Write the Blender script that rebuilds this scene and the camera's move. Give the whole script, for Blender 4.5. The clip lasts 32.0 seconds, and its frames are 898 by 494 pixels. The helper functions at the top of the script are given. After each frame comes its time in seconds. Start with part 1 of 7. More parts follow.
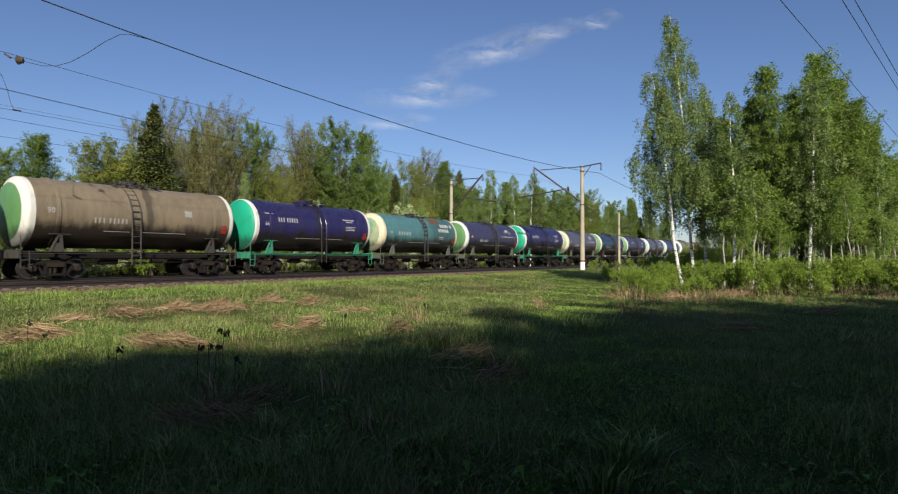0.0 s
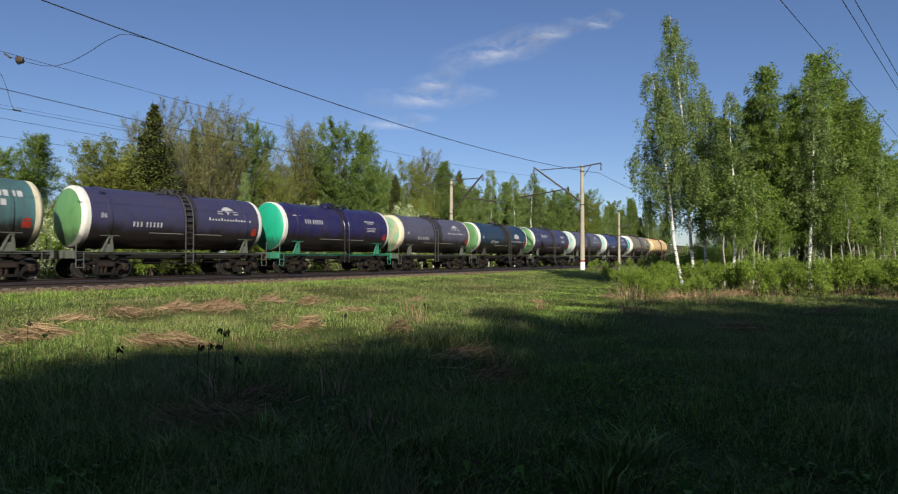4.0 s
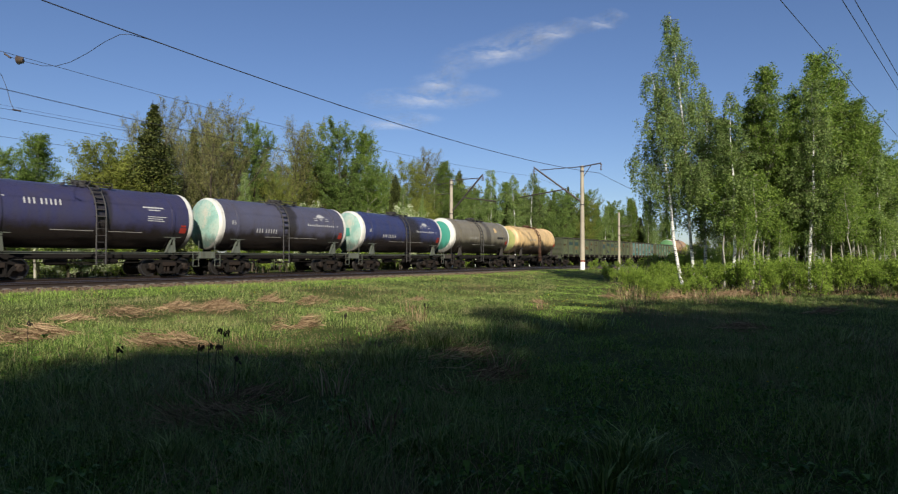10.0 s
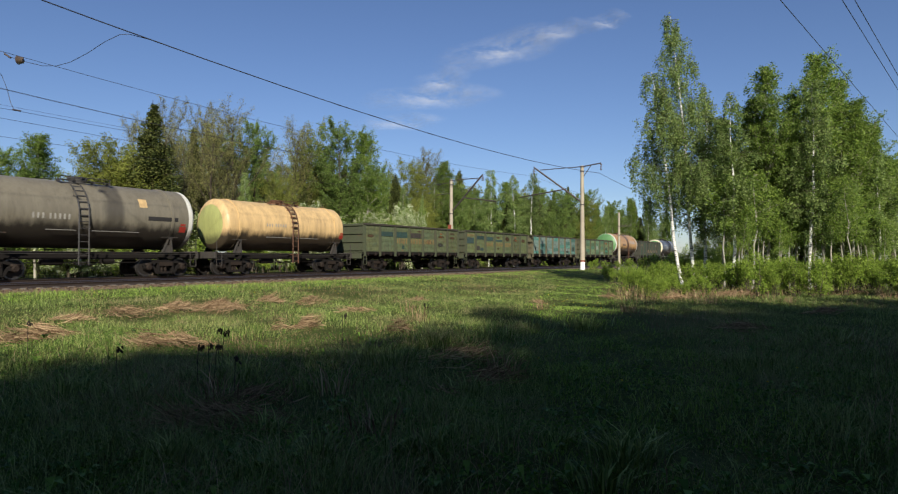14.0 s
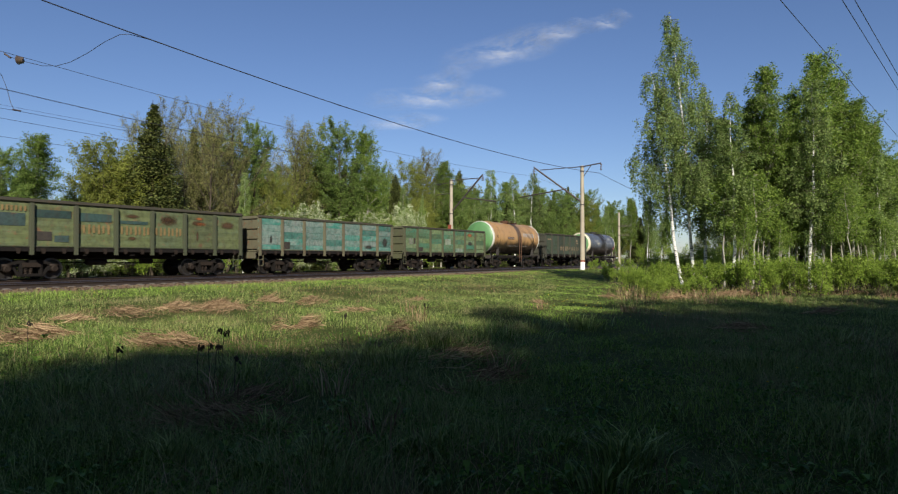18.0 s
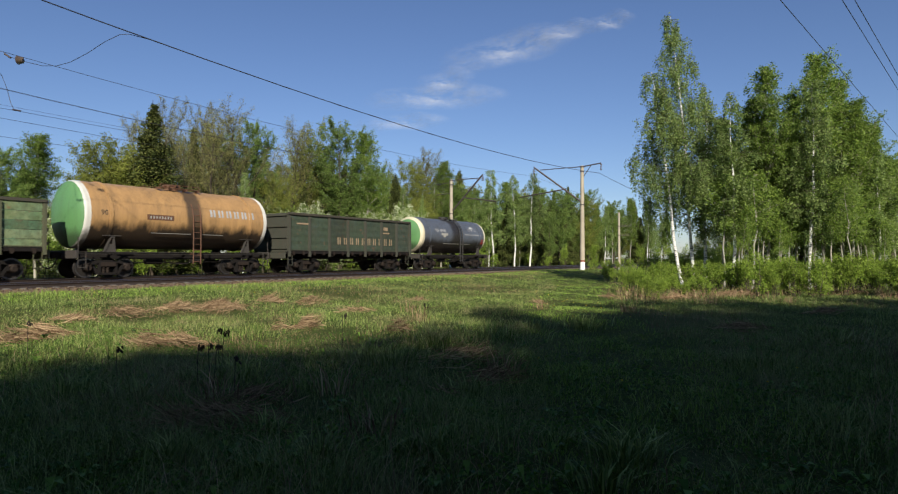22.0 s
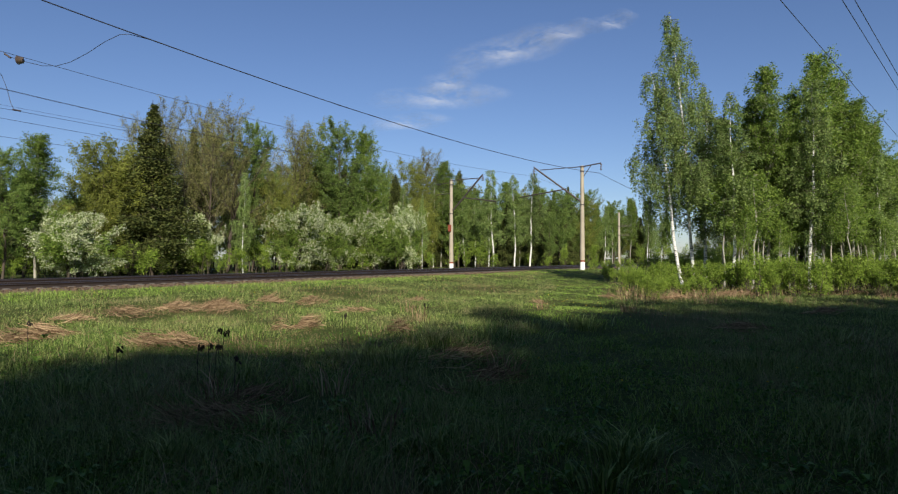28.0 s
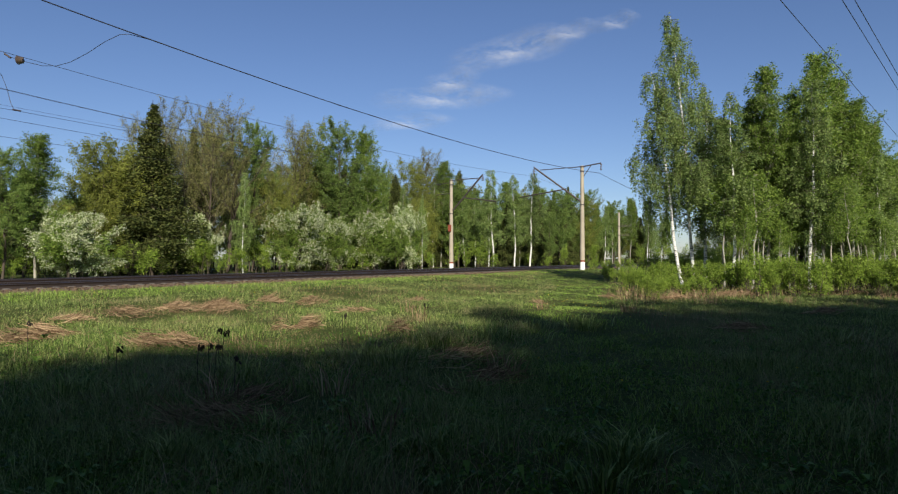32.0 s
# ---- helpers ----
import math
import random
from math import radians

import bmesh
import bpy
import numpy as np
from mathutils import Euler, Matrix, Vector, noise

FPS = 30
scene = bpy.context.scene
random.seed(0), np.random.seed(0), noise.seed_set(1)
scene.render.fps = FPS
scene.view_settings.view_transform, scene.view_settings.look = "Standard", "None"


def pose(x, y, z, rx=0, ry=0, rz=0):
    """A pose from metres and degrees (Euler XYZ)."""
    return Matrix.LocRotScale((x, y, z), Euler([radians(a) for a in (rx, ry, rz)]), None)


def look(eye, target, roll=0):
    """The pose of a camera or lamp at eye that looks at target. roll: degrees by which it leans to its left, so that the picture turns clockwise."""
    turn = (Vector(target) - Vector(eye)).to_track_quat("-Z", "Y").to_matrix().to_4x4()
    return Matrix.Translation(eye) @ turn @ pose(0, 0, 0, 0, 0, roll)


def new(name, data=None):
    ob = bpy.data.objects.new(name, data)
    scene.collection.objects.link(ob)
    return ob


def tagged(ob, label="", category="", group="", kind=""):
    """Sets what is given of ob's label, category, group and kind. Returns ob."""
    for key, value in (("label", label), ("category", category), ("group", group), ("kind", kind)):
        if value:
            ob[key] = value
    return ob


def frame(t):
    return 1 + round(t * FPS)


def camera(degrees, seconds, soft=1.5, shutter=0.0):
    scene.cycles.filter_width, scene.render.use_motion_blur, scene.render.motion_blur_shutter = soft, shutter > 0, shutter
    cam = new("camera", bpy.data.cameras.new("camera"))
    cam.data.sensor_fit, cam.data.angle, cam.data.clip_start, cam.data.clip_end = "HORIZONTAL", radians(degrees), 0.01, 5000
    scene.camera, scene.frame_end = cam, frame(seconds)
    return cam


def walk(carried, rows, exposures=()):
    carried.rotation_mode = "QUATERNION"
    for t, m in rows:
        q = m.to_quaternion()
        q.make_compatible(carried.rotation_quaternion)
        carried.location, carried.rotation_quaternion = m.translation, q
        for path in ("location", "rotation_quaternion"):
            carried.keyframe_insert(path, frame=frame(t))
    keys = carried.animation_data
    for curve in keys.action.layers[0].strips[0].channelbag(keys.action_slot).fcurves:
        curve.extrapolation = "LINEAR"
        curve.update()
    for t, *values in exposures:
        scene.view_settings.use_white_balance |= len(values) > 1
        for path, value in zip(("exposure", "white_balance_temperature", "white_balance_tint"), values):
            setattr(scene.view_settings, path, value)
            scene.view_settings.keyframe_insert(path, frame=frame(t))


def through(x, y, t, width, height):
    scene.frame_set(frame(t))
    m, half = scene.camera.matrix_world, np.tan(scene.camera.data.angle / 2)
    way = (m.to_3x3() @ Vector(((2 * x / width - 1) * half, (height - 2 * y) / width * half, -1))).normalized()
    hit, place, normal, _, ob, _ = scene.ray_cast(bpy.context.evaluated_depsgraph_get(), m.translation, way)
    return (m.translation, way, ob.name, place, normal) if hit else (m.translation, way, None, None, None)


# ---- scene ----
# The camera stands in the shade of a wood, 31 m from a double-track railway that runs past from left to right.
EYE = Vector((0.0, 0.0, 1.5))
cam = camera(72.28, 32.0, 1.2, 0.15)
walk(cam, [(0.0, look(EYE, (0, 100, 1.5 + 100 * math.tan(radians(1.06))))),
           (32.0, look(EYE, (0, 100, 1.5 + 100 * math.tan(radians(1.06)))))],
     exposures=[(0.0, 0.55), (32.0, 0.55)])

# ---- light ----
SUN_AZ, SUN_EL = radians(171.5), radians(28.5)      # clockwise from +y
sun_dir = Vector((math.sin(SUN_AZ) * math.cos(SUN_EL), math.cos(SUN_AZ) * math.cos(SUN_EL), math.sin(SUN_EL)))
world = bpy.data.worlds.new("sky")
world.use_nodes = True
scene.world = world
sky_tex = world.node_tree.nodes.new("ShaderNodeTexSky")
sky_tex.sky_type, sky_tex.sun_disc = "NISHITA", False
sky_tex.sun_elevation, sky_tex.sun_rotation = SUN_EL, SUN_AZ
sky_tex.altitude, sky_tex.air_density, sky_tex.dust_density, sky_tex.ozone_density = 100, 1.0, 0.3, 2.0
sky_mix = world.node_tree.nodes.new("ShaderNodeMix")
sky_mix.data_type, sky_mix.blend_type = "RGBA", "MULTIPLY"
sky_mix.inputs[0].default_value, sky_mix.inputs[7].default_value = 1.0, (0.85, 0.935, 1.18, 1)
world.node_tree.links.new(sky_tex.outputs[0], sky_mix.inputs[6])
world.node_tree.links.new(sky_mix.outputs[2], world.node_tree.nodes["Background"].inputs[0])
world.node_tree.nodes["Background"].inputs[1].default_value = 0.057
sun_data = bpy.data.lights.new("sun", "SUN")
sun_data.energy, sun_data.angle, sun_data.color = 5.0, radians(1.0), (1.0, 0.93, 0.80)
sun = new("sun", sun_data)
sun.matrix_basis = look(sun_dir * 200, (0, 0, 0))


# ---- plan: the railway ----
D, TH, S1, CURVE = 31.06, 0.5838, 89.2, 0.0003
AHEAD = Vector((math.sin(TH), math.cos(TH), 0))     # along the track, away from the camera
NEARER = Vector((math.cos(TH), -math.sin(TH), 0))   # across the track, towards the camera
RAIL_Z = 0.575                                      # top of the rails
NEAR = 4.9                                          # from the train's track to the empty one


def track(s, lat=0.0, z=0.0):
    """The place at s metres along the train's track, lat metres nearer than its middle, and its heading."""
    if s <= S1:
        p, head = NEARER * -D + AHEAD * s, TH
    else:
        p, n, head, ds = NEARER * -D + AHEAD * S1, 40, TH, (s - S1) / 40
        for i in range(n):
            u = (i + 0.5) * ds
            head = TH - (CURVE * u * u / 120 if u < 60 else CURVE * (u - 30))
            p = p + Vector((math.sin(head), math.cos(head), 0)) * ds
    p = p + Vector((math.cos(head), -math.sin(head), 0)) * lat
    return Vector((p.x, p.y, z)), head


def track_pose(s, lat=0.0, z=0.0):
    p, head = track(s, lat)
    return pose(p.x, p.y, z, 0, 0, 90 - math.degrees(head))


def lateral(x, y):
    """Metres from the middle of the train's track towards the camera."""
    return x * NEARER.x + y * NEARER.y + D


def smooth(a, b, v):
    k = np.clip((np.asarray(v, float) - a) / (b - a), 0, 1)
    return k * k * (3 - 2 * k)


def ground_z(x, y):
    x, y = np.asarray(x, float), np.asarray(y, float)
    lat = lateral(x, y)
    z = 0.34 * smooth(19, 8.5, lat) - 0.1 * smooth(-5, -14, lat)
    z = z + 0.12 * np.exp(-((x - 13.5) ** 2 + (y - 57) ** 2) / 90)
    z = z + 0.05 * np.sin(x * 0.9 + 1.3) * np.sin(y * 0.7) * smooth(6.5, 12, lat) + 0.03 * np.sin(x * 2.1 + y * 1.4)* smooth(6.5, 12, lat)
    return z


def at(column, lat):
    """A place in the plan on the line lat metres before the train's track, in the direction column (tangent of the bearing)."""
    az = math.atan(column)
    dist = (D - lat) / math.cos(az + math.pi / 2 - TH)
    return dist * math.sin(az), dist * math.cos(az)


# ---- building helpers ----
def grid_mesh(name, verts, faces, material, smooth_shade=False):
    """A mesh from arrays: vertices (n, 3) and faces (m, k), all with k corners."""
    verts, faces = np.asarray(verts, np.float32), np.asarray(faces, np.int32)
    me = bpy.data.meshes.new(name)
    me.vertices.add(len(verts))
    me.vertices.foreach_set("co", verts.ravel())
    m, k = faces.shape
    me.loops.add(m * k)
    me.loops.foreach_set("vertex_index", faces.ravel())
    me.polygons.add(m)
    me.polygons.foreach_set("loop_start", np.arange(m, dtype=np.int32) * k)
    if smooth_shade:
        me.polygons.foreach_set("use_smooth", np.ones(m, bool))
    me.materials.append(material)
    me.update(calc_edges=True)
    return me


def mesh_of(name, bm, material, smooth_angle=None):
    me = bpy.data.meshes.new(name)
    if smooth_angle is not None:
        for f in bm.faces:
            f.smooth = True
        for e in bm.edges:
            e.smooth = len(e.link_faces) == 2 and e.calc_face_angle(0) < radians(smooth_angle)
    bm.to_mesh(me)
    bm.free()
    me.materials.append(material)
    return me


def part(name, bm, material, parent, label="", smooth_angle=None):
    """Links a bmesh (or a ready mesh) as one mesh object under a thing or a part."""
    me = bm if isinstance(bm, bpy.types.Mesh) else mesh_of(name, bm, material, smooth_angle)
    ob = new(name, me)
    ob.parent = parent
    if label:
        ob["label"] = label
    return ob


def box(bm, x0, x1, y0, y1, z0, z1, bevel=0.0):
    vs = [bm.verts.new((x, y, z)) for x in (x0, x1) for y in (y0, y1) for z in (z0, z1)]
    fs = [bm.faces.new([vs[i] for i in q]) for q in
          ((0, 1, 3, 2), (4, 6, 7, 5), (0, 4, 5, 1), (2, 3, 7, 6), (0, 2, 6, 4), (1, 5, 7, 3))]
    if bevel:
        es = list({e for f in fs for e in f.edges})
        bmesh.ops.bevel(bm, geom=es, offset=bevel, segments=1, affect="EDGES")
    return bm


def boxes(*dims, bevel=0.0):
    bm = bmesh.new()
    for d in dims:
        box(bm, *d, bevel=bevel)
    return bm


def prism(bm, outline, axis, a, b):
    """A solid from an outline in two of the axes, drawn along the third from a to b."""
    def v(p, h):
        return {"x": (h, p[0], p[1]), "y": (p[0], h, p[1]), "z": (p[0], p[1], h)}[axis]
    lo, hi = [bm.verts.new(v(p, a)) for p in outline], [bm.verts.new(v(p, b)) for p in outline]
    n = len(outline)
    bm.faces.new(lo[::-1]), bm.faces.new(hi)
    for i in range(n):
        bm.faces.new((lo[i], lo[(i + 1) % n], hi[(i + 1) % n], hi[i]))
    bmesh.ops.recalc_face_normals(bm, faces=bm.faces)
    return bm


def tube(bm, points, radii, sides=6, caps=True):
    """A round bar through points; radii: one number, or one a point."""
    points = [Vector(p) for p in points]
    radii = [radii] * len(points) if isinstance(radii, (int, float)) else radii
    rings = []
    for i, p in enumerate(points):
        d = (points[min(i + 1, len(points) - 1)] - points[max(i - 1, 0)]).normalized()
        u = d.orthogonal() if abs(d.z) > 0.95 else d.cross(Vector((0, 0, 1)))
        u.normalize()
        w = d.cross(u)
        rings.append([bm.verts.new(p + (u * math.cos(a) + w * math.sin(a)) * radii[i])
                      for a in (2 * math.pi * j / sides for j in range(sides))])
    for r0, r1 in zip(rings, rings[1:]):
        for j in range(sides):
            bm.faces.new((r0[j], r0[(j + 1) % sides], r1[(j + 1) % sides], r1[j]))
    if caps:
        bm.faces.new(rings[0][::-1]), bm.faces.new(rings[-1])
    bmesh.ops.recalc_face_normals(bm, faces=bm.faces)
    return bm


def turned(bm, profile, axis="x", segments=40, close=False):
    """A turned form: profile of (along, radius)."""
    rings = []
    for h, r in profile:
        ring = []
        for j in range(segments):
            a = 2 * math.pi * j / segments
            c, s = r * math.cos(a), r * math.sin(a)
            ring.append(bm.verts.new({"x": (h, c, s), "y": (c, h, s), "z": (c, s, h)}[axis]))
        rings.append(ring)
    for r0, r1 in zip(rings, rings[1:]):
        for j in range(segments):
            bm.faces.new((r0[j], r0[(j + 1) % segments], r1[(j + 1) % segments], r1[j]))
    if close:
        bm.faces.new(rings[0]), bm.faces.new(rings[-1])
    bmesh.ops.remove_doubles(bm, verts=bm.verts, dist=1e-5)
    bmesh.ops.recalc_face_normals(bm, faces=bm.faces)
    return bm


# ---- materials ----
def node_material(name):
    m = bpy.data.materials.new(name)
    m.use_nodes = True
    t = m.node_tree
    return m, t, t.nodes["Principled BSDF"]


def add(t, kind, **inputs):
    n = t.nodes.new(kind)
    for k, v in inputs.items():
        if k in n.inputs:
            n.inputs[k].default_value = v
    return n


def noise_node(t, scale, detail=4.0, rough=0.6, stretch=None, coord="Object", own=False):
    """own: each object gets a pattern of its own."""
    co = t.nodes.new("ShaderNodeTexCoord")
    n = t.nodes.new("ShaderNodeTexNoise")
    if own:
        n.noise_dimensions = "4D"
        info = t.nodes.new("ShaderNodeObjectInfo")
        far = t.nodes.new("ShaderNodeMath")
        far.operation, far.inputs[1].default_value = "MULTIPLY", 70.0
        t.links.new(info.outputs["Random"], far.inputs[0])
        t.links.new(far.outputs[0], n.inputs["W"])
    n.inputs["Scale"].default_value, n.inputs["Detail"].default_value, n.inputs["Roughness"].default_value = scale, detail, rough
    src = co.outputs[coord]
    if stretch:
        mp = t.nodes.new("ShaderNodeMapping")
        mp.inputs["Scale"].default_value = stretch
        t.links.new(src, mp.inputs[0])
        src = mp.outputs[0]
    t.links.new(src, n.inputs["Vector"])
    return n.outputs["Fac"]


def ramp(t, fac, stops):
    r = t.nodes.new("ShaderNodeValToRGB")
    while len(r.color_ramp.elements) < len(stops):
        r.color_ramp.elements.new(0.5)
    for e, (p, c) in zip(r.color_ramp.elements, stops):
        e.position, e.color = p, (*c, 1) if len(c) == 3 else c
    t.links.new(fac, r.inputs[0])
    return r.outputs[0]


def mixed(t, fac, a, b, mode="MIX"):
    n = t.nodes.new("ShaderNodeMix")
    n.data_type, n.blend_type = "RGBA", mode
    for sock, v in ((n.inputs[0], fac), (n.inputs[6], a), (n.inputs[7], b)):
        if isinstance(v, (int, float)):
            sock.default_value = v
        elif isinstance(v, tuple):
            sock.default_value = (*v, 1) if len(v) == 3 else v
        else:
            t.links.new(v, sock)
    return n.outputs[2]


def bumped(t, bsdf, height, strength=0.3, distance=0.02):
    b = t.nodes.new("ShaderNodeBump")
    b.inputs["Strength"].default_value, b.inputs["Distance"].default_value = strength, distance
    t.links.new(height, b.inputs["Height"])
    t.links.new(b.outputs[0], bsdf.inputs["Normal"])


def grey(v):
    return (v, v, v)


def dim(c, k):
    return tuple(x * k for x in c)


def paint(name, colour, rust=0.3, rough=0.5, streak=1.0, dirt=(0.05, 0.04, 0.03)):
    """Weathered paint: grime in runs down the side, blotches of rust, fine scratches."""
    m, t, b = node_material(name)
    runs = noise_node(t, 1.3, 5, 0.65, (2.2, 2.2, 0.25), own=True)
    c = mixed(t, ramp(t, runs, [(0.40, grey(0)), (0.72, grey(0.65 * streak))]), colour, dirt)
    thin = noise_node(t, 4.5, 4, 0.7, (2.6, 2.6, 0.14))
    c = mixed(t, ramp(t, thin, [(0.5, grey(0)), (0.72, grey(0.5 * streak))]), c, dim(dirt, 0.7))
    big = noise_node(t, 0.6, 4, own=True)
    c = mixed(t, ramp(t, big, [(0.35, grey(0.0)), (0.7, grey(0.35))]), c, dim(colour, 1.35))
    spots = noise_node(t, 3.1, 8, 0.75, own=True)
    c = mixed(t, ramp(t, spots, [(0.66 - 0.14 * rust, grey(0)), (0.74 - 0.1 * rust, grey(min(1, rust * 1.6)))]), c, (0.12, 0.045, 0.018))
    t.links.new(c, b.inputs["Base Color"])
    fine = noise_node(t, 38, 4)
    t.links.new(ramp(t, fine, [(0.3, grey(max(0, rough - 0.12))), (0.7, grey(min(1, rough + 0.2)))]), b.inputs["Roughness"])
    bumped(t, b, spots, 0.15, 0.01)
    return m


def plain(name, colour, rough=0.6, metal=0.0, grain=12.0, vary=0.3, bump=0.1, coord="Object"):
    m, t, b = node_material(name)
    f = noise_node(t, grain, 6, 0.65, None, coord)
    g = noise_node(t, grain * 0.13, 3, 0.5, None, coord)
    c = mixed(t, f, dim(colour, 1 - vary), dim(colour, 1 + vary))
    c = mixed(t, ramp(t, g, [(0.35, grey(0.0)), (0.7, grey(0.5))]), c, dim(colour, 0.6))
    t.links.new(c, b.inputs["Base Color"])
    b.inputs["Roughness"].default_value, b.inputs["Metallic"].default_value = rough, metal
    b.inputs["Specular IOR Level"].default_value = 0.5 if rough < 0.7 else 0.2
    bumped(t, b, f, bump, 0.02)
    return m


def leafage(name, low, high, through=0.35, gloss=0.5, patches=None):
    """Leaves: each piece its own shade between two colours, light partly passing through."""
    m, t, b = node_material(name)
    geo = t.nodes.new("ShaderNodeNewGeometry")
    info = t.nodes.new("ShaderNodeObjectInfo")
    few = t.nodes.new("ShaderNodeMath")
    few.operation, few.inputs[1].default_value = "POWER", 1.6
    t.links.new(geo.outputs["Random Per Island"], few.inputs[0])
    c = mixed(t, few.outputs[0], low, high)
    if patches:
        spread = noise_node(t, 0.45, 6, 0.7)
        c = mixed(t, ramp(t, spread, [(0.5, grey(0)), (0.68, grey(0.7))]), c, patches)
    shade = t.nodes.new("ShaderNodeMapRange")
    shade.inputs["To Min"].default_value, shade.inputs["To Max"].default_value = 0.85, 1.15
    t.links.new(info.outputs["Random"], shade.inputs[0])
    hsv = t.nodes.new("ShaderNodeHueSaturation")
    t.links.new(shade.outputs[0], hsv.inputs["Value"])
    t.links.new(c, hsv.inputs["Color"])
    t.links.new(hsv.outputs[0], b.inputs["Base Color"])
    b.inputs["Roughness"].default_value = gloss
    b.inputs["Specular IOR Level"].default_value = 0.08
    tr = t.nodes.new("ShaderNodeBsdfTranslucent")
    t.links.new(hsv.outputs[0], tr.inputs["Color"])
    mx = t.nodes.new("ShaderNodeMixShader")
    mx.inputs[0].default_value = through
    t.links.new(b.outputs[0], mx.inputs[1])
    t.links.new(tr.outputs[0], mx.inputs[2])
    t.links.new(mx.outputs[0], t.nodes["Material Output"].inputs["Surface"])
    return m


def birch_bark():
    m, t, b = node_material("birch_bark")
    bands = noise_node(t, 3.0, 5, 0.7, (1.2, 1.2, 5.0))
    c = ramp(t, bands, [(0.40, (0.03, 0.028, 0.025)), (0.47, (0.62, 0.6, 0.55)), (0.8, (0.75, 0.73, 0.68))])
    t.links.new(c, b.inputs["Base Color"])
    b.inputs["Roughness"].default_value = 0.75
    bumped(t, b, bands, 0.3, 0.02)
    return m


def turf():
    """Soil and low sward under the grass: green, with dry straw and bare earth."""
    m, t, b = node_material("turf")
    big = noise_node(t, 0.25, 5, 0.6)
    mid = noise_node(t, 1.7, 6, 0.7)
    fine = noise_node(t, 28, 6, 0.75)
    c = ramp(t, fine, [(0.36, (0.012, 0.018, 0.005)), (0.54, (0.06, 0.088, 0.018)), (0.75, (0.20, 0.22, 0.065))])
    c = mixed(t, ramp(t, mid, [(0.54, grey(0)), (0.70, grey(0.6))]), c, (0.12, 0.09, 0.045))
    c = mixed(t, ramp(t, big, [(0.45, grey(0)), (0.7, grey(0.5))]), c, (0.17, 0.17, 0.055))
    t.links.new(c, b.inputs["Base Color"])
    b.inputs["Roughness"].default_value = 0.95
    b.inputs["Specular IOR Level"].default_value = 0.1
    bumped(t, b, fine, 0.8, 0.05)
    return m


def gravel():
    m, t, b = node_material("gravel")
    co = t.nodes.new("ShaderNodeTexCoord")
    v = t.nodes.new("ShaderNodeTexVoronoi")
    v.inputs["Scale"].default_value = 16
    t.links.new(co.outputs["Object"], v.inputs["Vector"])
    c = ramp(t, v.outputs["Color"], [(0.2, (0.06, 0.043, 0.03)), (0.8, (0.24, 0.145, 0.085))])
    c = mixed(t, noise_node(t, 1.2, 5), (0.10, 0.075, 0.06), c)
    c = mixed(t, 0.35, c, (0.18, 0.115, 0.07))
    t.links.new(c, b.inputs["Base Color"])
    b.inputs["Roughness"].default_value = 0.95
    bumped(t, b, v.outputs["Distance"], 0.9, 0.05)
    return m


def flaking(name, coats, rough=0.55):
    """Old paint in several coats, flaked off in patches, with rusty runs."""
    m, t, b = node_material(name)
    c = mixed(t, ramp(t, noise_node(t, 1.1, 4, 0.6), [(0.44, grey(0)), (0.56, grey(1))]), coats[0], coats[1])
    c = mixed(t, ramp(t, noise_node(t, 1.7, 6, 0.7, (1, 1, 0.6)), [(0.54, grey(0)), (0.6, grey(0.9))]), c, coats[2])
    c = mixed(t, ramp(t, noise_node(t, 2.3, 7, 0.75, (1.5, 1.5, 0.4)), [(0.6, grey(0)), (0.68, grey(0.8))]), c, (0.16, 0.085, 0.03))
    c = mixed(t, ramp(t, noise_node(t, 9, 5, 0.7), [(0.5, grey(0)), (0.75, grey(0.4))]), c, (0.1, 0.09, 0.06))
    t.links.new(c, b.inputs["Base Color"])
    b.inputs["Roughness"].default_value = rough
    return m


TURF, GRAVEL, BIRCH_BARK = turf(), gravel(), birch_bark()
GRASS = leafage("grass_blade", (0.06, 0.12, 0.017), (0.42, 0.50, 0.165), 0.2, 0.5, (0.38, 0.31, 0.175))
STRAW = leafage("dry_grass", (0.13, 0.08, 0.045), (0.52, 0.38, 0.23), 0.2, 0.8)
BRIGHT_GRASS = leafage("lush_grass_blade", (0.13, 0.25, 0.025), (0.36, 0.50, 0.10), 0.2, 0.6)
WEED = leafage("broad_weed_leaf", (0.04, 0.10, 0.016), (0.17, 0.29, 0.045), 0.3, 0.45)
DANDELION = leafage("dandelion_yellow", (0.7, 0.5, 0.02), (0.85, 0.65, 0.04), 0.2)
DEAD = plain("dead_stalk", (0.035, 0.028, 0.022), 0.9, 0, 20, 0.3)
GREY_BARK = plain("grey_bark", (0.33, 0.31, 0.255), 0.9, 0, 7, 0.4, 0.5)
BARK = plain("bark", (0.075, 0.06, 0.045), 0.9, 0, 9, 0.5, 0.6)
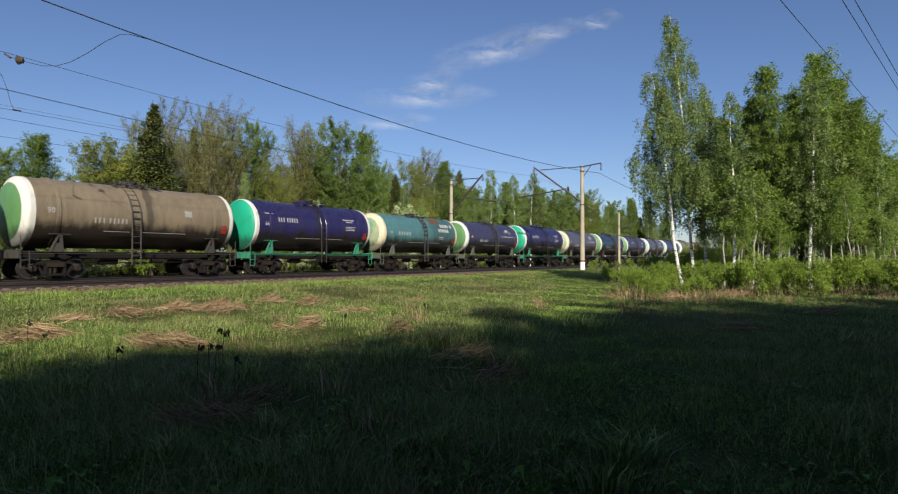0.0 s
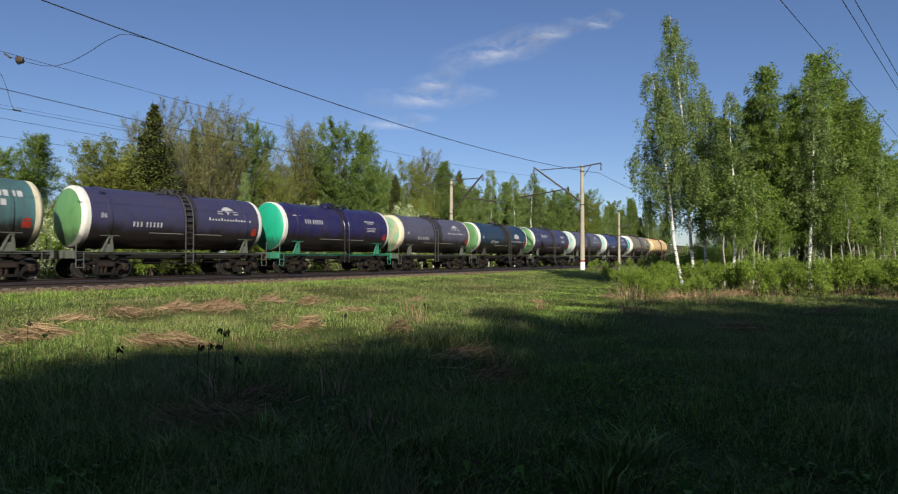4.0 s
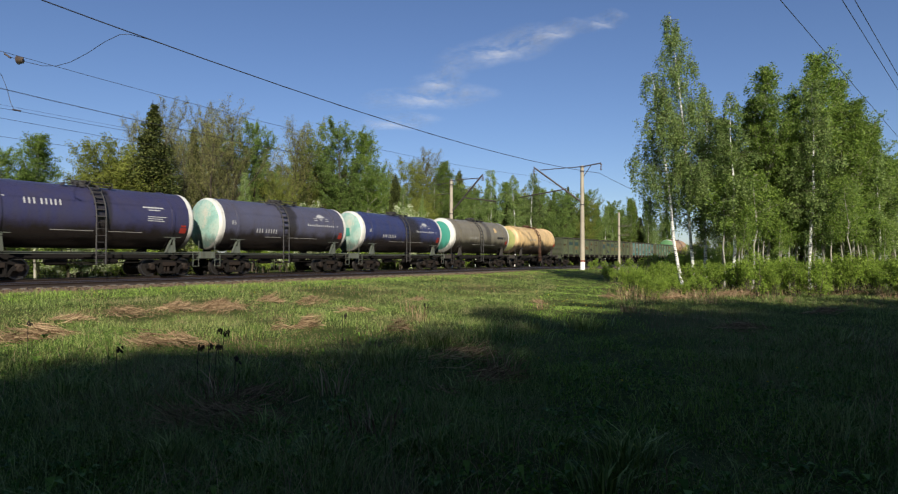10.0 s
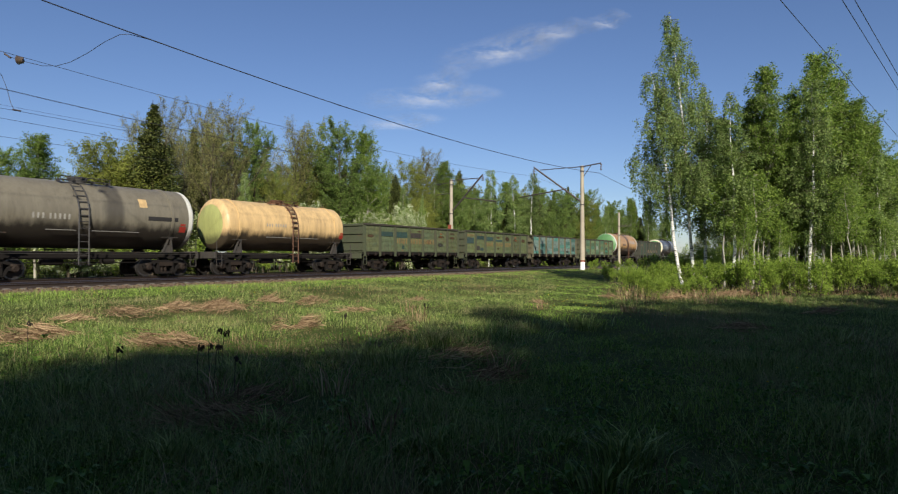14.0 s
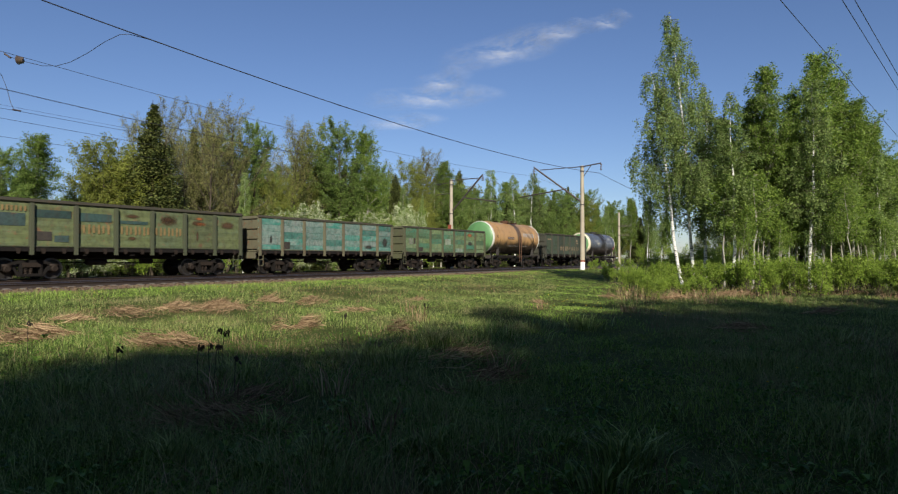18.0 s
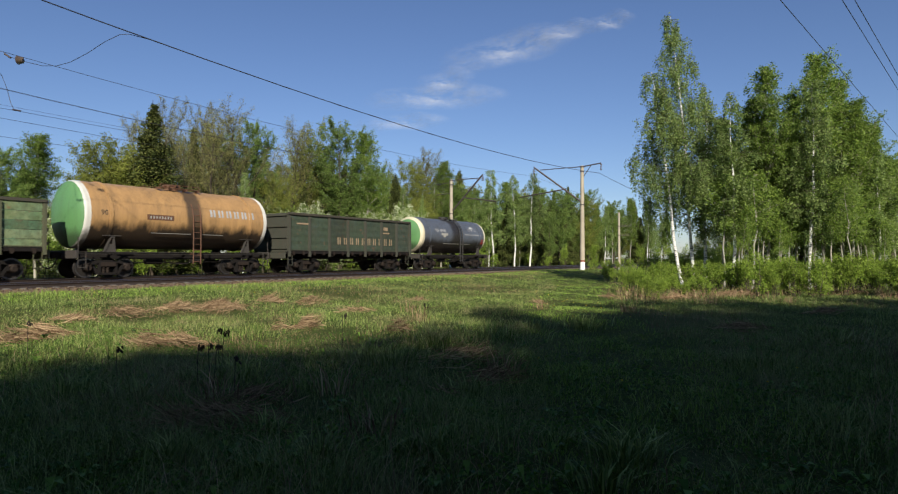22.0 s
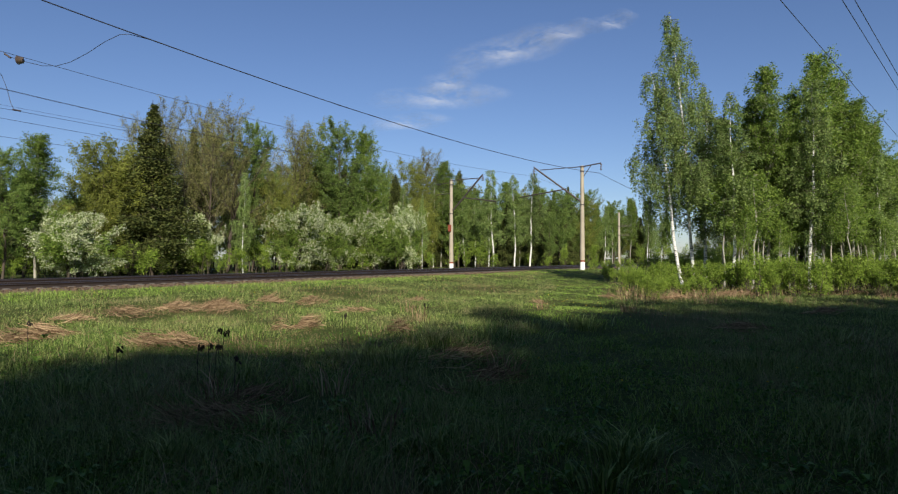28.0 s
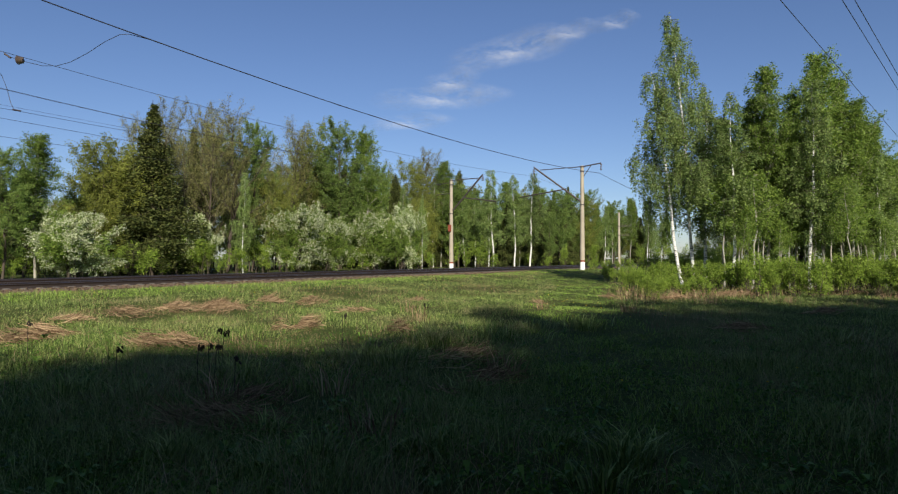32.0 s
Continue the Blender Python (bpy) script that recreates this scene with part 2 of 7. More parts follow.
LEAF = {"birch": leafage("birch_leaf", (0.14, 0.21, 0.06), (0.33, 0.42, 0.14), 0.42),
        "fresh": leafage("fresh_leaf", (0.11, 0.18, 0.034), (0.27, 0.36, 0.075), 0.42),
        "green": leafage("green_leaf", (0.105, 0.17, 0.042), (0.25, 0.335, 0.085), 0.42),
        "young": leafage("budding_leaf", (0.17, 0.17, 0.062), (0.335, 0.33, 0.125), 0.42),
        "olive": leafage("olive_leaf", (0.15, 0.18, 0.036), (0.32, 0.34, 0.08), 0.42),
        "needle": leafage("spruce_needle", (0.042, 0.06, 0.017), (0.135, 0.145, 0.045), 0.25),
        "shrub": leafage("shrub_leaf", (0.15, 0.24, 0.03), (0.34, 0.44, 0.08), 0.42),
        "blossom": leafage("blossom", (0.50, 0.55, 0.33), (0.80, 0.80, 0.58), 0.35)}
RAIL_STEEL = plain("rail_steel", (0.06, 0.045, 0.038), 0.55, 0.6, 20, 0.3)
RAIL_HEAD = plain("rail_head", (0.42, 0.42, 0.43), 0.28, 1.0, 30, 0.2)
SLEEPER = plain("sleeper_concrete", (0.16, 0.145, 0.13), 0.95, 0, 8, 0.35, 0.4)
CONCRETE = plain("pole_concrete", (0.36, 0.315, 0.24), 0.9, 0, 6, 0.2, 0.3)
WHITEWASH = plain("whitewash", (0.78, 0.77, 0.74), 0.9, 0, 10, 0.1, 0.2)
GALVANISED = plain("galvanised_steel", (0.09, 0.075, 0.07), 0.6, 0.5, 14, 0.35)
RUST_RED = plain("faded_red", (0.22, 0.06, 0.035), 0.8, 0, 9, 0.35)
WIRE = plain("wire", (0.05, 0.05, 0.055), 0.6, 0.6, 5, 0.2)
PORCELAIN = plain("porcelain", (0.16, 0.12, 0.09), 0.25, 0, 6, 0.2)
STONE_GREY = leafage("crushed_stone", (0.06, 0.038, 0.024), (0.27, 0.185, 0.115), 0.0, 0.9)


# ---- ground and tracks ----
def make_ground():
    xs = np.concatenate([-np.geomspace(1500, 62, 14), np.linspace(-60, 70, 131), np.geomspace(72, 1500, 14)])
    ys = np.concatenate([-np.geomspace(1500, 32, 14), np.linspace(-30, 110, 141), np.geomspace(112, 1500, 14)])
    X, Y = np.meshgrid(xs, ys)
    V = np.stack([X, Y, ground_z(X, Y)], -1).reshape(-1, 3)
    n, m = len(xs), len(ys)
    i = np.arange(n * m).reshape(m, n)
    F = np.stack([i[:-1, :-1], i[:-1, 1:], i[1:, 1:], i[1:, :-1]], -1).reshape(-1, 4)
    return tagged(new("ground", grid_mesh("ground", V, F, TURF, True)), "uneven spring meadow turf with green and dry grass", "ground", kind="structure")


ground = make_ground()


def ribbon(profile, s0, s1, step, material, name, smooth_shade=False):
    """A strip along the railway: profile of (lateral, z)."""
    ss = np.arange(s0, s1 + step, step)
    V, k = [], len(profile)
    for s in ss:
        p, head = track(s)
        nx, ny = math.cos(head), -math.sin(head)
        V += [(p.x + nx * a, p.y + ny * a, z) for a, z in profile]
    i = np.arange(len(ss) * k).reshape(-1, k)
    F = np.stack([i[:-1, :-1], i[1:, :-1], i[1:, 1:], i[:-1, 1:]], -1).reshape(-1, 4)
    return grid_mesh(name, V, F[:, ::-1], material, smooth_shade)


BED = [(-4.6, 0.05), (-3.0, 0.30), (-1.8, 0.385), (1.8, 0.385), (2.45, 0.36), (3.1, 0.385), (NEAR + 1.8, 0.385), (NEAR + 2.9, 0.32), (NEAR + 3.9, 0.15)]
tagged(new("ballast_bed", ribbon(BED, -320, 330, 2.0, GRAVEL, "ballast_bed")), "brownish crushed-stone ballast bed under two railway tracks", "ballast", kind="structure")

RAIL_FORM = [(-0.066, 0.0), (-0.066, 0.012), (-0.01, 0.035), (-0.01, 0.13), (-0.036, 0.142), (-0.036, 0.172)]
RAIL_TOP = [(-0.036, 0.172), (-0.03, 0.18), (0.03, 0.18), (0.036, 0.172)]


def sleeper_mesh():
    bm = bmesh.new()
    prism(bm, [(-0.14, 0), (0.14, 0), (0.1, 0.2), (-0.1, 0.2)], "y", -1.35, 1.35)
    for y in (-0.76, 0.76):
        box(bm, -0.09, 0.09, y - 0.17, y + 0.17, 0.2, 0.225)
    return mesh_of("sleeper", bm, SLEEPER)


SLEEPER_MESH = sleeper_mesh()


def make_track(name, lat, label, singly):
    root = tagged(new(name), label, "railway track", kind="structure")
    for side in (-0.76, 0.76):
        base = RAIL_Z - 0.18
        form = [(lat + side + a, base + z) for a, z in RAIL_FORM + [(-a, z) for a, z in RAIL_FORM[::-1]]]
        rail = part("rail", ribbon(form, -320, 330, 2.0, RAIL_STEEL, "rail"), None, root)
        part("rail_head", ribbon([(lat + side + a, base + z) for a, z in RAIL_TOP], -320, 330, 2.0, RAIL_HEAD, "rail_head"), None, rail, "worn bright running surface")
    step = 0.545
    for i in range(240):
        m = track_pose(-22 + i * step * singly, lat, 0.20)
        ob = new("sleeper", SLEEPER_MESH)
        ob.parent, ob.matrix_basis = root, m
    return root


make_track("railway_track_near", NEAR, "empty railway track with rusty rails on concrete sleepers", 1)
make_track("railway_track_far", 0.0, "railway track on concrete sleepers under the train", 1)

# ---- wagons ----
R_TANK, Z_TANK = 1.5, 2.9          # over the rails
TANK_HALF = 5.42
RUST_IRON = plain("bogie_iron", (0.013, 0.011, 0.010), 0.8, 0.2, 12, 0.4, 0.4)
BOX_IRON = plain("axle_box_iron", (0.026, 0.019, 0.015), 0.75, 0.2, 12, 0.4, 0.4)
WHEEL_STEEL = plain("wheel_steel", (0.02, 0.017, 0.015), 0.6, 0.4, 10, 0.35, 0.2)
TREAD = plain("wheel_rim", (0.13, 0.12, 0.115), 0.4, 0.9, 10, 0.25)
RAIL_GREY = plain("rail_grey_paint", (0.17, 0.165, 0.15), 0.7, 0, 10, 0.3)
PALE = plain("stencil_white", (0.36, 0.36, 0.36), 0.8, 0, 18, 0.35)
FADED = plain("faded_stencil", (0.3, 0.29, 0.26), 0.8, 0, 18, 0.35)
RED = plain("placard_red", (0.26, 0.022, 0.012), 0.6, 0, 7, 0.45)
BLACKISH = plain("bitumen_black", (0.02, 0.018, 0.017), 0.6, 0, 6, 0.4)


def wheelset_mesh():
    bm = bmesh.new()
    turned(bm, [(-1.0, 0.0), (-1.0, 0.08), (-0.86, 0.085), (-0.86, 0.16), (-0.82, 0.2), (-0.81, 0.38), (-0.83, 0.40), (-0.83, 0.47), (-0.73, 0.48),
                (-0.70, 0.505), (-0.675, 0.5), (-0.675, 0.40), (-0.70, 0.38), (-0.70, 0.2), (-0.66, 0.1), (-0.6, 0.085),
                (0.6, 0.085), (0.66, 0.1), (0.70, 0.2), (0.70, 0.38), (0.675, 0.40), (0.675, 0.5), (0.70, 0.505), (0.73, 0.48), (0.83, 0.47),
                (0.83, 0.40), (0.81, 0.38), (0.82, 0.2), (0.86, 0.16), (0.86, 0.085), (1.0, 0.08), (1.0, 0.0)], "y", 28)
    return mesh_of("wheelset", bm, WHEEL_STEEL, 35)


def side_frame_mesh():
    """Cast bogie side frame: arched top chord, sagging bottom chord, columns, and jaws over the axle boxes."""
    bm = bmesh.new()
    prism(bm, [(-1.24, 0.52), (-1.22, 0.66), (-0.9, 0.70), (-0.48, 0.84), (0.48, 0.84), (0.9, 0.70), (1.22, 0.66), (1.24, 0.52), (0.92, 0.58), (0.46, 0.70), (-0.46, 0.70), (-0.92, 0.58)], "y", -0.075, 0.075)
    prism(bm, [(-0.80, 0.62), (-0.70, 0.60), (-0.42, 0.26), (0.42, 0.26), (0.70, 0.60), (0.80, 0.62), (0.52, 0.14), (-0.52, 0.14)], "y", -0.065, 0.065)
    for x in (-0.44, 0.34):
        prism(bm, [(x, 0.20), (x + 0.10, 0.20), (x + 0.10, 0.74), (x, 0.74)], "y", -0.09, 0.09)
    for s in (-1, 1):
        prism(bm, [(s * 0.68, 0.40), (s * 0.76, 0.38), (s * 0.80, 0.62), (s * 0.70, 0.62)], "y", -0.07, 0.07)
        prism(bm, [(s * 1.10, 0.40), (s * 1.20, 0.42), (s * 1.22, 0.62), (s * 1.08, 0.62)], "y", -0.07, 0.07)
    return mesh_of("side_frame", bm, RUST_IRON, 30)


def springs_mesh():
    bm = bmesh.new()
    for x in (-0.2, 0.0, 0.2):
        turned(bm, [(0.22 + 0.035 * k, 0.085 if k % 2 else 0.06) for k in range(9)], "z", 8)
        bmesh.ops.translate(bm, verts=[v for v in bm.verts if not v.tag], vec=(x, 0.0, 0))
        for v in bm.verts:
            v.tag = True
    box(bm, -0.36, 0.36, -0.12, 0.12, 0.54, 0.74)
    return mesh_of("bolster_spring", bm, BOX_IRON)


def axle_box_mesh():
    bm = bmesh.new()
    turned(bm, [(-0.16, 0.0), (-0.16, 0.11), (-0.13, 0.15), (0.1, 0.16), (0.1, 0.0)], "y", 14)
    box(bm, -0.19, 0.19, -0.08, 0.08, 0.08, 0.2)
    for a in range(6):
        x, z = 0.1 * math.cos(a * 1.047), 0.1 * math.sin(a * 1.047)
        box(bm, x - 0.015, x + 0.015, -0.175, -0.14, z - 0.015, z + 0.015)
    return mesh_of("axle_box", bm, BOX_IRON, 35)


def bolster_mesh():
    bm = bmesh.new()
    box(bm, -0.24, 0.24, -0.95, 0.95, 0.58, 0.86, 0.02)
    box(bm, -1.0, -0.88, -0.8, 0.8, 0.52, 0.62)
    box(bm, 0.88, 1.0, -0.8, 0.8, 0.52, 0.62)
    return mesh_of("bolster", bm, RUST_IRON)


BOGIE = {"wheelset": wheelset_mesh(), "side_frame": side_frame_mesh(), "bolster_spring": springs_mesh(),
         "axle_box": axle_box_mesh(), "bolster": bolster_mesh()}
wheelsets = {-0.925: [], 0.925: []}


def make_bogie(wagon, x):
    """A two-axle bogie under a wagon: the bolster carries side frames, boxes, springs and the wheelsets."""
    bogie = part("bogie", BOGIE["bolster"], None, wagon, "dark cast-steel two-axle bogie")
    bogie.location = (x, 0, 0)
    for side in (-1, 1):
        f = part("side_frame", BOGIE["side_frame"], None, bogie)
        f.location = (0, side * 1.03, 0)
        f = part("bolster_spring", BOGIE["bolster_spring"], None, bogie)
        f.location = (0, side * 1.04, 0)
        for ax in (-0.925, 0.925):
            f = part("axle_box", BOGIE["axle_box"], None, bogie, "rusty round axle box")
            f.location, f.rotation_euler = (ax, side * 1.06, 0.475), (0, 0, 0 if side < 0 else math.pi)
    for ax in (-0.925, 0.925):
        w = part("wheelset", BOGIE["wheelset"], None, bogie, "steel wheels on one axle")
        if len(w.data.materials) == 1:
            w.data.materials.append(TREAD)
            for p in w.data.polygons:
                r = math.hypot(p.center.x, p.center.z)
                if 0.42 < r < 0.48 and 0.8 < abs(p.center.y):
                    p.material_index = 1
        w.location = (ax, 0, 0.475)
        wheelsets[ax].append(w)
    return bogie


def coupler_mesh():
    bm = bmesh.new()
    box(bm, -0.75, 0.0, -0.12, 0.12, 0.95, 1.17, 0.02)
    prism(bm, [(-0.02, -0.2), (0.26, -0.24), (0.38, -0.1), (0.2, 0.02), (0.34, 0.2), (0.1, 0.24), (-0.02, 0.2)], "z", 0.9, 1.22)
    return mesh_of("coupler", bm, RUST_IRON)


COUPLER = coupler_mesh()


def hose_mesh():
    bm = bmesh.new()
    tube(bm, [(0, 0, 0.95), (0.1, 0.02, 0.75), (0.22, 0.0, 0.55), (0.38, -0.04, 0.45), (0.5, -0.05, 0.5)], 0.035, 6)
    return mesh_of("brake_hose", bm, BLACKISH)


HOSE = hose_mesh()


def ends(wagon, half, frame_mat):
    """Couplers, hoses and end beams with their hand rails."""
    for s in (-1, 1):
        c = part("coupler", COUPLER, None, wagon, "dark cast automatic coupler")
        c.location, c.rotation_euler = (s * (half - 0.35), 0, 0), (0, 0, 0 if s > 0 else math.pi)
        h = part("brake_hose", HOSE, None, wagon, "black rubber brake hose")
        h.location, h.rotation_euler = (s * (half - 0.5), -s * 0.35, 0), (0, 0, 0 if s > 0 else math.pi)


def on_tank(bm, x0, x1, z0, z1, r=R_TANK + 0.006, cuts=3):
    """A painted bar on the camera side of a tank, between heights over the rails."""
    a0, a1 = math.asin((z0 - Z_TANK) / R_TANK), math.asin((z1 - Z_TANK) / R_TANK)
    rows = []
    for k in range(cuts + 1):
        a = a0 + (a1 - a0) * k / cuts
        rows.append([bm.verts.new((x, -r * math.cos(a), Z_TANK + r * math.sin(a))) for x in (x0, x1)])
    for p, q in zip(rows, rows[1:]):
        bm.faces.new((p[0], p[1], q[1], q[0]))
    return bm


def text_on_tank(text, x, z, size, mat, r=R_TANK + 0.007):
    cu = bpy.data.curves.new("lettering", "FONT")
    cu.body, cu.size, cu.resolution_u = text, size, 2
    ob = new("lettering", cu)
    me = bpy.data.meshes.new_from_object(ob.evaluated_get(bpy.context.evaluated_depsgraph_get()))
    bpy.data.objects.remove(ob)
    for v in me.vertices:
        a = math.asin(max(-1, min(1, (z + v.co.y - Z_TANK) / R_TANK)))
        v.co = (x + v.co.x, -r * math.cos(a), Z_TANK + r * math.sin(a))
    me.materials.clear()
    me.materials.append(mat)
    return me


def number_bars(x, z, h=0.3, n=8, w=0.17):
    """A row of digits drawn as plain upright bars."""
    bm = bmesh.new()
    for k in range(n):
        x0 = x + k * w * 1.12 + (0.10 if k > 2 else 0)
        on_tank(bm, x0, x0 + w * 0.46, z, z + h * 0.9)
    return bm


def line_bars(rows):
    bm = bmesh.new()
    for x0, x1, z0, z1 in rows:
        on_tank(bm, x0, x1, z0, z1)
    return bm


def soiled_shaded(m, amount=0.95, high=2.32):
    """Oily grime and painted-in underside shade, darkening the belly along a ragged edge."""
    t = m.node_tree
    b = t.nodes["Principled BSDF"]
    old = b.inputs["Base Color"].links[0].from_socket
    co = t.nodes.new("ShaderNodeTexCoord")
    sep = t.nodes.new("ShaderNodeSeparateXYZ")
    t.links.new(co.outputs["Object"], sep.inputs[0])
    edge_noise = noise_node(t, 1.5, 6, 0.7, (1.6, 1.6, 0.3), own=True)
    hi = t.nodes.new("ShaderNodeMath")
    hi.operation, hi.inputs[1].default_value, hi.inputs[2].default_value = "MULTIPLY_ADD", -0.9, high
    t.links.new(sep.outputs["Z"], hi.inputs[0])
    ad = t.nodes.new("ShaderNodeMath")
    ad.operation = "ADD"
    t.links.new(hi.outputs[0], ad.inputs[0]), t.links.new(edge_noise, ad.inputs[1])
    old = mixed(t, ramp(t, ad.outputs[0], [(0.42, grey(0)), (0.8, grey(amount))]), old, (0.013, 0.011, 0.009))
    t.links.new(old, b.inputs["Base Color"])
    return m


def tank_paint(name, colour, rust, rough=0.42, stain=None):
    """Shell paint with runs of grime; oil spilt from the hatch lies in a dark band round the middle."""
    m = paint(name, colour, rust, rough, 0.75)
    t = m.node_tree
    b = t.nodes["Principled BSDF"]
    old = b.inputs["Base Color"].links[0].from_socket
    co = t.nodes.new("ShaderNodeTexCoord")
    sep = t.nodes.new("ShaderNodeSeparateXYZ")
    t.links.new(co.outputs["Object"], sep.inputs[0])
    if stain:
        x0, half, strength = stain
        wob = noise_node(t, 1.1, 4, 0.6, (1, 1, 0.35))
        mth = t.nodes.new("ShaderNodeMath")
        mth.operation = "MULTIPLY_ADD"
        mth.inputs[1].default_value, mth.inputs[2].default_value = 0.9, -0.45 - x0
        t.links.new(wob, mth.inputs[0])
        su = t.nodes.new("ShaderNodeMath")
        su.operation = "ADD"
        t.links.new(sep.outputs["X"], su.inputs[0]), t.links.new(mth.outputs[0], su.inputs[1])
        ab = t.nodes.new("ShaderNodeMath")
        ab.operation = "ABSOLUTE"
        t.links.new(su.outputs[0], ab.inputs[0])
        mr = t.nodes.new("ShaderNodeMapRange")
        mr.interpolation_type = "SMOOTHSTEP"
        for k, v in (("From Min", half * 0.55), ("From Max", half * 1.2), ("To Min", strength), ("To Max", 0.0)):
            mr.inputs[k].default_value = v
        t.links.new(ab.outputs[0], mr.inputs[0])
        old = mixed(t, mr.outputs[0], old, (0.022, 0.019, 0.017))
    t.links.new(old, b.inputs["Base Color"])
    # the belly's grime and underside shade go into the shell colour together
    return soiled_shaded(m)


def tank_shell_mesh(mat, half):
    bm = bmesh.new()
    xs = np.linspace(-half + 0.62, half - 0.62, 9)
    turned(bm, [(x, R_TANK) for x in xs], "x", 56)
    bmesh.ops.translate(bm, verts=bm.verts, vec=(0, 0, Z_TANK))
    return mesh_of("shell", bm, mat, 30)


def dish(half, a0, a1, s, mat, name):
    """The dished end between two angles (0: at the shell, 90: at the middle)."""
    bm = bmesh.new()
    prof = []
    if a0 == 0:
        prof.append((s * (half - 0.62), R_TANK))
    for k in range(9):
        a = radians(a0 + (a1 - a0) * k / 8)
        prof.append((s * (half - 0.45 + 0.45 * math.sin(a)), R_TANK * math.cos(a) if k < 8 or a1 < 90 else 0.0))
    turned(bm, prof, "x", 56)
    bmesh.ops.translate(bm, verts=bm.verts, vec=(0, 0, Z_TANK))
    return mesh_of(name, bm, mat, 40)


def strap_mesh(x, mat, w=0.07):
    bm = bmesh.new()
    turned(bm, [(x - w, R_TANK + 0.001), (x - w, R_TANK + 0.045), (x + w, R_TANK + 0.045), (x + w, R_TANK + 0.001)], "x", 48)
    bmesh.ops.translate(bm, verts=bm.verts, vec=(0, 0, Z_TANK))
    return mesh_of("strap", bm, mat, 30)


def saddle_mesh(x, side, mat):
    bm = bmesh.new()
    y = side * 1.36
    prism(bm, [(x - 0.40, 1.24), (x - 0.30, 1.24), (x + 0.0, 1.92), (x - 0.07, 1.92)], "y", y - 0.05, y + 0.05)
    prism(bm, [(x + 0.05, 1.24), (x + 0.20, 1.24), (x + 0.13, 1.92), (x + 0.05, 1.92)], "y", y - 0.05, y + 0.05)
    prism(bm, [(x - 0.32, 1.24), (x + 0.08, 1.24), (x + 0.06, 1.62), (x - 0.14, 1.62)], "y", y - 0.012, y + 0.012)
    box(bm, x - 0.08, x + 0.14, min(side * 1.3, side * 1.44), max(side * 1.3, side * 1.44), 1.9, 2.0)
    box(bm, x - 0.42, x + 0.42, min(side * 1.30, side * 1.48), max(side * 1.30, side * 1.48), 2.0, 2.03)
    return mesh_of("saddle", bm, mat)


def ladder_mesh(x, side, mat):
    """Ladder from the frame up the flank and over the shoulder of the tank."""
    bm = bmesh.new()
    path = [(side * 1.66, 0.62), (side * 1.66, 2.9)]
    for k in range(1, 7):
        a = radians(k * 11)
        path.append((side * (R_TANK + 0.16) * math.cos(a), Z_TANK + (R_TANK + 0.16) * math.sin(a)))
    for dx in (-0.22, 0.22):
        tube(bm, [(x + dx, y, z) for y, z in path], 0.034, 5)
    for z in np.arange(0.75, 2.9, 0.31):
        tube(bm, [(x - 0.22, side * 1.66, z), (x + 0.22, side * 1.66, z)], 0.018, 4)
    for k in range(0, 7):
        a = radians(k * 11)
        y, z = side * (R_TANK + 0.16) * math.cos(a), Z_TANK + (R_TANK + 0.16) * math.sin(a)
        box(bm, x - 0.22, x + 0.22, min(y, y * 0.93), max(y, y * 0.93), z - 0.025, z + 0.025)
        if k % 2 == 0:
            for dx in (-0.22, 0.22):
                tube(bm, [(x + dx, y, z), (x + dx, y * 0.9, Z_TANK + (z - Z_TANK) * 0.9)], 0.02, 4)
    for dx in (-0.22, 0.22):
        tube(bm, [(x + dx, side * 1.66, 1.15), (x + dx, side * 1.36, 1.15)], 0.025, 4)
    return mesh_of("ladder", bm, mat)


def platform_mesh(mat):
    """The walkway round the hatch on top, with its low rail."""
    bm = bmesh.new()
    z = Z_TANK + R_TANK + 0.03
    for side in (-1, 1):
        for k in range(3):
            y = side * (0.5 + 0.1 * k)
            box(bm, -1.15, 1.15, min(y, y + side * 0.06), max(y, y + side * 0.06), z - 0.02, z)
        for x in (-1.1, -0.4, 0.4, 1.1):
            box(bm, x - 0.025, x + 0.025, min(side * 0.45, side * 0.8), max(side * 0.45, side * 0.8), z - 0.12, z - 0.02)
        for x in (-1.1, 0.0, 1.1):
            tube(bm, [(x, side * 0.78, z), (x, side * 0.78, z + 0.13)], 0.018, 4)
        tube(bm, [(-1.1, side * 0.78, z + 0.13), (1.1, side * 0.78, z + 0.13)], 0.018, 4)
    return mesh_of("hatch_platform", bm, mat)


def hatch_mesh(mat):
    bm = bmesh.new()
    turned(bm, [(Z_TANK + R_TANK - 0.06, 0.36), (Z_TANK + R_TANK + 0.16, 0.36), (Z_TANK + R_TANK + 0.17, 0.40), (Z_TANK + R_TANK + 0.21, 0.40), (Z_TANK + R_TANK + 0.26, 0.2), (Z_TANK + R_TANK + 0.27, 0.0)], "z", 20)
    for k in range(8):
        a = k * math.pi / 4
        box(bm, 0.4 * math.cos(a) - 0.03, 0.4 * math.cos(a) + 0.03, 0.4 * math.sin(a) - 0.03, 0.4 * math.sin(a) + 0.03, Z_TANK + R_TANK + 0.1, Z_TANK + R_TANK + 0.24)
    return mesh_of("hatch", bm, mat, 40)


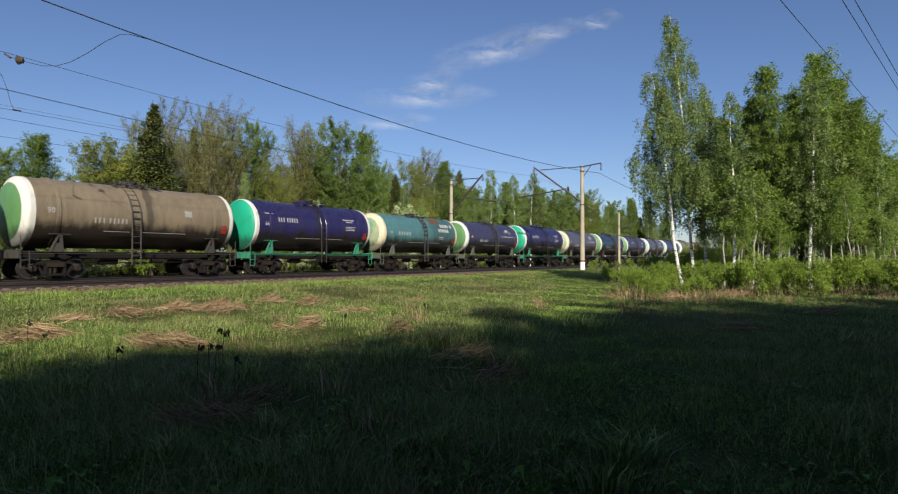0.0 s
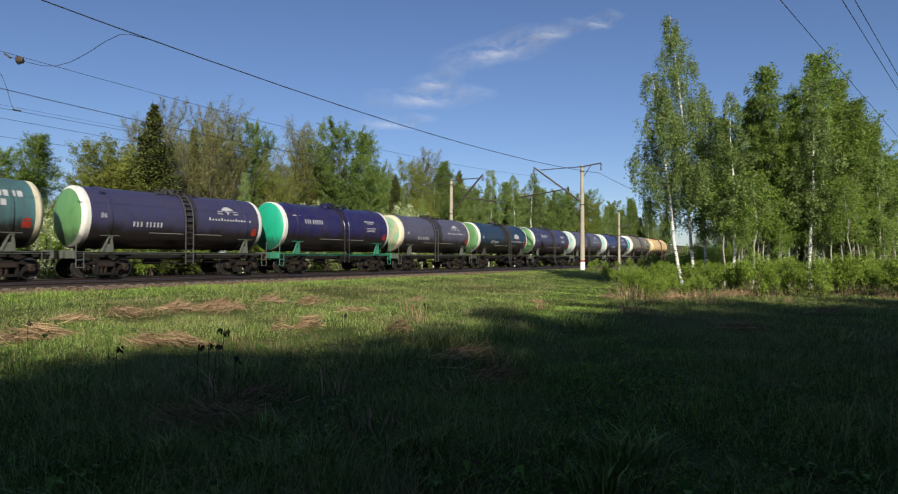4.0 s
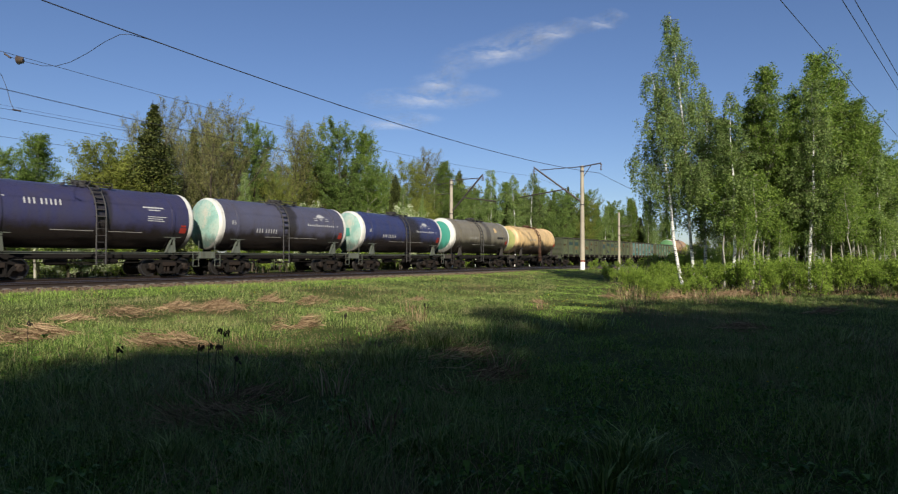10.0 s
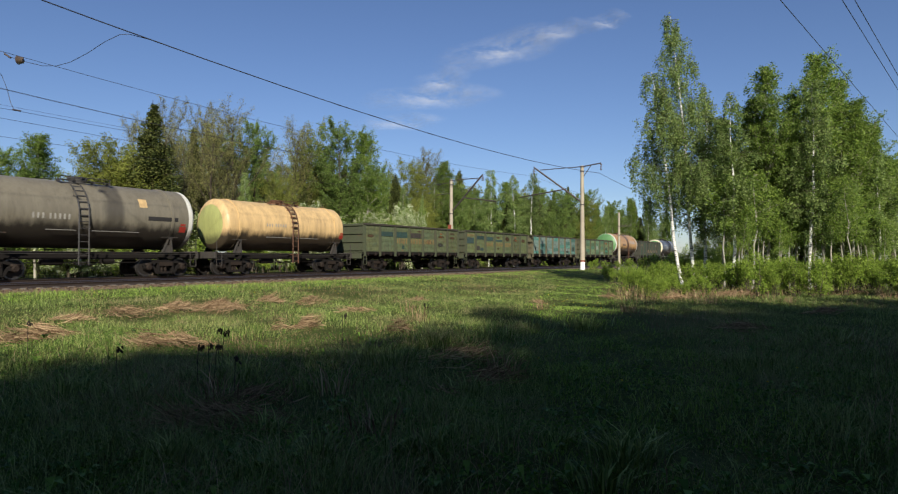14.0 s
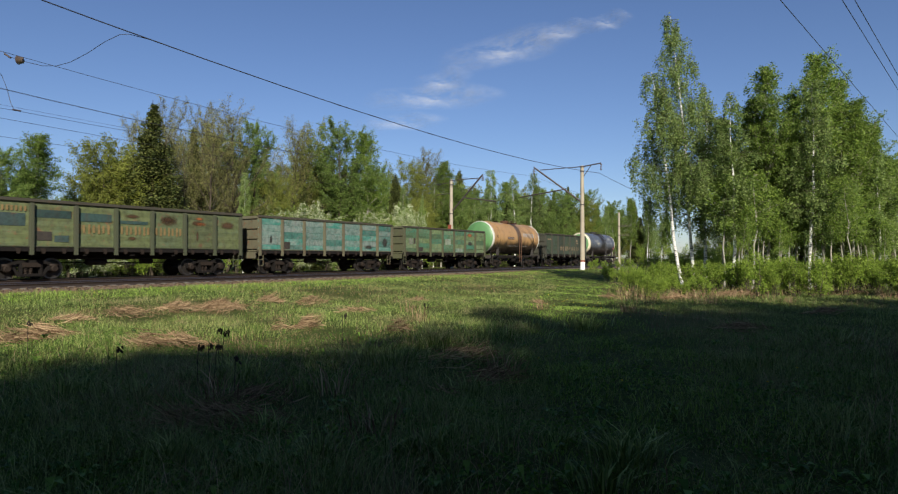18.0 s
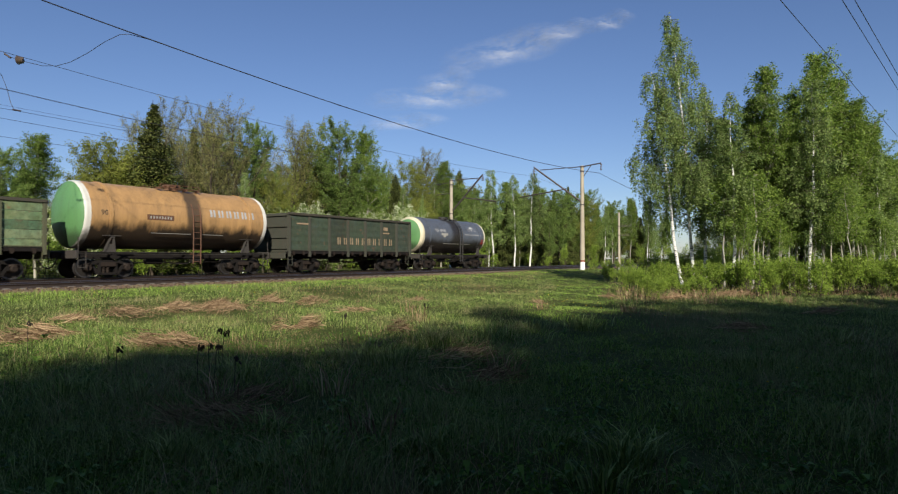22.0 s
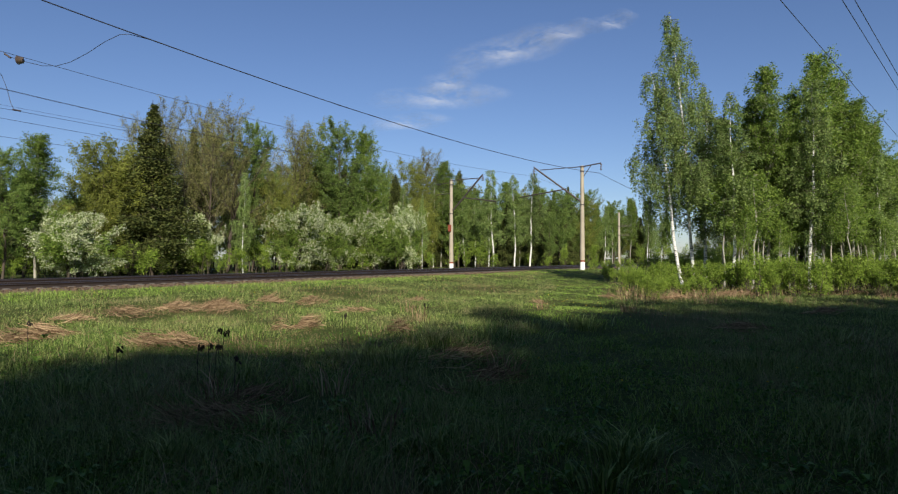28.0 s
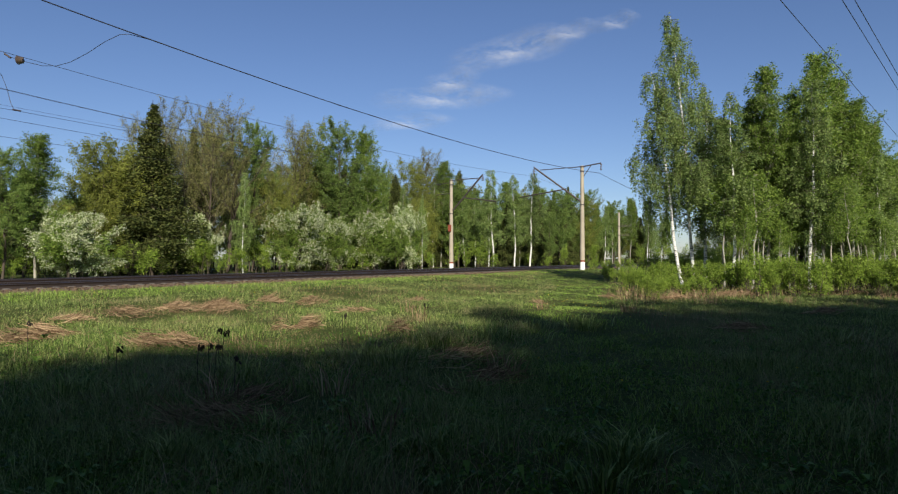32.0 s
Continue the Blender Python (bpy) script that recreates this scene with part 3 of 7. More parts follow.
def grab_mesh(x, side, mat):
    """Corner step ladder and hand hold at a wagon's end."""
    bm = bmesh.new()
    y = side * 1.42
    for dx in (-0.17, 0.17):
        tube(bm, [(x + dx, y, 1.9 if dx * x > 0 else 1.25), (x + dx, y, 0.5)], 0.022, 4)
    tube(bm, [(x - 0.17, y, 0.5), (x + 0.17, y, 0.5)], 0.022, 4)
    tube(bm, [(x - 0.17, y, 0.85), (x + 0.17, y, 0.85)], 0.022, 4)
    return mesh_of("step_ladder", bm, mat)


def tank_frame_mesh(half, mat):
    bm = bmesh.new()
    h = half - 0.55
    box(bm, -h, h, -0.3, 0.3, 0.88, 1.2)
    for x in (-h + 0.15, h - 0.35, -3.9, 3.9, 0.0):
        box(bm, x, x + 0.2, -1.35, 1.35, 0.98, 1.2)
    return mesh_of("centre_sill", bm, mat)


def side_beam_mesh(half, side, mat):
    bm = bmesh.new()
    h, y = half - 0.5, side * 1.4
    prism(bm, [(y - side * 0.1, 1.13), (y, 1.13), (y, 1.145), (y - side * 0.08, 1.145), (y - side * 0.08, 1.215), (y, 1.215), (y, 1.24), (y - side * 0.1, 1.24)], "x", -h, h)
    return mesh_of("side_beam", bm, mat)


def end_beam_mesh(half, s, mat):
    bm = bmesh.new()
    x = s * (half - 0.55)
    box(bm, min(x, x + s * 0.1), max(x, x + s * 0.1), -1.45, 1.45, 0.92, 1.3, 0.01)
    return mesh_of("end_beam", bm, mat)


def brake_gear_mesh():
    bm = bmesh.new()
    tube(bm, [(-1.9, -0.75, 0.78), (-1.85, -0.75, 0.78), (-1.0, -0.75, 0.78), (-0.95, -0.75, 0.78)], [0.12, 0.17, 0.17, 0.12], 10)
    tube(bm, [(0.9, -0.5, 0.8), (1.5, -0.5, 0.8)], 0.15, 10)
    tube(bm, [(-3.0, -0.2, 0.72), (3.0, -0.2, 0.72)], 0.025, 5)
    tube(bm, [(-3.4, -1.1, 0.93), (3.4, -1.1, 0.93)], 0.025, 5)
    box(bm, -0.25, 0.25, -1.2, -0.4, 0.62, 0.68)
    return mesh_of("brake_gear", bm, RUST_IRON)


BRAKE_GEAR = brake_gear_mesh()
wagons = []


def make_tank_wagon(label, shell, cap, band, frame_mat, fittings, length=12.02, half=TANK_HALF, year="", year_x=-4.38, number=None, year_mat=None,
                    lines=(), logo=(), placard=True, cap_patch=None, disc=36, stout=1.0, ladder=0.15):
    w = tagged(new("tank_wagon"), label, "tank wagon", "wagons of the freight train")
    end = length / 2
    tank = part("shell", tank_shell_mesh(shell, half), None, w)
    for s in (-1, 1):
        part("end_band", dish(half, 0, disc, s, band, "end_band"), None, tank, "white painted end band")
        part("end_cap", dish(half, disc, 90, s, cap, "end_cap"), None, tank, "dished end in its own colour")
    for x in (-3.9, 3.9):
        part("strap", strap_mesh(x, shell), None, tank)
        for side in (-1, 1):
            part("saddle", saddle_mesh(x, side, frame_mat), None, w)
    part("hatch", hatch_mesh(fittings), None, tank, "bolted round filling hatch")
    part("hatch_platform", platform_mesh(fittings), None, tank, "dark walkway with a low rail")
    for side in (-1, 1):
        part("ladder", ladder_mesh(ladder, side, fittings), None, w, "dark steel ladder")
        part("side_beam", side_beam_mesh(end, side, frame_mat), None, w)
        for x0, x1 in ((-2.0, ladder - 0.3), (ladder + 0.3, 2.2)):
            bm = bmesh.new()
            y = side * 1.52
            tube(bm, [(x0, y, 2.2), (x1, y, 2.2)], 0.02, 5)
            for x in (x0 + 0.1, x1 - 0.1):
                tube(bm, [(x, y, 2.2), (x, side * 1.30, 2.2)], 0.02, 4)
            part("hand_rail", bm, RAIL_GREY, w, "pale thin hand rail")
    part("centre_sill", tank_frame_mesh(end, RUST_IRON), None, w)
    part("brake_gear", BRAKE_GEAR, None, w)
    for s in (-1, 1):
        part("end_beam", end_beam_mesh(end, s, frame_mat), None, w)
        part("step_ladder", grab_mesh(s * (end - 0.75), -s, frame_mat), None, w)
        part("step_ladder", grab_mesh(s * (end - 0.75), s, frame_mat), None, w)
        make_bogie(w, s * 3.9)
    ends(w, end, frame_mat)
    if year:
        part("lettering", text_on_tank(year, year_x, 2.86, 0.33, year_mat or PALE), None, tank, "stencilled numerals")
    if number:
        part("number_bar", number_bars(number[0], number[1], number[2] if len(number) > 2 else 0.27), PALE if len(number) < 4 else FADED, tank)["kind"] = "stuff"
    if lines:
        part("stencil_line", line_bars(lines), PALE, tank)["kind"] = "stuff"
    for rows, mat in logo:
        part("emblem", line_bars(rows), mat, tank, "plain painted emblem")["kind"] = "stuff"
    if placard:
        part("placard", line_bars([(4.30, 4.66, 2.25, 2.52), (4.34, 4.62, 2.56, 2.66)]), RED, tank, "red warning placard")
    if cap_patch:
        bm = bmesh.new()
        x = -half + 0.02
        vs = [bm.verts.new((x - 0.03, y, z)) for y, z in ((-0.55, 2.6), (0.0, 2.5), (0.05, 3.1), (-0.5, 3.15))]
        bm.faces.new(vs)
        part("cap_patch", bm, cap_patch, tank, "repainted patch")
    # the larger type of tank, wider and a little longer on the same frame
    tank.scale, tank.location.z = (1 + 0.4 * (stout - 1), stout, stout), (Z_TANK - R_TANK) * (1 - stout)
    wagons.append((w, length))
    return w


SMALL_LINES = [(2.3, 3.4, 3.45, 3.52), (2.55, 3.2, 3.33, 3.38), (2.5, 3.5, 3.0, 3.04), (2.5, 3.3, 2.9, 2.94), (2.5, 3.4, 2.8, 2.84), (-4.3, -3.7, 3.55, 3.6)]
DOME = [(2.35 + 0.075 * k, 2.425 + 0.075 * k, 3.62, 3.66 + 0.17 * math.sin(math.pi * (k + 0.5) / 10)) for k in range(10)]
BTC = [(DOME + [(2.05, 2.38, 3.40, 3.44), (2.05, 2.38, 3.53, 3.57), (2.5, 2.95, 3.53, 3.57), (2.68, 2.76, 3.38, 3.53), (3.07, 3.4, 3.40, 3.44), (3.07, 3.4, 3.53, 3.57)], PALE),
       ([(1.45 + 0.19 * k, 1.55 + 0.19 * k, 3.02, 3.12 + 0.06 * (k in (0, 4, 9))) for k in range(15)], PALE)]

DARK_FRAME = paint("frame_dark", (0.030, 0.027, 0.024), 0.5, 0.75)
GREEN_FRAME = paint("frame_green", (0.02, 0.20, 0.12), 0.2, 0.6)
GREY_FRAME = paint("frame_grey_green", (0.075, 0.088, 0.07), 0.45, 0.7)
FITTING = paint("fitting_dark", (0.03, 0.03, 0.032), 0.4, 0.7)
RUSTY_FITTING = paint("fitting_rusty", (0.10, 0.042, 0.02), 0.7, 0.8)
# bands and caps carry the same painted grime and shade low down
BAND_WHITE = soiled_shaded(paint("band_white", (0.55, 0.54, 0.49), 0.12, 0.55, 0.45), 0.7, 2.05)
BAND_CREAM = soiled_shaded(paint("band_cream", (0.561, 0.510, 0.357), 0.25, 0.6, 0.6), 0.7, 2.05)
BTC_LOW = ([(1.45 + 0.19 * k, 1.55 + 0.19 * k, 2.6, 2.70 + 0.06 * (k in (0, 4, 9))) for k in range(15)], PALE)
CAP_GREEN = soiled_shaded(paint("cap_green", (0.085, 0.205, 0.075), 0.1, 0.45, 0.4), 0.7, 2.05)
CAP_TEAL = soiled_shaded(paint("cap_teal_green", (0.008, 0.288, 0.168), 0.06, 0.4, 0.3), 0.7, 2.05)
CAP_PALE = soiled_shaded(flaking("cap_pale_green", ((0.21, 0.33, 0.21), (0.35, 0.34, 0.21), (0.13, 0.28, 0.18))), 0.7, 2.05)
CAP_MOTTLED = soiled_shaded(flaking("cap_mottled", ((0.31, 0.40, 0.34), (0.2, 0.35, 0.30), (0.42, 0.42, 0.35))), 0.7, 2.05)
CAP_OLIVE = soiled_shaded(paint("cap_olive", (0.288, 0.304, 0.104), 0.3, 0.55, 0.6), 0.7, 2.05)
CAP_BLUEGREEN = soiled_shaded(paint("cap_blue_green", (0.04, 0.24, 0.18), 0.12, 0.5, 0.4), 0.7, 2.05)

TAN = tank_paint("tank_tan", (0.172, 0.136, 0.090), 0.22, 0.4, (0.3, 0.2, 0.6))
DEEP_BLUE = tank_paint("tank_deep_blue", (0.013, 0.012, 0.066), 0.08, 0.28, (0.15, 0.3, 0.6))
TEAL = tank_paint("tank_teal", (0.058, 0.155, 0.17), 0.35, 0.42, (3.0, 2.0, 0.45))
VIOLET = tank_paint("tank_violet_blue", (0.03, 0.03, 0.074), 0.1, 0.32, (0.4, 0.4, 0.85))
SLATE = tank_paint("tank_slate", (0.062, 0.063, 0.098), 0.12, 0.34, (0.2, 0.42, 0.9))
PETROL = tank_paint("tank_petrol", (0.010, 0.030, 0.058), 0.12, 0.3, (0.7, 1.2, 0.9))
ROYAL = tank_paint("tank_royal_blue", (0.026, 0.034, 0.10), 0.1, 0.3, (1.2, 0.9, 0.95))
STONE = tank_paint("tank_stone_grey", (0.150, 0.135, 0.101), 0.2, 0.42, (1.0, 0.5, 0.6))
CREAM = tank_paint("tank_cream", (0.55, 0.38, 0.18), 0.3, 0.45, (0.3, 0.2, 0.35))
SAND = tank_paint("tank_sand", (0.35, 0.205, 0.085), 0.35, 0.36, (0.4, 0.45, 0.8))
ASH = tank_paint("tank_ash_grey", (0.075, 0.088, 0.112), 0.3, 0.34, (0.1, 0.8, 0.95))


# ---- open wagons ----
def patchwork(name, base, second, third, rust=0.5):
    """Paint renewed board by board: streaky blocks of several coats over rust."""
    m, t, b = node_material(name)
    blocks = noise_node(t, 0.9, 7, 0.65, own=True)
    c = mixed(t, ramp(t, blocks, [(0.40, grey(0)), (0.60, grey(0.9))]), base, second)
    each = t.nodes.new("ShaderNodeObjectInfo")
    coat = ramp(t, each.outputs["Random"], [(0.0, base), (0.3, second), (0.55, third), (0.8, dim(base, 0.8))])
    c = mixed(t, 0.7, c, coat)
    other = noise_node(t, 1.7, 8, 0.7, (0.8, 0.8, 1.3), own=True)
    c = mixed(t, ramp(t, other, [(0.50, grey(0)), (0.66, grey(0.85))]), c, third)
    scuff = noise_node(t, 4.0, 8, 0.75, own=True)
    c = mixed(t, ramp(t, scuff, [(0.46, grey(0)), (0.64, grey(0.8))]), c, dim(base, 0.4))
    runs = noise_node(t, 1.6, 6, 0.7, (2.5, 2.5, 0.3), own=True)
    c = mixed(t, ramp(t, runs, [(0.5, grey(0)), (0.75, grey(0.6))]), c, (0.045, 0.036, 0.025))
    spots = noise_node(t, 2.4, 8, 0.75, own=True)
    c = mixed(t, ramp(t, spots, [(0.62 - 0.12 * rust, grey(0)), (0.7 - 0.1 * rust, grey(0.8))]), c, (0.13, 0.06, 0.03))
    info = t.nodes.new("ShaderNodeObjectInfo")
    mr = t.nodes.new("ShaderNodeMapRange")
    mr.inputs["To Min"].default_value, mr.inputs["To Max"].default_value = 0.65, 1.3
    t.links.new(info.outputs["Random"], mr.inputs[0])
    hs = t.nodes.new("ShaderNodeHueSaturation")
    t.links.new(mr.outputs[0], hs.inputs["Value"]), t.links.new(c, hs.inputs["Color"])
    t.links.new(hs.outputs[0], b.inputs["Base Color"])
    b.inputs["Roughness"].default_value = 0.7
    bumped(t, b, spots, 0.25, 0.02)
    return m


def rib_mesh(side, mat, height=3.42):
    """Pressed hat-section rib of an open wagon's side, tapered towards its foot."""
    bm = bmesh.new()
    y = side * 1.5
    prism(bm, [(-0.095, 1.25), (0.095, 1.25), (0.095, height), (-0.095, height)], "y", y, y + side * 0.02)
    prism(bm, [(-0.07, 1.08), (0.07, 1.08), (0.062, height - 0.1), (-0.062, height - 0.1)], "y", y + side * 0.02, y + side * 0.15)
    return mesh_of("rib", bm, mat)


def panel_mesh(width, side, mat, corrugated=True):
    bm = bmesh.new()
    y, h = side * 1.485, width / 2
    rows = []
    zs = np.linspace(1.36, 3.36, 11)
    for k, z in enumerate(zs):
        out = side * (0.018 if corrugated and k % 2 else 0.0)
        rows.append([[bm.verts.new((x, y + out + o, z)) for x in (-h, h)] for o in (0.0, -side * 0.012)])
    for a, b in zip(rows, rows[1:]):
        for o in (0, 1):
            bm.faces.new((a[o][0], a[o][1], b[o][1], b[o][0]))
    bmesh.ops.recalc_face_normals(bm, faces=bm.faces)
    return mesh_of("panel", bm, mat)


def board_mesh(width, mat):
    """One horizontal side board on the camera's side, slightly cupped, with worn edges."""
    bm = bmesh.new()
    h = width / 2
    prism(bm, [(-1.49, 0.008), (-1.515, 0.012), (-1.522, 0.2), (-1.515, 0.388), (-1.49, 0.392), (-1.485, 0.2)], "x", -h, h)
    return mesh_of("board", bm, mat)


def hinge_mesh():
    bm = bmesh.new()
    prism(bm, [(-0.13, 1.38), (0.06, 1.36), (0.08, 1.24), (0.03, 1.12), (-0.05, 1.14), (-0.11, 1.28)], "y", -0.07, 0.07)
    return mesh_of("hatch_hinge", bm, BOX_IRON)


def smudge(name, colour):
    """Rust bled through the paint: thick in the middle, thinning out unevenly to nothing."""
    m, t, b = node_material(name)
    co = t.nodes.new("ShaderNodeTexCoord")
    mp = t.nodes.new("ShaderNodeMapping")
    mp.inputs["Location"].default_value, mp.inputs["Scale"].default_value = (-1, 0, -1), (2, 0, 2)
    t.links.new(co.outputs["Generated"], mp.inputs[0])
    gr = t.nodes.new("ShaderNodeTexGradient")
    gr.gradient_type = "SPHERICAL"
    t.links.new(mp.outputs[0], gr.inputs[0])
    f = noise_node(t, 5.0, 6, 0.7)
    a = t.nodes.new("ShaderNodeMath")
    a.operation = "MULTIPLY"
    t.links.new(gr.outputs["Fac"], a.inputs[0]), t.links.new(f, a.inputs[1])
    t.links.new(ramp(t, a.outputs[0], [(0.05, grey(0)), (0.30, grey(0.88))]), b.inputs["Alpha"])
    t.links.new(mixed(t, f, colour, dim(colour, 0.5)), b.inputs["Base Color"])
    b.inputs["Roughness"].default_value = 0.9
    return m


def make_open_wagon(label, side_mat, rib_mat, length=13.92, lettering=(), letter_mat=None, corrugated=True, boarded=False, tall=0.0):
    w = tagged(new("open_wagon"), label, "open wagon", "wagons of the freight train")
    half, end = 6.33, length / 2
    bays = 7
    pitch = 2 * half / bays
    hinge = hinge_mesh()
    for side in (-1, 1):
        panel = panel_mesh(pitch - 0.02, side, side_mat, corrugated)
        rib = rib_mesh(side, rib_mat)
        board = board_mesh(pitch - 0.02, side_mat)
        for k in range(bays):
            if boarded and side < 0:
                for r in range(5):
                    p = part("board", board, None, w)
                    p.location = (-half + pitch * (k + 0.5), 0, 1.36 + 0.4 * r)
                continue
            p = part("panel", panel, None, w)
            p.location = (-half + pitch * (k + 0.5), 0, 0)
        for k in range(bays + 1):
            p = part("rib", rib, None, w)
            p.location = (max(-half + 0.1, min(half - 0.1, -half + pitch * k)), 0, 0)
        bm = bmesh.new()
        y = side * 1.5
        box(bm, -half, half, min(y - side * 0.03, y + side * 0.09), max(y - side * 0.03, y + side * 0.09), 3.36, 3.50, 0.012)
        part("top_rail", bm, RIM_DARK, w, "dark worn top rail")
        bm = bmesh.new()
        box(bm, -half, half, min(y - side * 0.08, y + side * 0.05), max(y - side * 0.08, y + side * 0.05), 1.22, 1.40, 0.01)
        part("sole_bar", bm, RUST_IRON, w, "dark sole bar")
        bm = bmesh.new()
        box(bm, -half, half, min(y, y + side * 0.06), max(y, y + side * 0.06), 1.43, 1.47)
        part("lower_flange", bm, rib_mat, w)
        for k in range(bays):
            for dx in (-0.42, 0.42):
                p = part("hatch_hinge", hinge, None, w)
                p.location = (-half + pitch * (k + 0.5) + dx, y + side * 0.01, 0)
    for s in (-1, 1):
        bm = bmesh.new()
        x = s * half
        box(bm, min(x, x - s * 0.05), max(x, x - s * 0.05), -1.5, 1.5, 1.25, 3.42)
        for z in (1.5, 2.1, 2.7, 3.3):
            box(bm, min(x, x + s * 0.09), max(x, x + s * 0.09), -1.5, 1.5, z, z + 0.16)
        part("end_wall", bm, rib_mat, w, "weathered end wall with cross ribs")
        part("end_beam", end_beam_mesh(end, s, rib_mat), None, w)
        part("step_ladder", grab_mesh(s * (half - 0.3), -1, rib_mat), None, w)
        make_bogie(w, s * 4.33)
    part("floor", boxes((-half, half, -1.42, 1.42, 1.28, 1.34)), RUST_IRON, w)
    part("centre_sill", boxes((-end + 0.55, end - 0.55, -0.3, 0.3, 0.88, 1.28)), RUST_IRON, w)
    for x in (-4.33, -2.2, 0, 2.2, 4.33):
        part("cross_beam", boxes((x - 0.1, x + 0.1, -1.4, -0.3, 1.05, 1.28), (x - 0.1, x + 0.1, 0.3, 1.4, 1.05, 1.28)), RUST_IRON, w)
    part("brake_gear", BRAKE_GEAR, None, w)
    ends(w, end, rib_mat)
    if lettering:
        bm = bmesh.new()
        for x0, x1, z0, z1 in lettering:
            vs = [bm.verts.new(p) for p in ((x0, -1.525, z0), (x1, -1.525, z0), (x1, -1.525, z1), (x0, -1.525, z1))]
            bm.faces.new(vs)
        part("lettering_bar", bm, letter_mat, w)["kind"] = "stuff"
    # a higher body: all that stands above the floor is stretched upwards
    for ob in w.children:
        if tall and ob.name.split(".")[0] in ("panel", "rib", "end_wall", "top_rail"):
            k = (2.15 + tall) / 2.15
            ob.scale.z, ob.location.z = k, 1.36 * (1 - k)
    wagons.append((w, length))
    return w


MOSS = patchwork("open_moss_green", (0.085, 0.105, 0.04), (0.12, 0.135, 0.06), (0.065, 0.095, 0.055), 0.45)
RIM_DARK = paint("rim_dark", (0.034, 0.031, 0.021), 0.5, 0.8)
TAN_LETTER = plain("worn_tan_lettering", (0.19, 0.135, 0.06), 0.85, 0, 7, 0.5)
MOSS_RIB = paint("rib_moss", (0.045, 0.056, 0.028), 0.5, 0.75)
TURQ = patchwork("open_turquoise", (0.038, 0.18, 0.14), (0.16, 0.215, 0.19), (0.195, 0.215, 0.195), 0.25)
TURQ_RIB = paint("rib_turquoise", (0.10, 0.095, 0.055), 0.8, 0.75)
MEADOW = patchwork("open_meadow_green", (0.10, 0.14, 0.055), (0.04, 0.19, 0.13), (0.16, 0.19, 0.10), 0.35)
MEADOW_RIB = paint("rib_meadow", (0.06, 0.066, 0.032), 0.5, 0.75)
BOTTLE = patchwork("open_bottle_green", (0.032, 0.05, 0.028), (0.05, 0.062, 0.04), (0.03, 0.05, 0.042), 0.3)
BOTTLE_RIB = paint("rib_bottle", (0.036, 0.04, 0.028), 0.5, 0.75)
BARE_STEEL = plain("worn_lettering", (0.27, 0.2, 0.13), 0.8, 0, 9, 0.4)


def painted_patch(w, x0, x1, z0, z1, mat, label, ragged=0.0, proud=0.0):
    """A thin painted or rusted patch on the camera's side of an open wagon; ragged ones have an uneven round outline."""
    rng = random.Random(int(x0 * 100) + int(z0 * 10))
    bm = bmesh.new()
    y = -1.512 - proud
    if ragged:
        cx, cz = (x0 + x1) / 2, (z0 + z1) / 2
        pts = [(cx + (x1 - x0) / 2 * math.cos(a) * rng.uniform(1 - ragged, 1), cz + (z1 - z0) / 2 * math.sin(a) * rng.uniform(1 - ragged, 1)) for a in (k * math.pi / 9 for k in range(18))]
    else:
        pts = [(x0, z0), (x1, z0 + rng.uniform(-0.02, 0.02)), (x1, z1), (x0 + 0.01, z1 + rng.uniform(-0.02, 0.02))]
    bm.faces.new([bm.verts.new((x, y, z)) for x, z in pts])
    part("paint_patch", bm, mat, w, label)


DARK_SMUDGE = smudge("dark_smudge", (0.03, 0.03, 0.025))
ORANGE_PATCH = smudge("orange_smudge", (0.30, 0.10, 0.03))
RUST_PATCH = smudge("rust_smudge", (0.075, 0.038, 0.016))
SLATE_PATCH = patchwork("slate_patch", (0.018, 0.055, 0.048), (0.03, 0.07, 0.058), (0.03, 0.05, 0.05), 0.2)
PALE_PATCH = patchwork("pale_patch", (0.2, 0.24, 0.18), (0.28, 0.28, 0.22), (0.12, 0.2, 0.16), 0.3)
DARK_PATCH = patchwork("dark_patch", (0.03, 0.025, 0.02), (0.05, 0.04, 0.03), (0.03, 0.03, 0.025), 0.4)


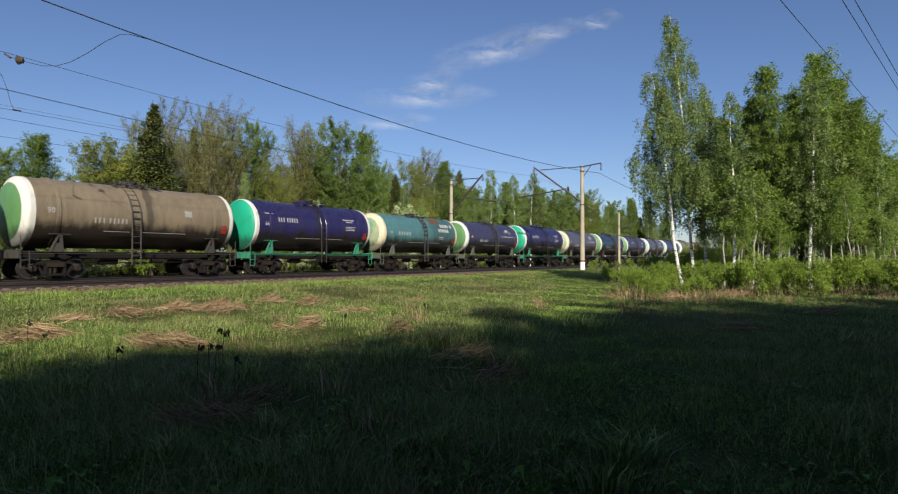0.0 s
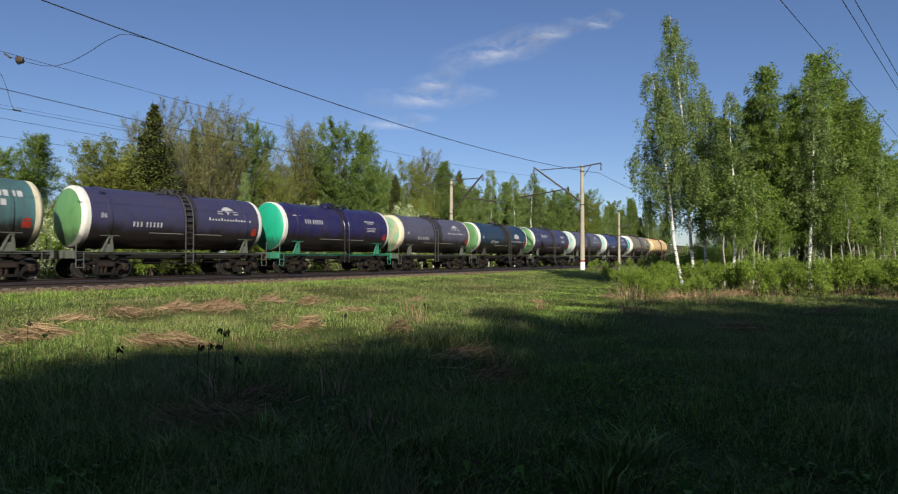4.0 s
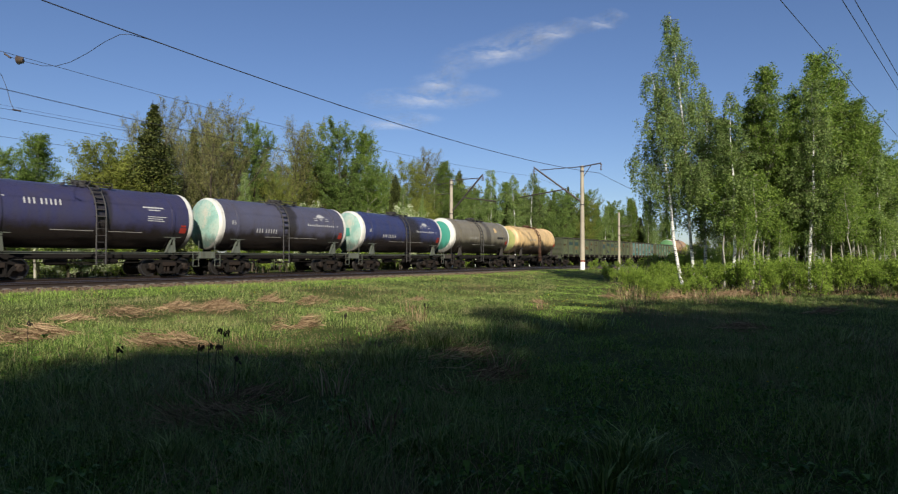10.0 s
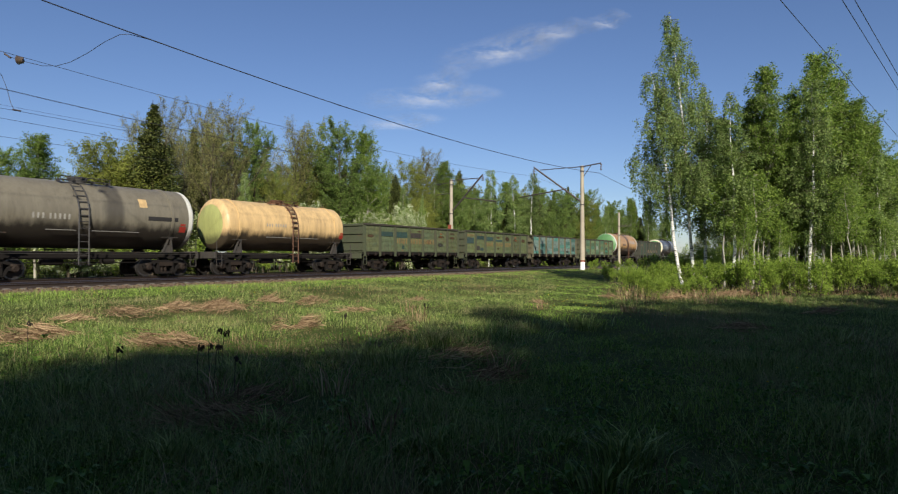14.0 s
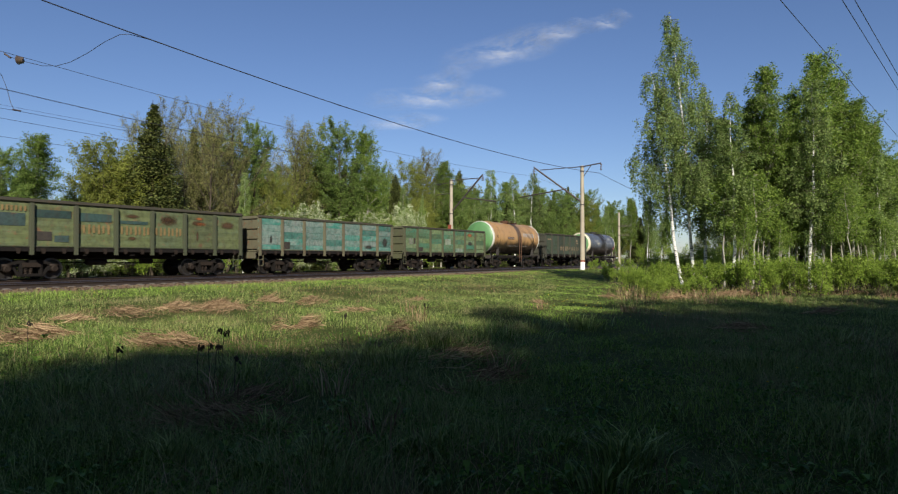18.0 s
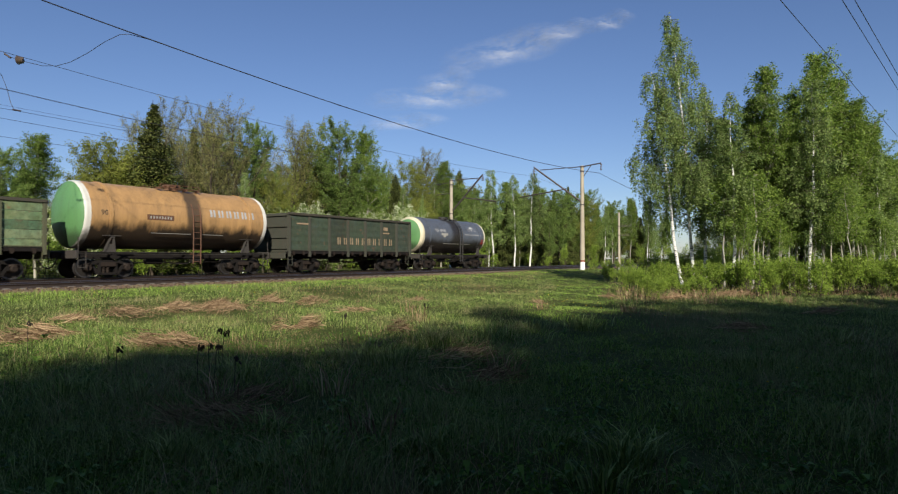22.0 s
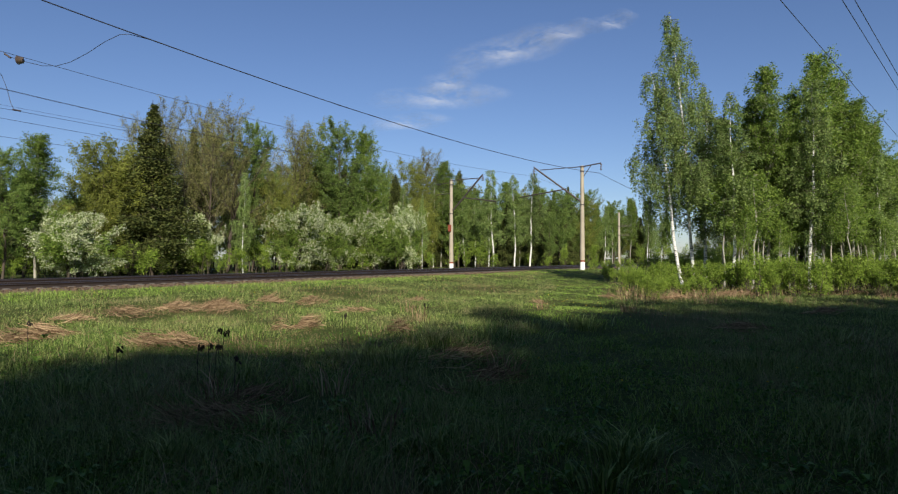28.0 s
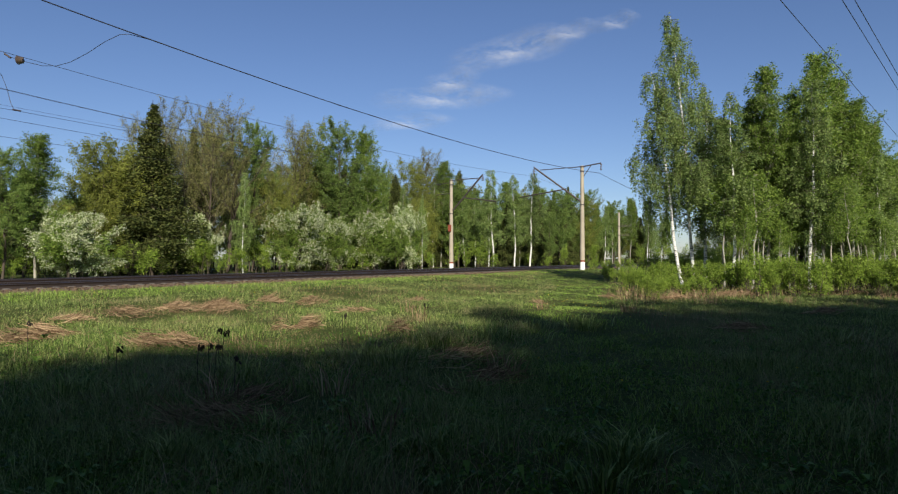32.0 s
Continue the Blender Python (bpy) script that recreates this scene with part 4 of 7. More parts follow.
def make_train():
    make_tank_wagon("tan tank wagon with a green end and white band", TAN, CAP_GREEN, BAND_WHITE, DARK_FRAME, FITTING, stout=1.05, ladder=-0.5)
    make_tank_wagon("grimy tan tank wagon, green end, wide white band", TAN, CAP_GREEN, BAND_WHITE, DARK_FRAME, FITTING, year="90",
                    number=(-2.4, 2.52, 0.26, 1), logo=[([(2.1, 2.5, 3.0, 3.3)], FADED)], disc=36, stout=1.06, ladder=-0.5)
    make_tank_wagon("deep blue tank wagon on a bright green frame, turquoise end", DEEP_BLUE, CAP_TEAL, BAND_WHITE, GREEN_FRAME, DEEP_BLUE, year="66",
                    number=(-3.35, 3.1, 0.3), lines=SMALL_LINES, disc=14, stout=1.04, ladder=0.35)
    make_tank_wagon("faded teal tank wagon with rust patches, cream band", TEAL, CAP_PALE, BAND_CREAM, GREY_FRAME, FITTING, year="66",
                    number=(-3.3, 2.75, 0.3), lines=[(2.6 + 0.26 * k, 2.8 + 0.26 * k, 3.55, 3.82) for k in range(7)] + [(2.2 + 0.26 * k, 2.4 + 0.26 * k, 3.15, 3.42) for k in range(6)] + [(2.2, 2.9, 2.7, 2.75), (2.2, 2.9, 2.55, 2.6)],
                    logo=[([(1.35, 2.75, 3.85, 4.25)], RUSTY_FITTING)], disc=40)
    make_tank_wagon("violet-blue tank wagon with a white emblem, green end", VIOLET, CAP_GREEN, BAND_WHITE, GREY_FRAME, FITTING, year="86", number=(-2.8, 2.5), logo=BTC, disc=26)
    make_tank_wagon("deep blue tank wagon on a bright green frame, turquoise end", DEEP_BLUE, CAP_TEAL, BAND_WHITE, GREEN_FRAME, DEEP_BLUE, number=(-3.35, 3.1, 0.3), lines=SMALL_LINES, disc=16, stout=1.04, ladder=0.35)
    make_tank_wagon("slate-violet tank wagon with a mottled pale end", SLATE, CAP_PALE, BAND_CREAM, GREY_FRAME, FITTING, year="86", number=(-2.9, 2.45), logo=BTC, disc=30, ladder=-0.55)
    make_tank_wagon("petrol-blue tank wagon stained black, green end", PETROL, CAP_GREEN, BAND_WHITE, DARK_FRAME, FITTING, year="86", number=(-2.8, 2.42),
                    logo=[([(2.1, 3.1, 2.95, 3.3), (2.3, 2.9, 3.3, 3.42)], PALE), ([(2.4, 2.8, 2.8, 2.9)], RED), BTC_LOW], disc=18, ladder=0.8)
    make_tank_wagon("violet-blue tank wagon with a green end", VIOLET, CAP_GREEN, BAND_WHITE, GREY_FRAME, FITTING, year="66", number=(-3.0, 3.3, 0.3), lines=SMALL_LINES, disc=16)
    make_tank_wagon("slate-violet tank wagon with a mottled whitish end", SLATE, CAP_MOTTLED, BAND_WHITE, GREY_FRAME, FITTING, year="85", number=(-2.6, 2.45), logo=BTC, disc=22, ladder=-0.5)
    make_tank_wagon("royal blue tank wagon, pale turquoise end with a darker patch", ROYAL, CAP_MOTTLED, BAND_WHITE, GREY_FRAME, FITTING, year="85", number=(-2.8, 2.5), logo=BTC, disc=24, cap_patch=CAP_BLUEGREEN, ladder=0.1)
    make_tank_wagon("stone-grey tank wagon, blue-green end, wide white band", STONE, CAP_BLUEGREEN, BAND_WHITE, DARK_FRAME, FITTING, number=(-2.5, 2.62, 0.26, 1),
                    logo=[([(2.2, 2.6, 3.35, 3.75)], CREAM), ([(2.6, 4.2, 2.75, 2.95)], BLACKISH)], disc=36, stout=1.05, ladder=-0.45)
    make_tank_wagon("cream tank wagon with rusty streaks and an olive end", CREAM, CAP_OLIVE, CREAM, DARK_FRAME, RUSTY_FITTING, half=5.0, number=(-2.0, 2.85, 0.2, 1), disc=40)
    lettering = [(-1.9 + 0.62 * k + d, -1.80 + 0.62 * k + d, 1.88, 2.36) for k in range(10) for d in (0, 0.2)] + [(3.0, 3.5, 3.0, 3.25), (2.8, 3.7, 2.75, 2.85), (-5.6, -4.6, 3.1, 3.2)]
    letters = [(x0 + d, x0 + d + 0.11, z0, z1) for x0 in [-2.62 + 0.44 * k for k in range(12)] for d, z0, z1 in ((0, 2.06, 2.5), (0.2, 2.1, 2.46))]
    w = make_open_wagon("moss-green open wagon with flaking paint", MOSS, MOSS_RIB, lettering=[r for r in letters if abs(abs((r[0] + r[1]) / 2) - 0.904) > 0.16], letter_mat=TAN_LETTER)
    for x0, x1, z0, z1, mat, text, rag in ((-2.6, -1.1, 2.55, 2.98, SLATE_PATCH, "slate repainted patch", 0), (-0.75, 0.78, 2.55, 2.95, DARK_PATCH, "dark repainted patch", 0), (0.1, 0.85, 2.98, 3.2, RUST_PATCH, "blotch of rust", 0.35), (-4.4, -2.9, 2.6, 2.95, SLATE_PATCH, "slate repainted patch", 0), (-1.8, -1.5, 1.65, 1.95, SLATE_PATCH, "slate repainted patch", 0),
                                           (3.3, 3.95, 2.92, 3.08, ORANGE_PATCH, "blotch of orange rust", 0.15), (3.3, 3.95, 2.66, 2.84, ORANGE_PATCH, "blotch of orange rust", 0.15), (3.0, 4.3, 2.6, 2.9, RUST_PATCH, "blotch of rust", 0.4), (4.75, 6.0, 2.55, 2.85, RUST_PATCH, "blotch of rust", 0.3), (4.8, 5.9, 2.95, 3.15, RUST_PATCH, "blotch of rust", 0.4), (1.2, 2.5, 2.0, 2.5, RUST_PATCH, "blotch of rust", 0.5), (2.9, 4.3, 1.8, 2.35, DARK_SMUDGE, "dark scuffed patch", 0.5), (-6.1, -5.0, 2.4, 2.8, RUST_PATCH, "blotch of rust", 0.4)):
        painted_patch(w, x0, x1, z0, z1, mat, text, rag)
    w = make_open_wagon("moss-green open wagon with patched paint and worn lettering", MOSS, MOSS_RIB, lettering=[(-6.0 + 0.17 * k, -5.91 + 0.17 * k, 2.95, 3.17) for k in range(8)] + [r for r in letters if abs(abs((r[0] + r[1]) / 2) - 0.904) > 0.16], letter_mat=TAN_LETTER)
    for x0, x1, z0, z1, mat, text, rag in ((-6.1, -4.75, 2.3, 2.85, SLATE_PATCH, "slate repainted patch", 0), (-4.4, -2.9, 2.7, 3.05, SLATE_PATCH, "slate repainted patch", 0), (-4.3, -3.7, 1.7, 2.1, DARK_PATCH, "dark repainted patch", 0), (-3.6, -3.0, 1.65, 1.95, SLATE_PATCH, "slate repainted patch", 0), (-2.55, -1.1, 2.62, 3.0, SLATE_PATCH, "slate repainted patch", 0), (-0.7, 0.7, 2.6, 2.75, SLATE_PATCH, "slate repainted patch", 0),
                                           (-0.6, 0.5, 2.8, 3.12, RUST_PATCH, "blotch of rust", 0.3), (1.15, 2.5, 2.55, 3.2, RUST_PATCH, "large blotch of rust", 0.12), (1.2, 2.3, 2.7, 3.1, RUST_PATCH, "large blotch of rust", 0.2), (3.3, 3.95, 2.95, 3.15, ORANGE_PATCH, "blotch of orange rust", 0.15), (3.25, 4.1, 2.65, 2.9, ORANGE_PATCH, "blotch of orange rust", 0.2), (3.0, 4.0, 2.6, 3.0, RUST_PATCH, "blotch of rust", 0.35), (4.75, 6.0, 2.5, 3.05, RUST_PATCH, "large blotch of rust", 0.25), (3.4, 3.6, 1.7, 2.5, RUST_PATCH, "run of rust", 0.2), (-0.4, 0.2, 1.75, 2.05, RUST_PATCH, "blotch of rust", 0.4)):
        painted_patch(w, x0, x1, z0, z1, mat, text, rag)
    w = make_open_wagon("weathered turquoise open wagon with grey patches", TURQ, TURQ_RIB, boarded=True)
    for x0, x1, z0, z1, mat, text, rag in ((-4.35, -3.85, 1.5, 1.95, DARK_PATCH, "dark repainted patch", 0), (-5.5, -5.2, 1.7, 2.4, DARK_SMUDGE, "dark scuffed patch", 0.3), (2.9, 4.3, 1.5, 1.95, DARK_SMUDGE, "dark scuffed patch", 0.3), (5.0, 5.9, 1.6, 2.6, DARK_SMUDGE, "dark scuffed patch", 0.5)):
        painted_patch(w, x0, x1, z0, z1, mat, text, rag, 0.018)
    w = make_open_wagon("green open wagon with turquoise patches", MEADOW, MEADOW_RIB, boarded=True)
    for x0, x1, z0, z1, mat, text, rag in ((3.0, 4.2, 2.8, 3.25, ORANGE_PATCH, "blotch of orange rust", 0.2), (3.05, 4.25, 2.0, 2.5, DARK_SMUDGE, "dark scuffed patch", 0.2), (-0.45, 0.45, 2.1, 2.6, PALE_PATCH, "pale repainted patch", 0), (-4.4, -3.7, 1.5, 1.85, DARK_PATCH, "grey repainted patch", 0), (-5.0, -4.75, 2.1, 2.55, DARK_PATCH, "dark repainted patch", 0), (-5.6, -5.1, 2.05, 2.55, PALE_PATCH, "pale repainted patch", 0), (1.3, 2.4, 1.5, 1.8, PALE_PATCH, "pale repainted patch", 0)):
        painted_patch(w, x0, x1, z0, z1, mat, text, rag, 0.018)
    make_tank_wagon("sandy orange tank wagon with rust runs, green end", SAND, CAP_GREEN, BAND_WHITE, DARK_FRAME, RUSTY_FITTING, year="90", year_mat=BLACKISH,
                    logo=[([(1.3 + 0.5 * k + d, 1.42 + 0.5 * k + d, 3.05, 3.42) for k in range(6) for d in (0, 0.2)], PALE), ([(-2.2, -0.8, 2.75, 3.0)], RUSTY_FITTING), ([(-2.05 + 0.15 * k, -1.97 + 0.15 * k, 2.81, 2.94) for k in range(8)], FADED)], placard=False, disc=14, stout=1.08, ladder=0.5)
    make_open_wagon("dark bottle-green open wagon with large pale lettering", BOTTLE, BOTTLE_RIB, lettering=lettering, letter_mat=BARE_STEEL, tall=0.33)
    make_tank_wagon("dark grey tank wagon, green end, wide cream-white band", ASH, CAP_GREEN, BAND_CREAM, DARK_FRAME, FITTING, number=(-3.2, 3.2, 0.28), logo=[([(-2.4, -1.4, 2.9, 3.1), (-2.1, -1.7, 2.75, 2.9)], FADED), BTC[0], BTC[1]], disc=30, ladder=0.55)


make_train()
# distance along the track from the first coupling to each coupling behind it
COUPLINGS = [-24.04, -12.02, 0.0, 11.813, 23.737, 35.667, 47.507, 59.367, 71.2, 83.11, 94.922, 106.859, 119.039, 131.139, 145.076, 158.807, 172.753, 186.918, 199.013, 213.402, 225.422]
START = 23.22


def run(t):
    """Metres that the train has run; it gathers speed gently."""
    return 8.254 * t + 0.0571 * t * t / 2 + 0.0007 * t ** 3 / 6


def motions():
    for (w, length), a, b in zip(wagons, COUPLINGS, COUPLINGS[1:]):
        walk(w, [(t, track_pose(START + (a + b) / 2 - run(t), 0, RAIL_Z)) for t in [0.5 * k for k in range(65)]])
    # the wheels roll without slip; axles in the same place of their bogies turn as one
    for ax, sets in wheelsets.items():
        rows = [(k / 15, Matrix.Translation((ax, 0, 0.475)) @ Matrix.Rotation(-run(k / 15) / 0.475, 4, "Y")) for k in range(481)]
        walk(sets[0], rows)
        keys = sets[0].animation_data
        for w in sets[1:]:
            w.rotation_mode = "QUATERNION"
            other = w.animation_data_create()
            other.action = keys.action
            other.action_slot = keys.action_slot
    walk(clouds, [(0.0, pose(0, 0, 0)), (32.0, pose(CLOUD_DRIFT, 0, 0))])


# ---- trees ----
def leaf_cards(rng, centres, size, spread, per, droop=0.0, flat=0.5):
    """Many small four-cornered leaves scattered round the centres. Returns vertices and faces."""
    n = len(centres) * per
    c = np.repeat(np.asarray(centres), per, 0) + np.clip(rng.normal(0, 1, (n, 3)), -1.7, 1.7) * spread
    if droop:
        c[:, 2] -= np.abs(rng.normal(0, droop, n))
    a = rng.normal(0, 1, (n, 3))
    a[:, 2] = a[:, 2] * flat - droop * 0.8
    a /= np.linalg.norm(a, axis=1, keepdims=True)
    b = np.cross(a, rng.normal(0, 1, (n, 3)))
    b /= np.linalg.norm(b, axis=1, keepdims=True) + 1e-9
    s = size * rng.uniform(0.6, 1.4, (n, 1))
    V = np.stack([c - a * s, c + b * s * 0.6, c + a * s, c - b * s * 0.6], 1).reshape(-1, 3)
    return V, np.arange(n * 4).reshape(-1, 4)


def tubes_np(lines, sides=4):
    """Tapered round limbs: each line has points (k, 3) and radii (k,)."""
    V, F, base = [], [], 0
    ang = np.arange(sides) * 2 * np.pi / sides
    for P, R in lines:
        P = np.asarray(P, float)
        d = np.gradient(P, axis=0)
        d /= np.linalg.norm(d, axis=1, keepdims=True) + 1e-9
        ref = np.where(np.abs(d[:, 2:3]) > 0.9, np.array([[1.0, 0, 0]]), np.array([[0, 0, 1.0]]))
        u = np.cross(d, ref)
        u /= np.linalg.norm(u, axis=1, keepdims=True) + 1e-9
        w = np.cross(d, u)
        ring = P[:, None] + (u[:, None] * np.cos(ang)[None, :, None] + w[:, None] * np.sin(ang)[None, :, None]) * np.asarray(R)[:, None, None]
        V.append(ring.reshape(-1, 3))
        i = base + np.arange(len(P) * sides).reshape(-1, sides)
        F.append(np.stack([i[:-1], i[1:], np.roll(i[1:], -1, 1), np.roll(i[:-1], -1, 1)], -1).reshape(-1, 4))
        base += len(P) * sides
    return np.concatenate(V), np.concatenate(F)


def tree_meshes(kind, seed, leaf, bark, height=10.0, width=2.5, base=0.2, limbs=34, per=34, size=0.11, spread=0.3, droop=0.0, rise=0.6, stems=1, lean=0.03, twigs=4, profile=None, girth=1.0, strands=0):
    """One tree: stem(s), limbs, twigs and leaves, in metres, foot at the origin. Returns the meshes of wood and crown."""
    rng = np.random.default_rng(seed)
    lines, tips = [], []
    for st in range(stems):
        off = rng.normal(0, 0.35, 2) * (stems > 1)
        h = height * (1 if st == 0 else rng.uniform(0.75, 0.95))
        ts = np.linspace(0, 1, 9)
        bend = np.cumsum(rng.normal(0, lean, (9, 2)), 0) * h * 0.35
        tilt = rng.normal(0, 0.06, 2) * h * (stems > 1)
        trunk = np.stack([off[0] + (bend[:, 0] - bend[0, 0]) + tilt[0] * ts, off[1] + (bend[:, 1] - bend[0, 1]) + tilt[1] * ts, ts * h], 1)
        r0 = (0.009 * height + 0.02) * girth
        lines.append((trunk, r0 * (1 - ts) ** 0.8 + 0.012))
        for k in range(limbs // stems):
            f = base + (1 - base) * ((k + rng.uniform(0, 1)) / (limbs // stems))
            p = np.array([np.interp(f, ts, trunk[:, i]) for i in range(3)])
            g = (f - base) / (1 - base)
            reach = width * (profile(g) if profile else math.sin(math.pi * (0.12 + 0.83 * g)) ** 0.8) * rng.uniform(0.6, 1.15)
            az = k * 2.4 + rng.normal(0, 0.5)
            out = np.array([math.cos(az), math.sin(az), 0])
            us = np.linspace(0, 1, 5)[:, None]
            up = rise * reach * rng.uniform(0.6, 1.2)
            limb = p + out * reach * us + np.array([0, 0, 1]) * (up * us - (droop * reach * 0.9) * us ** 2.2) + rng.normal(0, 0.05, (5, 3)) * us
            rl = (0.26 * r0 * (1.15 - g) + 0.006) * (1 - 0.85 * us[:, 0])
            lines.append((limb, rl))
            for j in range(twigs):
                u = rng.uniform(0.3, 1.0)
                q = np.array([np.interp(u, us[:, 0], limb[:, i]) for i in range(3)])
                d = rng.normal(0, 1, 3)
                d[2] = d[2] * 0.5 + (0.25 if not droop else -droop)
                d /= np.linalg.norm(d)
                ln = reach * 0.35 * rng.uniform(0.5, 1.2) + (0.12 if strands else 0.25)
                tw = q + d * ln * np.linspace(0, 1, 3)[:, None]
                lines.append((tw, [0.009 * girth, 0.006 * girth, 0.003]))
                tips += [tw[1], tw[2], q]
            tips.append(limb[-1])
    if strands:
        hung = []
        for p in tips:
            for _ in range(strands):
                ln = rng.uniform(0.35, 1.3) * (0.5 + 0.5 * min(1.0, (height - p[2]) / (0.5 * height)))
                q = np.asarray(p) + rng.normal(0, 0.14, 3)
                m = max(3, int(ln * 9))
                hung.append(q + np.stack([np.linspace(0, rng.normal(0, 0.1), m), np.linspace(0, rng.normal(0, 0.1), m), -np.linspace(0, ln, m)], 1))
        tips = np.concatenate(hung)
    Va, Fa = tubes_np([l for l in lines if len(l[0]) == 9], 7)
    Vb, Fb = tubes_np([l for l in lines if len(l[0]) < 9], 3)
    wood = grid_mesh(kind + "_wood", np.concatenate([Va, Vb]), np.concatenate([Fa, Fb + len(Va)]), bark, True)
    if bark is BIRCH_BARK:
        wood.materials.append(BARK)
        wood.polygons.foreach_set("material_index", np.repeat([0, 1], [len(Fa), len(Fb)]).astype(np.int32))
    crown = grid_mesh(kind + "_leaves", *leaf_cards(rng, tips, size, spread, per, droop * 0.5), leaf)
    return wood, crown


def along(P, u):
    """Places at the shares u of a polyline's points."""
    x = np.linspace(0, 1, len(P))
    return np.stack([np.interp(u, x, P[:, i]) for i in range(3)], -1)


def spray_tree(kind, seed, leaf, bark, height, width, profile, base=0.2, limbs=40, rise=0.8, sprays=9, dense=9.0, size=0.05, loose=0.07, girth=1.0, lean=0.02, tilt=(0, 0), stems=1, hang=0.0, limb_girth=0.26, low_bare=0.25, fork=0.0):
    """A tree whose leaves sit along separate sprays, with gaps between them. hang: length of the weeping twigs; tilt: how far the top leans."""
    rng = np.random.default_rng(seed)
    stout, thin, spots = [], [], []
    for st in range(stems):
        off = rng.normal(0, 0.3, 2) * (stems > 1)
        h = height * (1 if st == 0 else rng.uniform(0.7, 0.95))
        ts = np.linspace(0, 1, 11)
        bend = np.cumsum(rng.normal(0, lean, (11, 2)), 0) * h * 0.3
        spread_out = rng.normal(0, 0.08, 2) * h * (stems > 1)
        trunk = np.stack([off[0] + bend[:, 0] - bend[0, 0] + (tilt[0] + spread_out[0]) * ts, off[1] + bend[:, 1] - bend[0, 1] + (tilt[1] + spread_out[1]) * ts, ts * h], 1)
        r0 = (0.009 * height + 0.02) * girth
        stout.append((trunk, r0 * (1 - ts) ** 0.85 + 0.004))
        n = max(3, limbs // stems)
        for k in range(n):
            g = ((k + rng.uniform(0, 1)) / n) ** 0.9
            f = base + (0.998 - base) * g
            p = along(trunk, f)
            L = width * profile(g) * rng.choice((0.45, 0.75, 0.95, 1.1, 1.25)) * rng.uniform(0.85, 1.1) + 0.1
            az = k * 2.4 + rng.normal(0, 0.6)
            up = rise * rng.uniform(0.6, 1.4) * (1 + fork * g)
            out = np.array([math.cos(az), math.sin(az), up])
            out /= np.linalg.norm(out)
            us = np.linspace(0, 1, 6)
            wob = np.cumsum(rng.normal(0, 0.045, (6, 3)), 0) * L
            limb = p + out * (L * us)[:, None] + np.array([0, 0, 1]) * (L * ((0.22 if not hang else -0.3) * us ** 2))[:, None] + wob - wob[0]
            rl = (limb_girth * r0 * (1.2 - g) * (0.5 + 0.5 * L / width) + 0.006) * (1 - 0.85 * us)
            stout.append((limb, rl)) if limb_girth > 0.3 else thin.append((limb, rl))
            m = max(3, int(sprays * (0.4 + 0.6 * L / width)))
            for j in range(m):
                u = low_bare + (1 - low_bare) * (j + rng.uniform(0, 1)) / m
                q = along(limb, u)
                d = out * 0.8 + rng.normal(0, 0.65, 3) * np.array([1, 1, 0.7])
                if hang:
                    d[2] = d[2] * 0.4 - 0.1
                d /= np.linalg.norm(d)
                ln = (0.22 + 0.34 * L * (1.15 - u)) * rng.uniform(0.6, 1.3)
                v = np.linspace(0, 1, 4)
                tw = q + d * (ln * v)[:, None] - np.array([0, 0, 1]) * (0.12 * ln * v ** 2)[:, None]
                thin.append((tw, np.array([0.011, 0.008, 0.005, 0.003]) * girth))
                c = max(3, int(ln * dense * 4))
                spots.append(along(tw, rng.uniform(0.12, 1.05, c)))
                if hang:
                    for e in range(3):
                        w0 = along(tw, rng.uniform(0.3, 1.0))
                        hl = hang * rng.uniform(0.35, 1.2) * min(1.0, 0.35 + 1.3 * (1 - g))
                        sw = rng.normal(0, 0.16, 2) * hl
                        st_pts = w0 + np.stack([sw[0] * v ** 2, sw[1] * v ** 2, -hl * v], 1)
                        thin.append((st_pts, np.array([0.004, 0.0035, 0.003, 0.002])))
                        spots.append(along(st_pts, rng.uniform(0.05, 1.0, max(3, int(hl * dense * 2.2)))))
    Va, Fa = tubes_np(stout, 7)
    Vb, Fb = tubes_np(thin, 3)
    wood = grid_mesh(kind + "_wood", np.concatenate([Va, Vb]), np.concatenate([Fa, Fb + len(Va)]), bark, True)
    if bark is BIRCH_BARK:
        wood.materials.append(BARK)
        wood.polygons.foreach_set("material_index", np.repeat([0, 1], [len(Fa), len(Fb)]).astype(np.int32))
    crown = grid_mesh(kind + "_leaves", *leaf_cards(rng, np.concatenate(spots), size, loose, 1, 0.25 if hang else 0.0), leaf)
    return wood, crown


